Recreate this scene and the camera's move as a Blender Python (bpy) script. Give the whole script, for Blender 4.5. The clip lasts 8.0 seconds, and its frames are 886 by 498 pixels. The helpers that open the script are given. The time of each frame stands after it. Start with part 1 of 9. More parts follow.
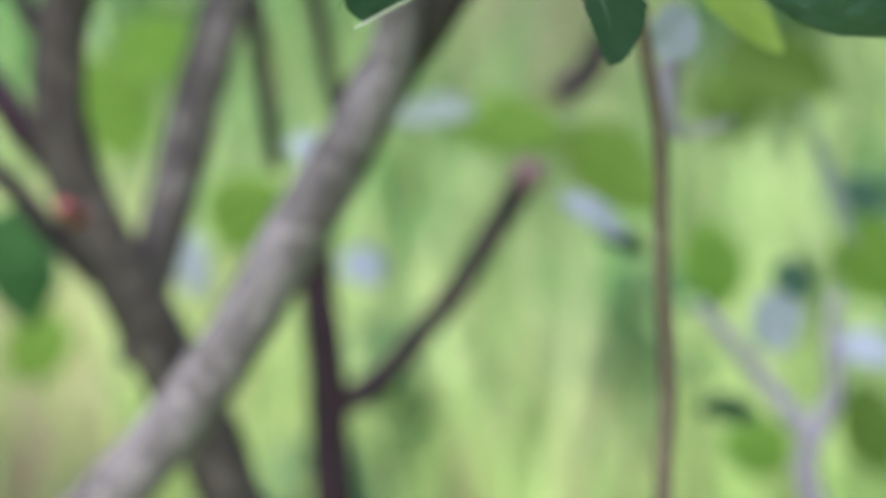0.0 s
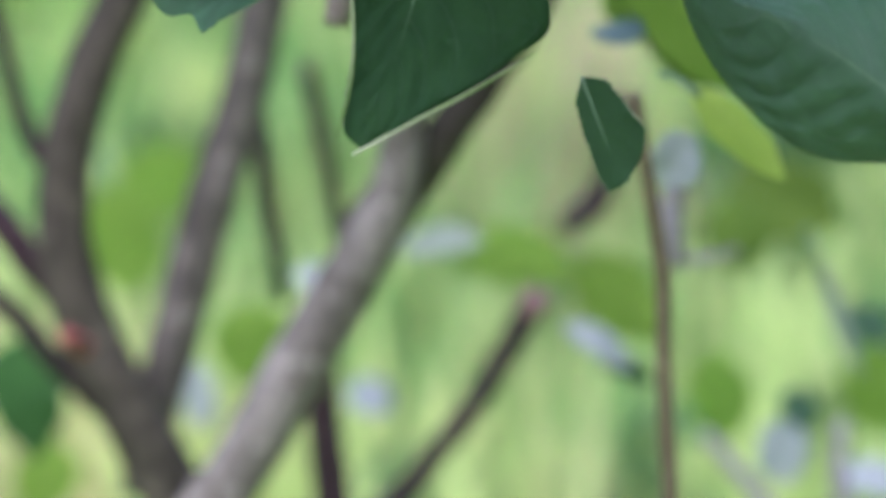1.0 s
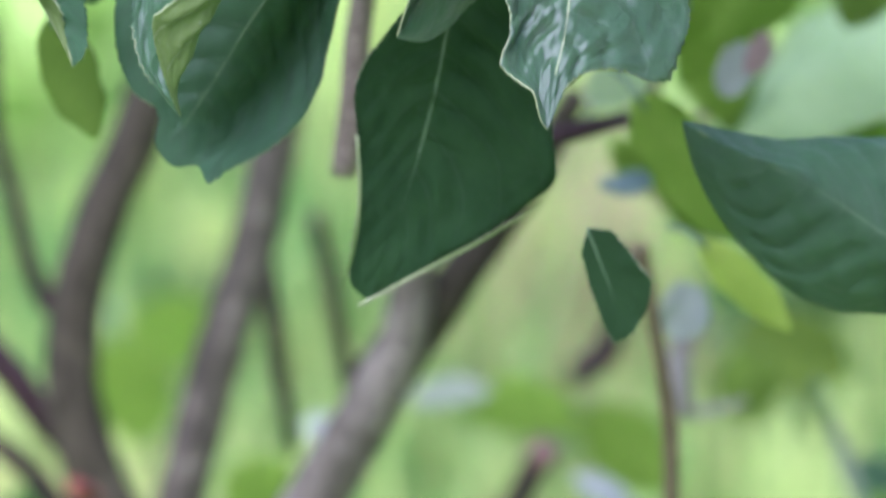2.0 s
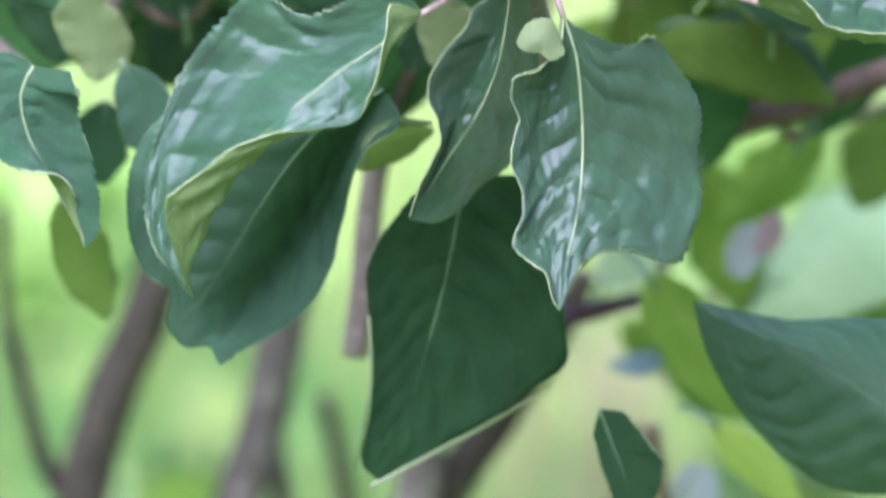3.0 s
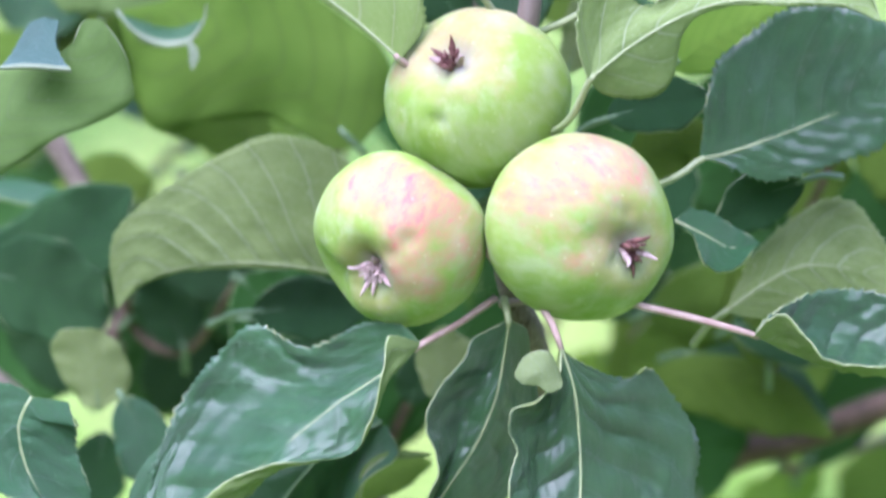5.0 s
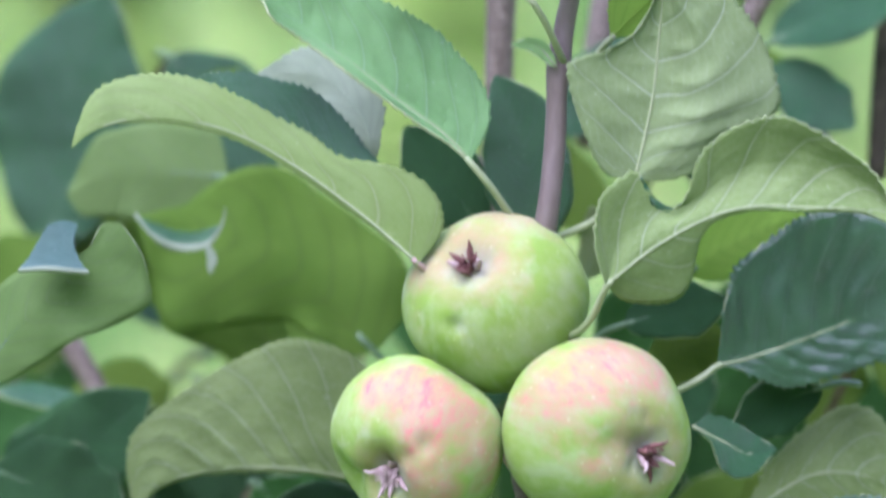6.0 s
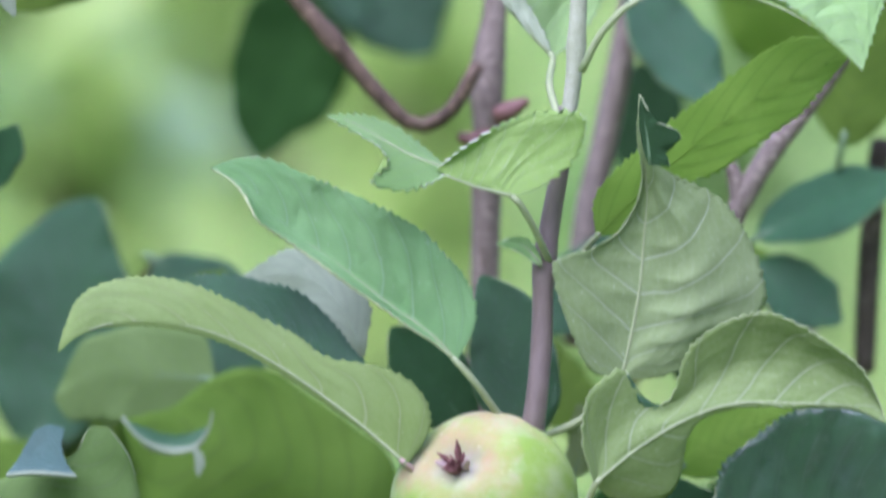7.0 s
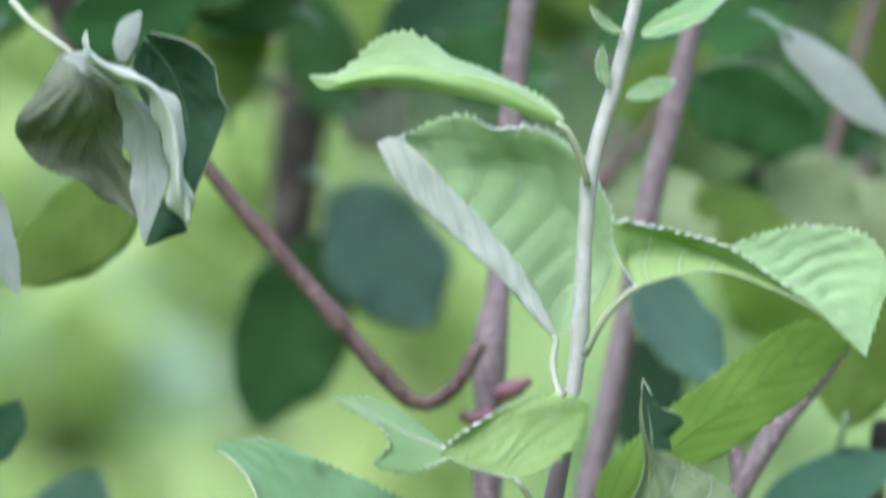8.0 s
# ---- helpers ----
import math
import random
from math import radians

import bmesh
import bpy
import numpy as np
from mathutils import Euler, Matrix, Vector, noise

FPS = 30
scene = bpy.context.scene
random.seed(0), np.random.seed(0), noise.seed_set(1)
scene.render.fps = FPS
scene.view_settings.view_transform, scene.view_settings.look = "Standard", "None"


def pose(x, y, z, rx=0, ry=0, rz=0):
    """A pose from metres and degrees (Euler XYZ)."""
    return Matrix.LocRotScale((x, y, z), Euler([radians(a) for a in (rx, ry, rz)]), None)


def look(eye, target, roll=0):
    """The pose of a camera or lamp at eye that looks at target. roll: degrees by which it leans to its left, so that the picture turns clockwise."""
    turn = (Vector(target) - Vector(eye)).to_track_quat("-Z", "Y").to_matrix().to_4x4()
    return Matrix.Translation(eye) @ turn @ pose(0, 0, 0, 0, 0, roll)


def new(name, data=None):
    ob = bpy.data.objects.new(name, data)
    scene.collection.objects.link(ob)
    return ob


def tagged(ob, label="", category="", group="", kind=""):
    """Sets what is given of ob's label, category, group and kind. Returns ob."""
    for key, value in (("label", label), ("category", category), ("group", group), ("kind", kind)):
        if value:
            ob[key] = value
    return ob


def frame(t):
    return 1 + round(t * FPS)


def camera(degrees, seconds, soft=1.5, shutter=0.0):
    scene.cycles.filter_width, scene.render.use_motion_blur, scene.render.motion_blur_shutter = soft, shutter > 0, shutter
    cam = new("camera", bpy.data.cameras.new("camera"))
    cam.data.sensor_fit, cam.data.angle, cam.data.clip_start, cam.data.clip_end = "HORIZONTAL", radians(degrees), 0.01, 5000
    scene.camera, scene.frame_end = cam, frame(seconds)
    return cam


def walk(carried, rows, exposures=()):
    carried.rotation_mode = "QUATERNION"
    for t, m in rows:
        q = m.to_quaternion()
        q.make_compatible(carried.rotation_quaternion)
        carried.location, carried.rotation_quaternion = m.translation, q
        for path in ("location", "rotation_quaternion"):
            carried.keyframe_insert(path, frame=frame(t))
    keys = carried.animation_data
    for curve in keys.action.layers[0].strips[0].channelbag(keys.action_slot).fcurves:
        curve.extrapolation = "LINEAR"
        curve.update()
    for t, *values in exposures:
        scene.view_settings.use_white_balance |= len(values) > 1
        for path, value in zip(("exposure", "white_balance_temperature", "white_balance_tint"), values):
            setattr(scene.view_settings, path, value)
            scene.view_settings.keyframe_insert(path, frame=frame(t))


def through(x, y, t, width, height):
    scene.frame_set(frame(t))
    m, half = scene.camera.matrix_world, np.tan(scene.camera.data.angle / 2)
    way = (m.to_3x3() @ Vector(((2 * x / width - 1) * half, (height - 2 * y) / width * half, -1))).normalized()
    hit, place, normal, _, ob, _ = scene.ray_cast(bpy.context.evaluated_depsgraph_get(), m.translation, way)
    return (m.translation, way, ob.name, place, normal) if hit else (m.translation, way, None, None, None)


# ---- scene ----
cam = camera(9.5, 8.0, soft=2.6, shutter=0.5)
# a long lens: sharp at the fruit, soft behind it
cam.data.dof.use_dof = True
cam.data.dof.focus_distance = 1.508
cam.data.dof.aperture_fstop = 8.8


def row(x, z, tilt, turn, roll):
    return pose(x, 0, z, 90 + tilt, 0, turn) @ pose(0, 0, 0, 0, 0, roll)


PATH = [
    (0.0, row(-0.0072, 1.3037, -18.500, -0.405, 0.056)),
    (0.5, row(-0.0015, 1.2944, -17.650, -0.221, -0.143)),
    (1.0, row(-0.0003, 1.2995, -17.004, -0.160, -0.081)),
    (1.5, row(0.0055, 1.3022, -16.355, 0.012, -0.084)),
    (1.7, row(0.0045, 1.2998, -15.955, 0.026, -0.080)),
    (2.8, row(0.0004, 1.2996, -13.893, -0.030, -0.119)),
    (3.0, row(0.0001, 1.3001, -13.457, 0.046, -0.103)),
    (3.5, row(-0.0008, 1.3004, -12.677, 0.081, -0.315)),
    (4.0, row(-0.0001, 1.3003, -11.616, 0.029, 0.050)),
    (5.3, row(-0.0004, 1.3008, -9.327, -0.010, 0.128)),
    (5.5, row(0.0001, 1.2997, -8.853, 0.063, 0.263)),
    (6.0, row(0, 1.2963, -7.554, 0.218, 0.344)),
    (6.5, row(0.0018, 1.2965, -6.529, 0.195, 0.108)),
    (7.0, row(0.0003, 1.2966, -5.417, 0.087, -0.275)),
    (7.5, row(0.0004, 1.3018, -4.278, 0.108, -0.027)),
    (8.0, row(-0.0028, 1.3084, -2.830, 0.003, 0.246)),
]
walk(cam, PATH, [(0.0, 1.26, 5300, 40), (1.7, 1.36, 5300, 40), (3.0, 1.62, 5190, 41), (4.2, 1.7, 5190, 41), (5.5, 1.4, 5190, 41), (7.0, 1.07, 5190, 41), (8.0, 1.17, 5190, 41)])

# ---- light: a bright overcast day ----
SUN_UP, SUN_TURN = 56.0, 205.0
world = bpy.data.worlds.new("sky")
scene.world = world
world.use_nodes = True
wt = world.node_tree
sky = wt.nodes.new("ShaderNodeTexSky")
sky.sky_type = "NISHITA"
sky.sun_disc = False
sky.sun_elevation, sky.sun_rotation = radians(SUN_UP), radians(SUN_TURN)
sky.dust_density = 3.0
wt.nodes["Background"].inputs["Strength"].default_value = 0.14
veil = wt.nodes.new("ShaderNodeHueSaturation")
veil.inputs["Saturation"].default_value = 0.85
wt.links.new(sky.outputs[0], veil.inputs["Color"])
wt.links.new(veil.outputs[0], wt.nodes["Background"].inputs["Color"])
sun = new("sun", bpy.data.lights.new("sun", "SUN"))
sun.data.energy, sun.data.angle, sun.data.color = 2.68, radians(68), (1.0, 0.99, 0.98)
sun_way = Vector((math.sin(radians(SUN_TURN)) * math.cos(radians(SUN_UP)), math.cos(radians(SUN_TURN)) * math.cos(radians(SUN_UP)), math.sin(radians(SUN_UP))))
sun.matrix_world = look(sun_way * 20, (0, 0, 0))


# ---- materials ----
class Nodes:
    """A short way to write a node material."""

    def __init__(self, name):
        self.mat = bpy.data.materials.new(name)
        self.mat.use_nodes = True
        self.t = self.mat.node_tree
        self.bsdf = self.t.nodes["Principled BSDF"]
        self.out = self.t.nodes["Material Output"]

    def add(self, kind, **inputs):
        n = self.t.nodes.new(kind)
        for key, value in inputs.items():
            self.put(n.inputs[key.replace("_", " ")], value)
        return n

    def put(self, socket, value):
        if isinstance(value, bpy.types.NodeSocket):
            self.t.links.new(value, socket)
        else:
            socket.default_value = value

    def math(self, op, a, b=0.0, c=0.0):
        n = self.t.nodes.new("ShaderNodeMath")
        n.operation = op
        for s, v in zip(n.inputs, (a, b, c)):
            self.put(s, v)
        return n.outputs[0]

    def mix(self, f, a, b):
        n = self.t.nodes.new("ShaderNodeMix")
        n.data_type = "RGBA"
        self.put(n.inputs[0], f)
        self.put(n.inputs[6], a)
        self.put(n.inputs[7], b)
        return n.outputs[2]

    def noise(self, scale, detail=3.0, coords=None, rough=0.55):
        n = self.add("ShaderNodeTexNoise", Scale=scale, Detail=detail, Roughness=rough)
        self.t.links.new(coords if coords else self.coords(), n.inputs["Vector"])
        return n.outputs[0]

    def coords(self, which="Object"):
        return self.add("ShaderNodeTexCoord").outputs[which]

    def ramp(self, f, lo, hi):
        n = self.t.nodes.new("ShaderNodeMapRange")
        for s, v in zip(n.inputs, (f, lo, hi, 0.0, 1.0)):
            self.put(s, v)
        return n.outputs[0]

    def bump(self, height, strength, distance):
        n = self.add("ShaderNodeBump", Strength=strength, Distance=distance)
        self.put(n.inputs["Height"], height)
        self.put(self.bsdf.inputs["Normal"], n.outputs[0])
        return n.outputs[0]

    def rand(self):
        return self.add("ShaderNodeObjectInfo").outputs["Random"]


def rgb(r, g, b):
    return (r, g, b, 1.0)


def leaf_side(name, dark, pale, vein, gloss, vein_gain, through_colour, through):
    """One face of a leaf: blotches, a net of veins, gloss and some light let through."""
    n = Nodes(name)
    uv = n.add("ShaderNodeUVMap").outputs[0]
    sep = n.add("ShaderNodeSeparateXYZ", Vector=uv)
    s, r = sep.outputs[0], n.math("ABSOLUTE", n.math("SUBTRACT", sep.outputs[1], 0.5))
    r = n.math("MULTIPLY", r, 2.0)
    wobble = n.math("MULTIPLY", n.noise(60.0, 2.0), 0.035)
    # side veins sweep towards the tip
    k = n.math("SUBTRACT", n.math("ADD", s, wobble), n.math("MULTIPLY", n.math("POWER", r, 1.35), 0.27))
    saw = n.math("PINGPONG", n.math("MULTIPLY", n.math("ADD", k, n.math("MULTIPLY", n.rand(), 0.1)), 8.0), 0.5)
    line = n.math("SUBTRACT", 1.0, n.ramp(saw, 0.0, n.math("SUBTRACT", 0.058, n.math("MULTIPLY", r, 0.035))))
    fine = n.add("ShaderNodeTexVoronoi", Scale=430.0 if vein_gain > 0.65 else 640.0)
    fine.feature = "DISTANCE_TO_EDGE"
    warp = n.add("ShaderNodeVectorMath")
    warp.operation = "MULTIPLY_ADD"
    n.t.links.new(n.add("ShaderNodeTexNoise", Scale=260.0, Detail=1.0).outputs["Color"], warp.inputs[0])
    warp.inputs[1].default_value = (0.0022, 0.0022, 0.0022)
    n.t.links.new(n.coords(), warp.inputs[2])
    n.t.links.new(warp.outputs[0], fine.inputs["Vector"])
    net = n.math("SUBTRACT", 1.0, n.ramp(fine.outputs["Distance"], 0.0, 0.12))
    blot = n.ramp(n.noise(38.0, 4.0), 0.35, 0.7)
    # faint cross veins between the side veins
    rung = n.math("PINGPONG", n.math("ADD", n.math("MULTIPLY", r, 9.0), n.math("MULTIPLY", n.noise(150.0, 2.0), 1.6)), 0.5)
    rung = n.math("SUBTRACT", 1.0, n.ramp(rung, 0.0, 0.09))
    colour = n.mix(blot, rgb(*dark), rgb(*pale))
    tone = n.add("ShaderNodeHueSaturation", Color=colour)
    n.put(tone.inputs["Value"], n.math("ADD", 0.9, n.math("MULTIPLY", n.rand(), 0.2)))
    n.put(tone.inputs["Hue"], n.math("ADD", 0.494, n.math("MULTIPLY", n.rand(), 0.012)))
    colour = n.mix(n.math("MULTIPLY", net, 0.12 * vein_gain), tone.outputs[0], rgb(*vein))
    colour = n.mix(n.math("MULTIPLY", rung, 0.13 * vein_gain), colour, rgb(*vein))
    # the blade is a little deeper in tone beside each side vein
    colour = n.mix(n.math("MULTIPLY", n.math("SUBTRACT", 1.0, n.ramp(saw, 0.05, 0.22)), 0.28), colour, rgb(*(c * 0.72 for c in dark)))
    colour = n.mix(n.math("MULTIPLY", line, 0.6 * vein_gain), colour, rgb(*vein))
    # small pale flecks
    fleck = n.ramp(n.noise(700.0, 1.0), 0.72, 0.76)
    colour = n.mix(n.math("MULTIPLY", fleck, 0.4), colour, rgb(*vein))
    n.put(n.bsdf.inputs["Base Color"], colour)
    n.put(n.bsdf.inputs["Roughness"], n.math("ADD", gloss, n.math("MULTIPLY", n.noise(160.0, 3.0), 0.22)))
    pillow = n.ramp(fine.outputs["Distance"], 0.0, 0.35)
    grain = n.math("ADD", n.math("MULTIPLY", n.noise(330.0, 3.0), 0.5), n.math("MULTIPLY", pillow, 0.55 if vein_gain < 1 else -0.2))
    height = n.math("ADD", grain, n.math("MULTIPLY", line, -0.7 if vein_gain < 1 else 0.6))
    normal = n.bump(height, 0.8 if name.startswith("glossy") else 0.5 if vein_gain < 0.9 else 0.33, 0.0007)
    thin = n.add("ShaderNodeBsdfTranslucent", Normal=normal)
    n.put(thin.inputs["Color"], n.mix(n.math("MULTIPLY", line, 0.5), rgb(*through_colour), rgb(*dark)))
    both = n.add("ShaderNodeMixShader", Fac=through)
    n.t.links.new(n.bsdf.outputs[0], both.inputs[1])
    n.t.links.new(thin.outputs[0], both.inputs[2])
    n.t.links.new(both.outputs[0], n.out.inputs[0])
    return n.mat


def plain(name, dark, pale, scale, rough, bump=0.0, depth=0.001, stretch=None):
    n = Nodes(name)
    co = n.coords()
    if stretch:
        m = n.add("ShaderNodeMapping", Vector=co)
        m.inputs["Scale"].default_value = stretch
        co = m.outputs[0]
    f = n.ramp(n.noise(scale, 4.0, co), 0.3, 0.7)
    g = n.ramp(n.noise(scale * 6, 3.0, co), 0.3, 0.7)
    n.put(n.bsdf.inputs["Base Color"], n.mix(n.math("ADD", n.math("MULTIPLY", f, 0.65), n.math("MULTIPLY", g, 0.35)), rgb(*dark), rgb(*pale)))
    n.put(n.bsdf.inputs["Roughness"], rough)
    if bump:
        n.bump(n.math("ADD", f, n.math("MULTIPLY", g, 0.6)), bump, depth)
    return n.mat


def bark(name, dark, pale, scale, rough, bump=0.0, depth=0.001, stretch=None):
    """Bark: blotches at two scales, pale lichen flecks and dark pores."""
    n = Nodes(name)
    co = n.coords()
    if stretch:
        m = n.add("ShaderNodeMapping", Vector=co)
        m.inputs["Scale"].default_value = stretch
        co = m.outputs[0]
    f = n.ramp(n.noise(scale, 4.0, co), 0.3, 0.7)
    g = n.ramp(n.noise(scale * 6, 3.0, co), 0.3, 0.7)
    colour = n.mix(n.math("ADD", n.math("MULTIPLY", f, 0.65), n.math("MULTIPLY", g, 0.35)), rgb(*dark), rgb(*pale))
    fleck = n.ramp(n.noise(scale * 3.2, 3.0), 0.56, 0.66)
    colour = n.mix(n.math("MULTIPLY", fleck, 0.55), colour, rgb(*(min(0.6, c * 1.9) for c in pale)))
    pore = n.ramp(n.noise(scale * 4.5, 2.0, co), 0.60, 0.68)
    colour = n.mix(n.math("MULTIPLY", pore, 0.7), colour, rgb(*(c * 0.6 for c in dark)))
    n.put(n.bsdf.inputs["Base Color"], colour)
    n.put(n.bsdf.inputs["Roughness"], rough)
    n.put(n.bsdf.inputs["Specular IOR Level"], 0.2)
    if bump:
        n.bump(n.math("ADD", f, n.math("MULTIPLY", g, 0.6)), bump, depth)
    return n.mat


def apple_skin(name, blush_way, amount, gaps=()):
    """Green skin with a pink blush on one cheek, streaks from eye to stalk, and pale dots."""
    n = Nodes(name)
    co = n.coords()
    geo = n.add("ShaderNodeVectorMath", )
    geo.operation = "NORMALIZE"
    n.t.links.new(co, geo.inputs[0])
    dot = n.add("ShaderNodeVectorMath")
    dot.operation = "DOT_PRODUCT"
    n.t.links.new(geo.outputs[0], dot.inputs[0])
    dot.inputs[1].default_value = Vector(blush_way).normalized()
    m = n.add("ShaderNodeMapping", Vector=co)
    m.inputs["Scale"].default_value = (1, 1, 0.45)
    streak = n.noise(240.0, 5.0, m.outputs[0], 0.7)
    patch = n.noise(55.0, 4.0, co)
    face = n.ramp(n.math("ADD", dot.outputs["Value"], n.math("MULTIPLY", n.math("SUBTRACT", patch, 0.5), 1.9)), 0.45, 0.95)
    # hollows that stay green
    for way, size in gaps:
        near = n.add("ShaderNodeVectorMath")
        near.operation = "DOT_PRODUCT"
        n.t.links.new(geo.outputs[0], near.inputs[0])
        near.inputs[1].default_value = Vector(way).normalized()
        edge = n.math("ADD", near.outputs["Value"], n.math("MULTIPLY", n.math("SUBTRACT", patch, 0.5), 0.25))
        face = n.math("MULTIPLY", face, n.math("SUBTRACT", 1.0, n.ramp(edge, math.cos(size * 1.4), math.cos(size * 0.7))))
    red = n.math("MULTIPLY", face, n.math("MULTIPLY", n.ramp(streak, 0.3, 0.66), 0.95 * amount))
    green = n.mix(n.ramp(n.noise(45.0, 3.0, co), 0.3, 0.7), rgb(0.180, 0.305, 0.042), rgb(0.240, 0.340, 0.072))
    # whitish bloom in clouds and faint long streaks
    cloud = n.ramp(n.math("ADD", n.math("MULTIPLY", n.noise(75.0, 4.0, co), 0.6), n.math("MULTIPLY", n.noise(260.0, 3.0, m.outputs[0]), 0.4)), 0.44, 0.66)
    green = n.mix(n.math("MULTIPLY", cloud, 0.5), green, rgb(0.34, 0.41, 0.22))
    long = n.add("ShaderNodeMapping", Vector=co)
    long.inputs["Scale"].default_value = (1, 1, 0.12)
    ray = n.ramp(n.noise(190.0, 3.0, long.outputs[0]), 0.52, 0.72)
    green = n.mix(n.math("MULTIPLY", ray, 0.4), green, rgb(0.37, 0.43, 0.26))
    bloom = n.mix(n.math("MULTIPLY", face, 0.5 * min(1.0, amount + 0.15)), green, rgb(0.335, 0.255, 0.175))
    speck = n.ramp(n.noise(420.0, 3.0, m.outputs[0]), 0.35, 0.65)
    colour = n.mix(n.math("MULTIPLY", red, n.math("ADD", 0.45, n.math("MULTIPLY", speck, 0.55))), bloom, rgb(0.50, 0.12, 0.135))
    up = n.add("ShaderNodeSeparateXYZ", Vector=geo.outputs[0]).outputs[2]
    # a brownish ring round the basin of the eye and grey down inside it
    edge = n.math("ADD", up, n.math("MULTIPLY", n.math("SUBTRACT", n.noise(140.0, 3.0, co), 0.5), 0.10))
    ring = n.math("MULTIPLY", n.ramp(edge, 0.80, 0.90), n.math("SUBTRACT", 1.0, n.ramp(edge, 0.93, 0.99)))
    colour = n.mix(n.math("MULTIPLY", ring, 0.45), colour, rgb(0.28, 0.22, 0.11))
    colour = n.mix(n.math("MULTIPLY", n.ramp(edge, 0.93, 1.0), 0.8), colour, rgb(0.33, 0.34, 0.26))
    dots = n.add("ShaderNodeTexVoronoi", Scale=230.0)
    n.t.links.new(co, dots.inputs["Vector"])
    spot = n.math("SUBTRACT", 1.0, n.ramp(dots.outputs["Distance"], 0.08, 0.16))
    colour = n.mix(n.math("MULTIPLY", spot, 0.12), colour, rgb(0.75, 0.78, 0.5))
    n.put(n.bsdf.inputs["Base Color"], colour)
    n.put(n.bsdf.inputs["Roughness"], n.math("ADD", 0.52, n.math("MULTIPLY", n.noise(120.0, 3.0, co), 0.3)))
    n.put(n.bsdf.inputs["Specular IOR Level"], 0.12)
    n.put(n.bsdf.inputs["Subsurface Weight"], 0.6)
    n.bsdf.inputs["Subsurface Radius"].default_value = (0.010, 0.012, 0.005)
    n.bsdf.inputs["Subsurface Scale"].default_value = 1.0
    n.bump(n.math("ADD", n.noise(130.0, 4.0, co), n.math("MULTIPLY", n.noise(330.0, 3.0, m.outputs[0]), 0.35)), 0.3, 0.0008)
    return n.mat


UPPER = leaf_side("leaf upper face", (0.022, 0.086, 0.028), (0.038, 0.122, 0.042), (0.15, 0.27, 0.15), 0.22, 0.64, (0.14, 0.32, 0.04), 0.14)
UNDER = leaf_side("leaf downy underside", (0.138, 0.202, 0.052), (0.186, 0.260, 0.080), (0.36, 0.44, 0.26), 0.6, 1.05, (0.18, 0.38, 0.05), 0.2)
YOUNG = leaf_side("young leaf upper face", (0.18, 0.35, 0.09), (0.27, 0.46, 0.15), (0.40, 0.56, 0.30), 0.34, 0.5, (0.28, 0.55, 0.08), 0.32)
YOUNG_UNDER = leaf_side("young leaf underside", (0.20, 0.345, 0.064), (0.27, 0.425, 0.106), (0.42, 0.52, 0.28), 0.6, 1.0, (0.28, 0.5, 0.06), 0.28)
# leaf face darkened in its base colour for leaves in shade
SHADE = leaf_side("shaded leaf upper face", (0.017, 0.056, 0.016), (0.027, 0.078, 0.022), (0.07, 0.14, 0.06), 0.38, 0.55, (0.09, 0.24, 0.03), 0.1)
# lit and deep leaves: light from behind is partly put into the base colour
LIT = leaf_side("backlit leaf face", (0.170, 0.315, 0.030), (0.255, 0.425, 0.056), (0.13, 0.26, 0.03), 0.45, 0.7, (0.30, 0.55, 0.05), 0.42)
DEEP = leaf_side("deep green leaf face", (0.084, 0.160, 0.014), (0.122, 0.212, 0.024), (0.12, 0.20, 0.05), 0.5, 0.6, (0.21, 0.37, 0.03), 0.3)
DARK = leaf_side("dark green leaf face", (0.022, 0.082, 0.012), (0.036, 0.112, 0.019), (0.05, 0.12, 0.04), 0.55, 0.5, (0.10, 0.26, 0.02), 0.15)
FRESH = leaf_side("glossy leaf upper face", (0.022, 0.092, 0.022), (0.038, 0.130, 0.034), (0.13, 0.25, 0.11), 0.22, 0.62, (0.16, 0.36, 0.04), 0.14)
OLIVE = leaf_side("olive leaf underside", (0.15, 0.225, 0.05), (0.19, 0.27, 0.08), (0.30, 0.36, 0.16), 0.6, 0.95, (0.24, 0.38, 0.04), 0.2)
MINT = leaf_side("light green leaf upper face", (0.125, 0.30, 0.075), (0.185, 0.385, 0.12), (0.32, 0.46, 0.28), 0.26, 0.6, (0.2, 0.42, 0.08), 0.22)
GREY = leaf_side("grey downy leaf face", (0.21, 0.28, 0.16), (0.30, 0.37, 0.23), (0.38, 0.45, 0.30), 0.7, 0.6, (0.25, 0.36, 0.12), 0.12)
# bright yellow-green that carries the light shining through a leaf
SUNNY = leaf_side("backlit yellow-green leaf face", (0.30, 0.46, 0.04), (0.42, 0.58, 0.08), (0.45, 0.6, 0.15), 0.5, 0.5, (0.5, 0.7, 0.05), 0.4)
# pale silver as base colour, painting blurred sky highlights on leaves
SILVER = leaf_side("leaf face in highlight colour", (0.27, 0.33, 0.26), (0.42, 0.48, 0.39), (0.5, 0.52, 0.46), 0.5, 0.4, (0.3, 0.4, 0.3), 0.1)
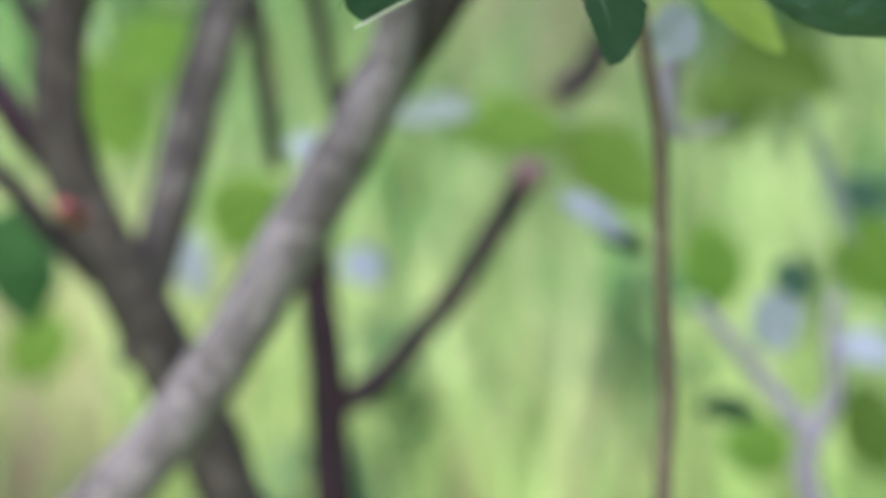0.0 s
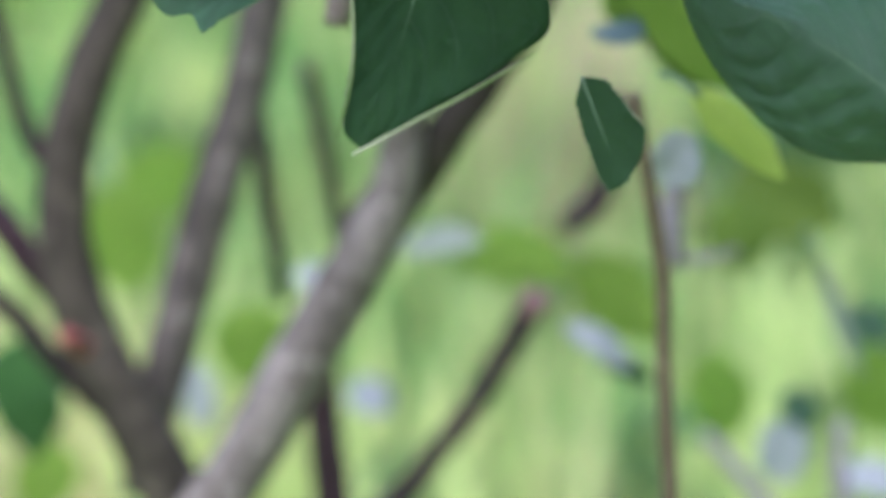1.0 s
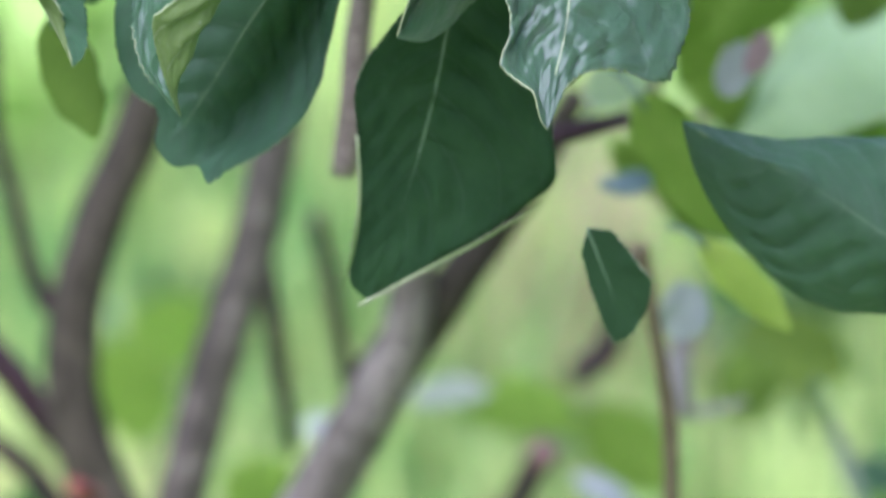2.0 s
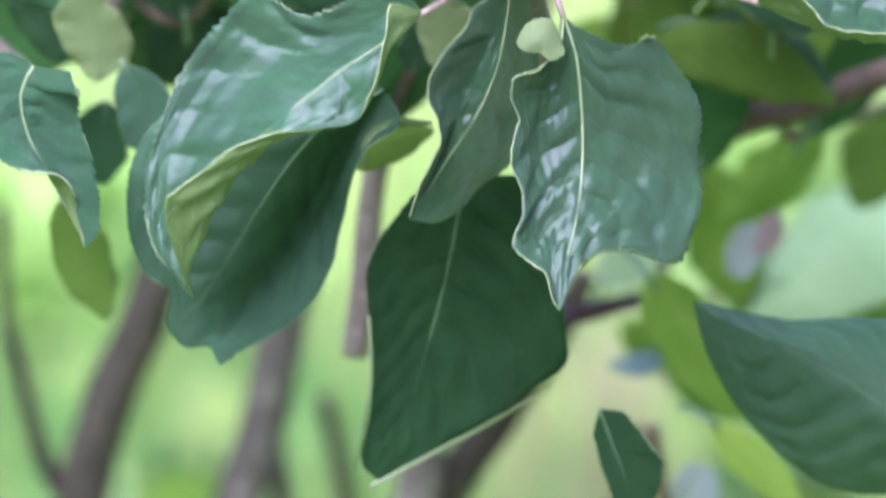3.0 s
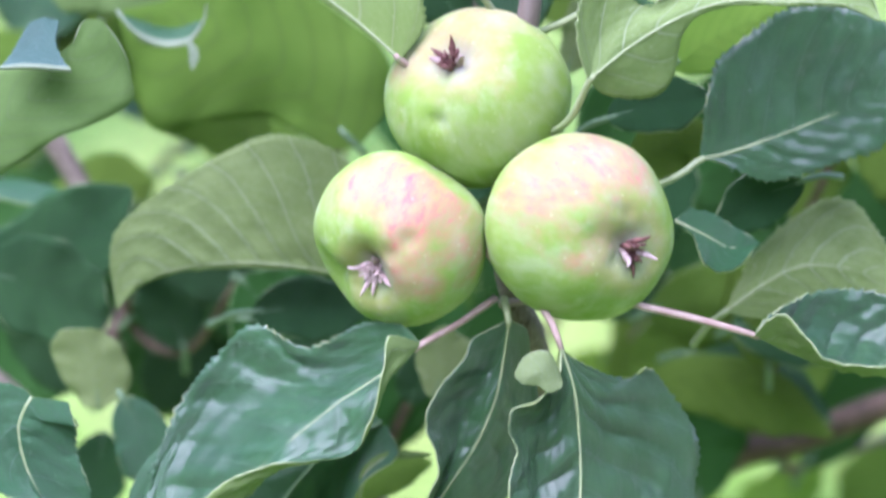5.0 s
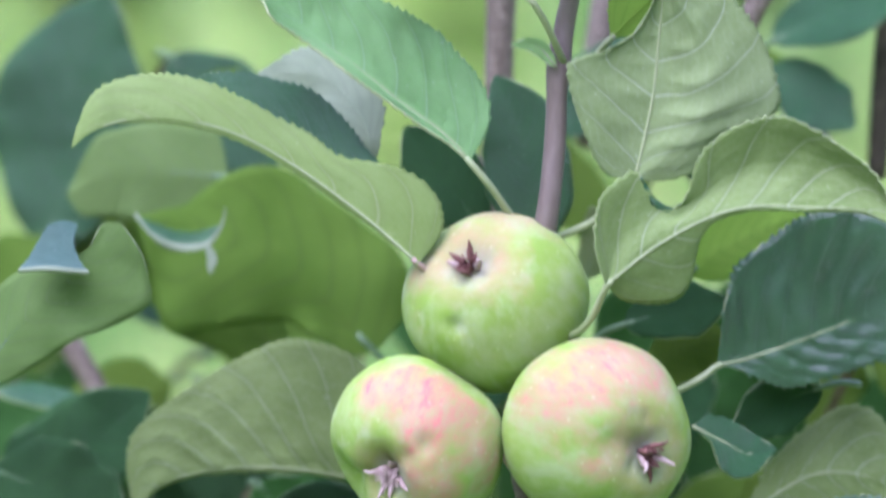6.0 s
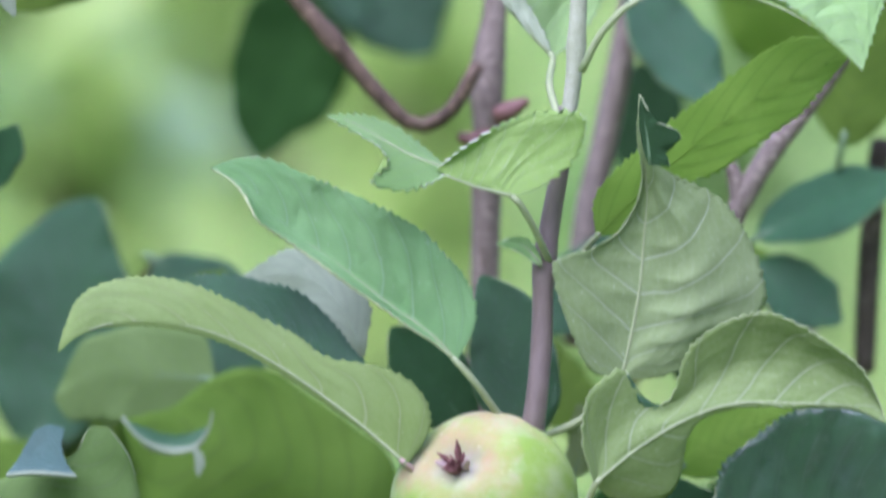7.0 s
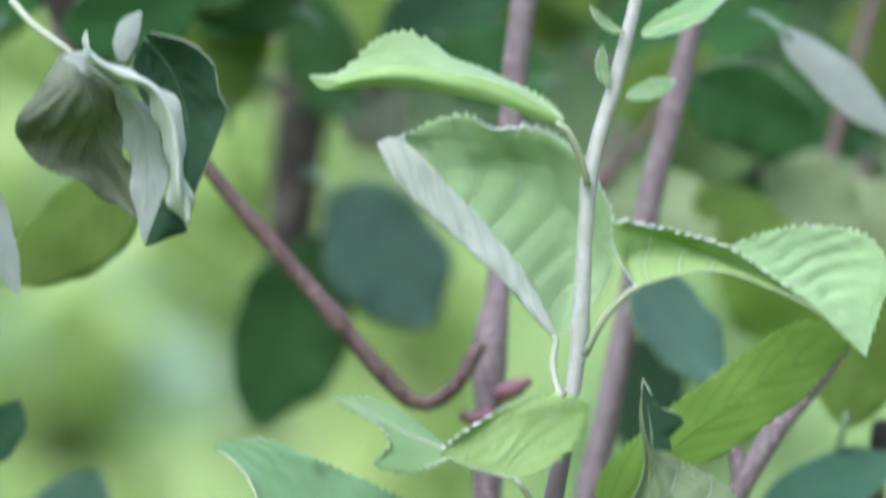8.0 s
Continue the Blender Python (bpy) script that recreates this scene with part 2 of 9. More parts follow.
# the waxy layer of the glossy leaves
FRESH.node_tree.nodes["Principled BSDF"].inputs["Coat Weight"].default_value = 0.65
FRESH.node_tree.nodes["Principled BSDF"].inputs["Coat Roughness"].default_value = 0.3
FRESH.node_tree.nodes["Principled BSDF"].inputs["Specular IOR Level"].default_value = 0.65
MINT.node_tree.nodes["Principled BSDF"].inputs["Specular IOR Level"].default_value = 0.5
for m in (UPPER, YOUNG):
    m.node_tree.nodes["Principled BSDF"].inputs["Specular IOR Level"].default_value = 0.45
for m in (SHADE, DARK, DEEP, LIT):
    m.node_tree.nodes["Principled BSDF"].inputs["Specular IOR Level"].default_value = 0.12
BLUISH = leaf_side("blue-green leaf upper face", (0.021, 0.076, 0.026), (0.034, 0.106, 0.036), (0.10, 0.20, 0.09), 0.3, 0.5, (0.10, 0.28, 0.04), 0.13)
# young leaf colour raised to carry sheen and light through the blade
BRIGHT = leaf_side("young leaf face brightened for glow", (0.27, 0.46, 0.13), (0.38, 0.58, 0.21), (0.48, 0.64, 0.36), 0.34, 0.5, (0.34, 0.6, 0.1), 0.35)
# the bluish sky sheen of a leaf, put into its base colour
SHEEN = leaf_side("leaf face in blue-green sheen colour", (0.055, 0.125, 0.09), (0.11, 0.19, 0.15), (0.15, 0.22, 0.19), 0.4, 0.4, (0.1, 0.2, 0.06), 0.1)
WHITE = leaf_side("white felted underside", (0.36, 0.46, 0.25), (0.51, 0.60, 0.38), (0.53, 0.6, 0.42), 0.75, 0.6, (0.25, 0.36, 0.12), 0.15)
DUSK = leaf_side("withering leaf underside", (0.064, 0.092, 0.030), (0.130, 0.165, 0.064), (0.22, 0.25, 0.15), 0.65, 0.9, (0.16, 0.24, 0.05), 0.12)
LEAFY = leaf_side("thin green underside", (0.095, 0.17, 0.035), (0.135, 0.22, 0.058), (0.19, 0.27, 0.11), 0.6, 0.9, (0.2, 0.36, 0.04), 0.25)
FELT = leaf_side("felted leaf underside", (0.178, 0.25, 0.085), (0.240, 0.32, 0.13), (0.42, 0.50, 0.33), 0.65, 1.0, (0.2, 0.38, 0.07), 0.2)
DRIED = leaf_side("dried leaf face", (0.20, 0.13, 0.11), (0.42, 0.30, 0.27), (0.4, 0.3, 0.25), 0.7, 0.6, (0.3, 0.16, 0.1), 0.1)
for m in (UNDER, FELT, OLIVE, LEAFY, YOUNG_UNDER):
    m.node_tree.nodes["Principled BSDF"].inputs["Specular IOR Level"].default_value = 0.22
RIM = plain("leaf margin", (0.22, 0.29, 0.11), (0.34, 0.40, 0.19), 300.0, 0.6)
RIM_YOUNG = plain("white downy leaf margin", (0.5, 0.58, 0.40), (0.68, 0.74, 0.58), 300.0, 0.7)
RIB = plain("leaf rib", (0.20, 0.27, 0.11), (0.31, 0.36, 0.17), 200.0, 0.55)
RIB_DIM = plain("dull leaf rib", (0.075, 0.145, 0.06), (0.12, 0.20, 0.085), 200.0, 0.55)
STALK = plain("reddish stalk", (0.23, 0.145, 0.105), (0.40, 0.32, 0.24), 120.0, 0.55, 0.2)
BARK = bark("branch bark", (0.010, 0.009, 0.004), (0.079, 0.071, 0.043), 30.0, 0.8, 0.6, 0.002, (1, 1, 0.35))
BARK_PALE = bark("pale branch bark", (0.045, 0.040, 0.024), (0.235, 0.220, 0.158), 40.0, 0.75, 0.6, 0.002, (1, 1, 0.5))
BARK_MID = bark("grey branch bark", (0.028, 0.024, 0.015), (0.158, 0.146, 0.104), 34.0, 0.78, 0.6, 0.002, (1, 1, 0.4))
BARK_DARK = bark("dark twig bark", (0.012, 0.007, 0.007), (0.045, 0.027, 0.025), 40.0, 0.7, 0.5, 0.0015, (1, 1, 0.4))
TWIG = bark("grey brown twig bark", (0.098, 0.079, 0.054), (0.230, 0.198, 0.152), 160.0, 0.6, 0.4, 0.0006, (1, 1, 0.3))
OLIVE_BARK = bark("olive brown shoot bark", (0.07, 0.058, 0.026), (0.17, 0.145, 0.07), 90.0, 0.6, 0.4, 0.0008, (1, 1, 0.3))
SHOOT_BARK = plain("purple brown shoot bark", (0.110, 0.085, 0.066), (0.205, 0.172, 0.137), 70.0, 0.5, 0.25, 0.0005, (1, 1, 0.3))
BROWN = bark("brown twig bark", (0.048, 0.034, 0.020), (0.13, 0.095, 0.058), 120.0, 0.6, 0.4, 0.0008, (1, 1, 0.3))
PALE_TWIG = plain("pale silvery twig bark", (0.17, 0.15, 0.135), (0.34, 0.31, 0.285), 50.0, 0.7, 0.4, 0.001)
DOWNY = plain("downy green shoot", (0.25, 0.29, 0.16), (0.40, 0.43, 0.29), 260.0, 0.75, 0.3, 0.0004)
CUT = plain("cut wood", (0.16, 0.03, 0.02), (0.26, 0.07, 0.045), 60.0, 0.8)
BUD = plain("red brown bud scales", (0.09, 0.042, 0.028), (0.18, 0.09, 0.065), 260.0, 0.6, 0.3, 0.0005)
CUT_PALE = plain("old cut wood", (0.12, 0.06, 0.045), (0.21, 0.125, 0.095), 70.0, 0.8)
SEPAL = plain("dried sepal", (0.07, 0.022, 0.017), (0.21, 0.10, 0.075), 400.0, 0.85, 0.4, 0.0004)
SEPAL_PALE = plain("downy sepal", (0.30, 0.20, 0.17), (0.52, 0.44, 0.38), 400.0, 0.85, 0.4, 0.0004)


# ---- makers ----
def mesh_of(name, verts, faces, mats, slots=None, uv=None, smooth=True):
    me = bpy.data.meshes.new(name)
    me.from_pydata([tuple(v) for v in verts], [], faces)
    for m in mats:
        me.materials.append(m)
    if slots is not None:
        me.polygons.foreach_set("material_index", slots)
    me.polygons.foreach_set("use_smooth", [smooth] * len(me.polygons))
    if uv is not None:
        lay = me.uv_layers.new(name="UVMap")
        idx = np.zeros(len(me.loops), dtype=np.int32)
        me.loops.foreach_get("vertex_index", idx)
        lay.data.foreach_set("uv", np.asarray(uv, dtype=np.float32)[idx].ravel())
    me.update()
    return me


def hang(name, me, parent=None, label=""):
    ob = new(name, me)
    if parent:
        ob.parent = parent
        ob.matrix_parent_inverse = parent.matrix_world.inverted()
    if label:
        ob["label"] = label
    return ob


def spline(points, n):
    """n points along a smooth line through the given ones, evenly spaced."""
    p = np.asarray(points, float)
    if len(p) == 2:
        return p[0] + (p[1] - p[0]) * np.linspace(0, 1, n)[:, None]
    q = np.vstack([2 * p[0] - p[1], p, 2 * p[-1] - p[-2]])
    out = []
    for i in range(1, len(q) - 2):
        a, b, c, d = q[i - 1:i + 3]
        u = np.linspace(0, 1, 24, endpoint=False)[:, None]
        out.append(0.5 * (2 * b + (c - a) * u + (2 * a - 5 * b + 4 * c - d) * u**2 + (3 * b - a - 3 * c + d) * u**3))
    out = np.vstack(out + [p[-1:]])
    run = np.concatenate([[0], np.cumsum(np.linalg.norm(np.diff(out, axis=0), axis=1))])
    at = np.linspace(0, run[-1], n)
    return np.stack([np.interp(at, run, out[:, k]) for k in range(3)], 1)


def unit(v):
    return v / np.maximum(np.linalg.norm(v, axis=-1, keepdims=True), 1e-9)


def tube(points, radii, rough=0.0, sides=10, step=0.004, seed=0, knots=()):
    """Vertices and faces of a round limb along points, closed at both ends. knots: (share of the length, swelling)."""
    span = np.linalg.norm(np.diff(np.asarray(points, float), axis=0), axis=1).sum()
    n = int(max(6, min(140, span / step)))
    c = spline(points, n)
    r = np.interp(np.linspace(0, 1, n), np.linspace(0, 1, len(radii)), radii)
    s = np.linspace(0, 1, n)
    for where, swell in knots:
        r = r * (1 + swell * np.exp(-(((s - where) * span) / (1.6 * np.mean(radii)))**2))
    t = unit(np.gradient(c, axis=0))
    ref = np.array([0.0, 1.0, 0.13])
    a = unit(np.cross(t, ref))
    b = np.cross(t, a)
    ang = np.linspace(0, 2 * math.pi, sides, endpoint=False)
    rng = np.random.default_rng(seed)
    ph = rng.uniform(0, 6.28, 6)
    wob = 1 + rough * (0.5 * np.sin(3 * ang[None] + s[:, None] * 9 + ph[0]) + 0.5 * np.sin(s[:, None] * span * 90 + ph[1] + 2 * np.sin(ang[None] + ph[2])) + 0.4 * np.sin(s[:, None] * span * 210 + ph[3] + 2 * ang[None]))
    v = c[:, None] + (r[:, None] * wob)[..., None] * (np.cos(ang)[None, :, None] * a[:, None] + np.sin(ang)[None, :, None] * b[:, None])
    v = v.reshape(-1, 3)
    f = [(i * sides + j, i * sides + (j + 1) % sides, (i + 1) * sides + (j + 1) % sides, (i + 1) * sides + j) for i in range(n - 1) for j in range(sides)]
    v = np.vstack([v, c[:1] - t[:1] * r[0] * 0.3, c[-1:] + t[-1:] * r[-1] * 0.4])
    k = n * sides
    f += [(j, k, (j + 1) % sides) for j in range(sides)]
    f += [((n - 1) * sides + (j + 1) % sides, k + 1, (n - 1) * sides + j) for j in range(sides)]
    return v, f


def limb(name, points, radii, mat, parent, label="", rough=0.06, sides=12, knots=(), seed=1):
    v, f = tube(points, radii, rough, sides, 0.005, seed, knots)
    return hang(name, mesh_of(name, v, f, [mat]), parent, label)


KINDS = {"old": (UPPER, UNDER), "young": (YOUNG, YOUNG_UNDER), "shade": (SHADE, UNDER), "lit": (LIT, LIT), "pale": (UNDER, UNDER), "deep": (DEEP, DEEP), "grey": (GREY, GREY), "dry": (DRIED, DRIED), "dark": (DARK, DARK), "silver": (SILVER, SILVER), "fresh": (FRESH, UNDER), "olive": (OLIVE, OLIVE), "sunny": (SUNNY, SUNNY), "mint": (MINT, UNDER), "sheen": (SHEEN, SHEEN), "white": (WHITE, WHITE), "dusk": (DUSK, DUSK), "downy": (BRIGHT, WHITE), "bluish": (BLUISH, UNDER), "leafy": (LEAFY, LEAFY), "felt": (FELT, FELT)}


def along(values, s):
    """A number, or numbers at even steps from base to tip, as a smooth run over s."""
    v = np.atleast_1d(np.asarray(values, float))
    if len(v) < 3:
        return np.interp(s, np.linspace(0, 1, len(v)), v) if len(v) > 1 else np.full_like(s, v[0])
    q = np.concatenate([[2 * v[0] - v[1]], v, [2 * v[-1] - v[-2]]])
    x = np.clip(s, 0, 1) * (len(v) - 1)
    i = np.minimum(x.astype(int), len(v) - 2)
    u = x - i
    p0, p1, p2, p3 = q[i], q[i + 1], q[i + 2], q[i + 3]
    return 0.5 * (2 * p1 + (p2 - p0) * u + (2 * p0 - 5 * p1 + 4 * p2 - p3) * u**2 + (3 * p1 - p0 - 3 * p2 + p3) * u**3)


def leaf(parent, points, up, right, left, kind="old", fold=(8, 8), curl=(0, 0), twist=(0, 0), fan=(0, 25), wave=0.05, wide=0.45, tip=0.25, stalk=(), fine=True, seed=0, label="", thick=0.0007, quilt=1.0, teeth=0.8, red=False):
    """An apple leaf. points: the midrib from base to tip; up: the way its upper face looks; right and left: half widths in mm
    seen along the midrib from above, as one number or at even steps; fold and curl: degrees by which the right and left half
    rise, whole and further out; twist: about the midrib at base and tip; fan: the slant of the side veins at base and tip."""
    rng = np.random.default_rng(seed * 7 + 3)
    ns, nr = (220, 13) if fine else (44, 7)
    c = spline(points, ns)
    span = np.linalg.norm(np.diff(c, axis=0), axis=1).sum()
    s = np.linspace(0, 1, ns)
    t = unit(np.gradient(c, axis=0))
    n0 = unit(np.asarray(up, float))
    n = unit(n0 - t * (t @ n0)[:, None])
    tw = np.radians(along(twist, s))[:, None]
    side = np.cross(t, n)
    n, side = n * np.cos(tw) + side * np.sin(tw), side * np.cos(tw) - n * np.sin(tw)
    slant = np.radians(along(fan, s))[:, None]
    e = math.log(0.5) / math.log(wide)
    prof = np.sin(math.pi * np.clip(s**e, 0, 1))**0.72 * (1 - tip * np.clip((s - 0.72) / 0.28, 0, 1)**0.8)
    r = np.linspace(0, 1, nr)
    grid, uvs = [], []
    lumps = rng.uniform(0, 6.28, 8)
    ends = np.clip(np.minimum(s, 1 - s) * 9, 0, 1)
    for k, w in enumerate((right, left)):
        sg = 1 if k == 0 else -1
        ph = rng.uniform(0, 6.28, 4)
        if np.ndim(w):
            width = np.maximum(along(w, s), 0.0) / 1000
        else:
            width = w / 1000 * np.maximum(prof, 0) * (1 + 0.05 * np.sin(s * 11 + ph[0]) + 0.03 * np.sin(s * 23 + ph[1]))
        big = width.max()
        ang = np.radians(along(fold[k], s))[:, None] + np.radians(along(curl[k], s))[:, None] * r[None]**1.4
        dr = width[:, None] / (nr - 1)
        x = np.concatenate([np.zeros((ns, 1)), np.cumsum(np.cos(ang[:, 1:]) * dr, 1)], 1)
        z = np.concatenate([np.zeros((ns, 1)), np.cumsum(np.sin(ang[:, 1:]) * dr, 1)], 1)
        ruff = wave * big * (np.sin(s * 6.28 * 2.1 + ph[2]) + 0.6 * np.sin(s * 6.28 * 4.3 + ph[3]))[:, None] * r[None]**2 * ends[:, None]
        swell = min(1.0, span / 0.075) * (1.0 if fine else 0.6) * np.clip(width / 0.028, 0, 1)[:, None] * ends[:, None]
        vein = 8 * (s[:, None] - 0.27 * r[None]**1.35 + 0.02 * np.sin(7 * r[None] + 9 * s[:, None] + lumps[0])) + 0.4 * k
        pad = 0.0010 * quilt * (np.abs(np.sin(math.pi * vein))**0.6 - 0.6) * np.clip(5 * r, 0, 1)[None] * (1 - 0.7 * r[None]**3)
        pad = pad + 0.0004 * quilt * np.sin(17 * s[:, None] + 5 * r[None] * sg + lumps[1]) * np.sin(9 * r[None] + 8 * s[:, None] + lumps[2]) + 0.0003 * quilt * np.sin(41 * s[:, None] + 13 * r[None] + lumps[3]) * np.sin(29 * r[None] - 21 * s[:, None] + lumps[4])
        out = side[:, None] * (sg * np.cos(slant))[..., None] + t[:, None] * np.sin(slant)[..., None]
        p = c[:, None] + out * x[..., None] + n[:, None] * (z + ruff + pad * swell * (r[None] > 0))[..., None]
        if fine:
            edge = p[:, -1]
            run = np.concatenate([[0], np.cumsum(np.linalg.norm(np.diff(edge, axis=0), axis=1))])
            et = unit(np.gradient(edge, axis=0))
            outward = edge - c
            outward = unit(outward - et * (outward * et).sum(-1, keepdims=True))
            saw = ((run / 0.0031 + 0.4 * np.sin(run * 260 + ph[2])) % 1.0)**1.4
            deep = 0.0014 * teeth * min(1.0, span / 0.06) * (0.8 + 0.3 * np.sin(run * 330 + ph[3])) * (saw - 0.35) * np.clip(width / 0.004, 0, 1) * ends
            p = p + outward[:, None] * (deep[:, None] * r[None]**7)[..., None]
        grid.append(p)
        uvs.append(np.stack([np.repeat(s[:, None], nr, 1), 0.5 + 0.5 * sg * np.repeat(r[None], ns, 0)], -1))
    p = np.concatenate([grid[1][:, :0:-1], grid[0]], 1)
    uv = np.concatenate([uvs[1][:, :0:-1], uvs[0]], 1)
    return finish_leaf(parent, p, uv, nr - 1, n, kind, stalk, fine, seed, label, thick, red)


def finish_leaf(parent, p, uv, mid, n, kind, stalk, fine, seed, label, thick, red, rib_size=1.0):
    """Gives a grid of blade points its two faces, margin, midrib and petiole. mid: the column of the midrib; n: the way the upper face looks."""
    ns, m = p.shape[:2]
    c = p[:, mid]
    dn = unit(np.cross(np.gradient(p, axis=1), np.gradient(p, axis=0)))
    if (dn[:, mid] * n).sum(-1).mean() < 0:
        dn = -dn
        order = 1
    else:
        order = 0
    top, low = p + dn * thick / 2, p - dn * thick / 2
    verts = np.vstack([top.reshape(-1, 3), low.reshape(-1, 3)])
    uv = np.vstack([uv.reshape(-1, 2)] * 2)
    k = ns * m
    i, j = np.meshgrid(np.arange(ns - 1), np.arange(m - 1), indexing="ij")
    a = (i * m + j).ravel()
    quad = np.stack([a, a + m, a + m + 1, a + 1], 1)
    faces = np.vstack([quad, quad[:, ::-1] + k])
    slots = [0] * len(quad) + [1] * len(quad)
    b = np.arange(ns - 1) * m
    rim1 = np.stack([b, b + k, b + m + k, b + m], 1)
    b = b + m - 1
    rim2 = np.stack([b, b + m, b + m + k, b + k], 1)
    faces = np.vstack([faces, rim1, rim2])
    if order:
        faces = faces[:, ::-1]
    slots += [2] * (len(rim1) + len(rim2))
    ob = hang("leaf", mesh_of("leaf", verts, faces.tolist(), [*KINDS[kind], RIM_YOUNG if kind in ("young", "downy") else KINDS[kind][0] if kind in ("white", "silver", "sheen", "dry", "grey", "dusk") else RIM], slots, uv), parent, label)
    same = kind in ("white", "grey", "silver", "sheen", "dry", "deep", "lit", "sunny")
    # petiole and midrib, half sunk into the blade
    rib = [q for q in c[:: max(1, ns // 12)]][:-1]
    thin = (1.0 if fine else 0.75) * rib_size
    if rib_size:
        v, f = tube(rib, list(np.linspace(0.00062 * thin, 0.00026 * thin, len(rib))), 0.03, 8, 0.003, seed)
        hang("midrib", mesh_of("midrib", v, f, [KINDS[kind][0] if same else RIB if fine and kind not in ("shade", "deep", "dark", "lit", "dusk", "bluish") else RIB_DIM]), ob, "pale midrib")
    if len(stalk):
        v, f = tube([*stalk, c[0], c[min(4, ns - 1)]], [0.0012, *[0.00105] * len(stalk), 0.0009], 0.05, 8, 0.003, seed)
        hang("petiole", mesh_of("petiole", v, f, [STALK if red else RIB if fine else RIB_DIM]), ob, "reddish stalk" if red else "pale green stalk")
    return ob


def blade(parent, curves, rib, up, kind="old", stalk=(), seed=0, label="", thick=0.0004, quilt=1.0, teeth=(0.8, 0.8), wave=0.0, red=False, rib_size=1.0):
    """A bent or folded leaf, spread between curves that run from its base to its tip, margin to margin. rib: which curve is the midrib;
    up: the way the upper face looks there; teeth: of the first and the last margin."""
    rng = np.random.default_rng(seed * 11 + 5)
    ns, step = 200, 11
    k = np.stack([spline(q, ns) for q in curves], 1)
    q = np.concatenate([2 * k[:, :1] - k[:, 1:2], k, 2 * k[:, -1:] - k[:, -2:-1]], 1)
    cols, across = [], []
    for i in range(1, q.shape[1] - 2):
        a, b, c, d = q[:, i - 1], q[:, i], q[:, i + 1], q[:, i + 2]
        for u in np.linspace(0, 1, step, endpoint=False):
            cols.append(0.5 * (2 * b + (c - a) * u + (2 * a - 5 * b + 4 * c - d) * u**2 + (3 * b - a - 3 * c + d) * u**3))
            across.append(i - 1 + u)
    cols.append(k[:, -1])
    across = np.array(across + [k.shape[1] - 1.0]) - rib
    r = np.where(across < 0, across / max(rib, 1), across / max(k.shape[1] - 1 - rib, 1))
    p = np.stack(cols, 1)
    mid = rib * step
    s = np.linspace(0, 1, ns)[:, None]
    ends = np.clip(np.minimum(s, 1 - s) * 9, 0, 1)
    dn = unit(np.cross(np.gradient(p, axis=1), np.gradient(p, axis=0)))
    if (dn[:, mid] @ np.asarray(up, float)).mean() < 0:
        dn = -dn
    g = np.abs(r)[None]
    half = np.where(r < 0, 0.0, 0.4)[None]
    ph = rng.uniform(0, 6.28, 8)
    reach = np.linalg.norm(p - p[:, mid:mid + 1], axis=-1)
    swell = np.clip(reach[:, [0, -1]].max(1) / 0.028, 0, 1)[:, None] * ends
    vein = 8 * (s - 0.27 * g**1.35 + 0.02 * np.sin(7 * g + 9 * s + ph[0])) + half
    pad = 0.0010 * (np.abs(np.sin(math.pi * vein))**0.6 - 0.6) * np.clip(5 * g, 0, 1) * (1 - 0.7 * g**3)
    pad = pad + 0.0004 * np.sin(17 * s + 5 * r[None] + ph[1]) * np.sin(9 * g + 8 * s + ph[2]) + 0.0003 * np.sin(41 * s + 13 * g + ph[3]) * np.sin(29 * g - 21 * s + ph[4])
    ruff = wave * 0.02 * (np.sin(s * 17 + ph[5]) + 0.6 * np.sin(s * 31 + ph[6])) * g**3 * ends
    p = p + dn * (pad * quilt * swell * (g > 0) + ruff)[..., None]
    for col, sharp in ((0, teeth[0]), (-1, teeth[1])):
        edge = p[:, col]
        run = np.concatenate([[0], np.cumsum(np.linalg.norm(np.diff(edge, axis=0), axis=1))])
        et = unit(np.gradient(edge, axis=0))
        outward = edge - p[:, step if col == 0 else -1 - step]
        outward = unit(outward - et * (outward * et).sum(-1, keepdims=True))
        saw = ((run / 0.0031 + 0.4 * np.sin(run * 260 + ph[7])) % 1.0)**1.4
        deep = 0.0014 * sharp * (0.8 + 0.3 * np.sin(run * 330 + ph[0])) * (saw - 0.35) * ends[:, 0]
        fade = np.clip(-r if col == 0 else r, 0, 1)**7
        p = p + outward[:, None] * (deep[:, None] * fade[None])[..., None]
    uv = np.stack([np.repeat(s, len(r), 1), 0.5 + 0.5 * np.repeat(r[None], ns, 0)], -1)
    return finish_leaf(parent, p, uv, mid, np.asarray(up, float), kind, stalk, True, seed, label, thick, red, rib_size)


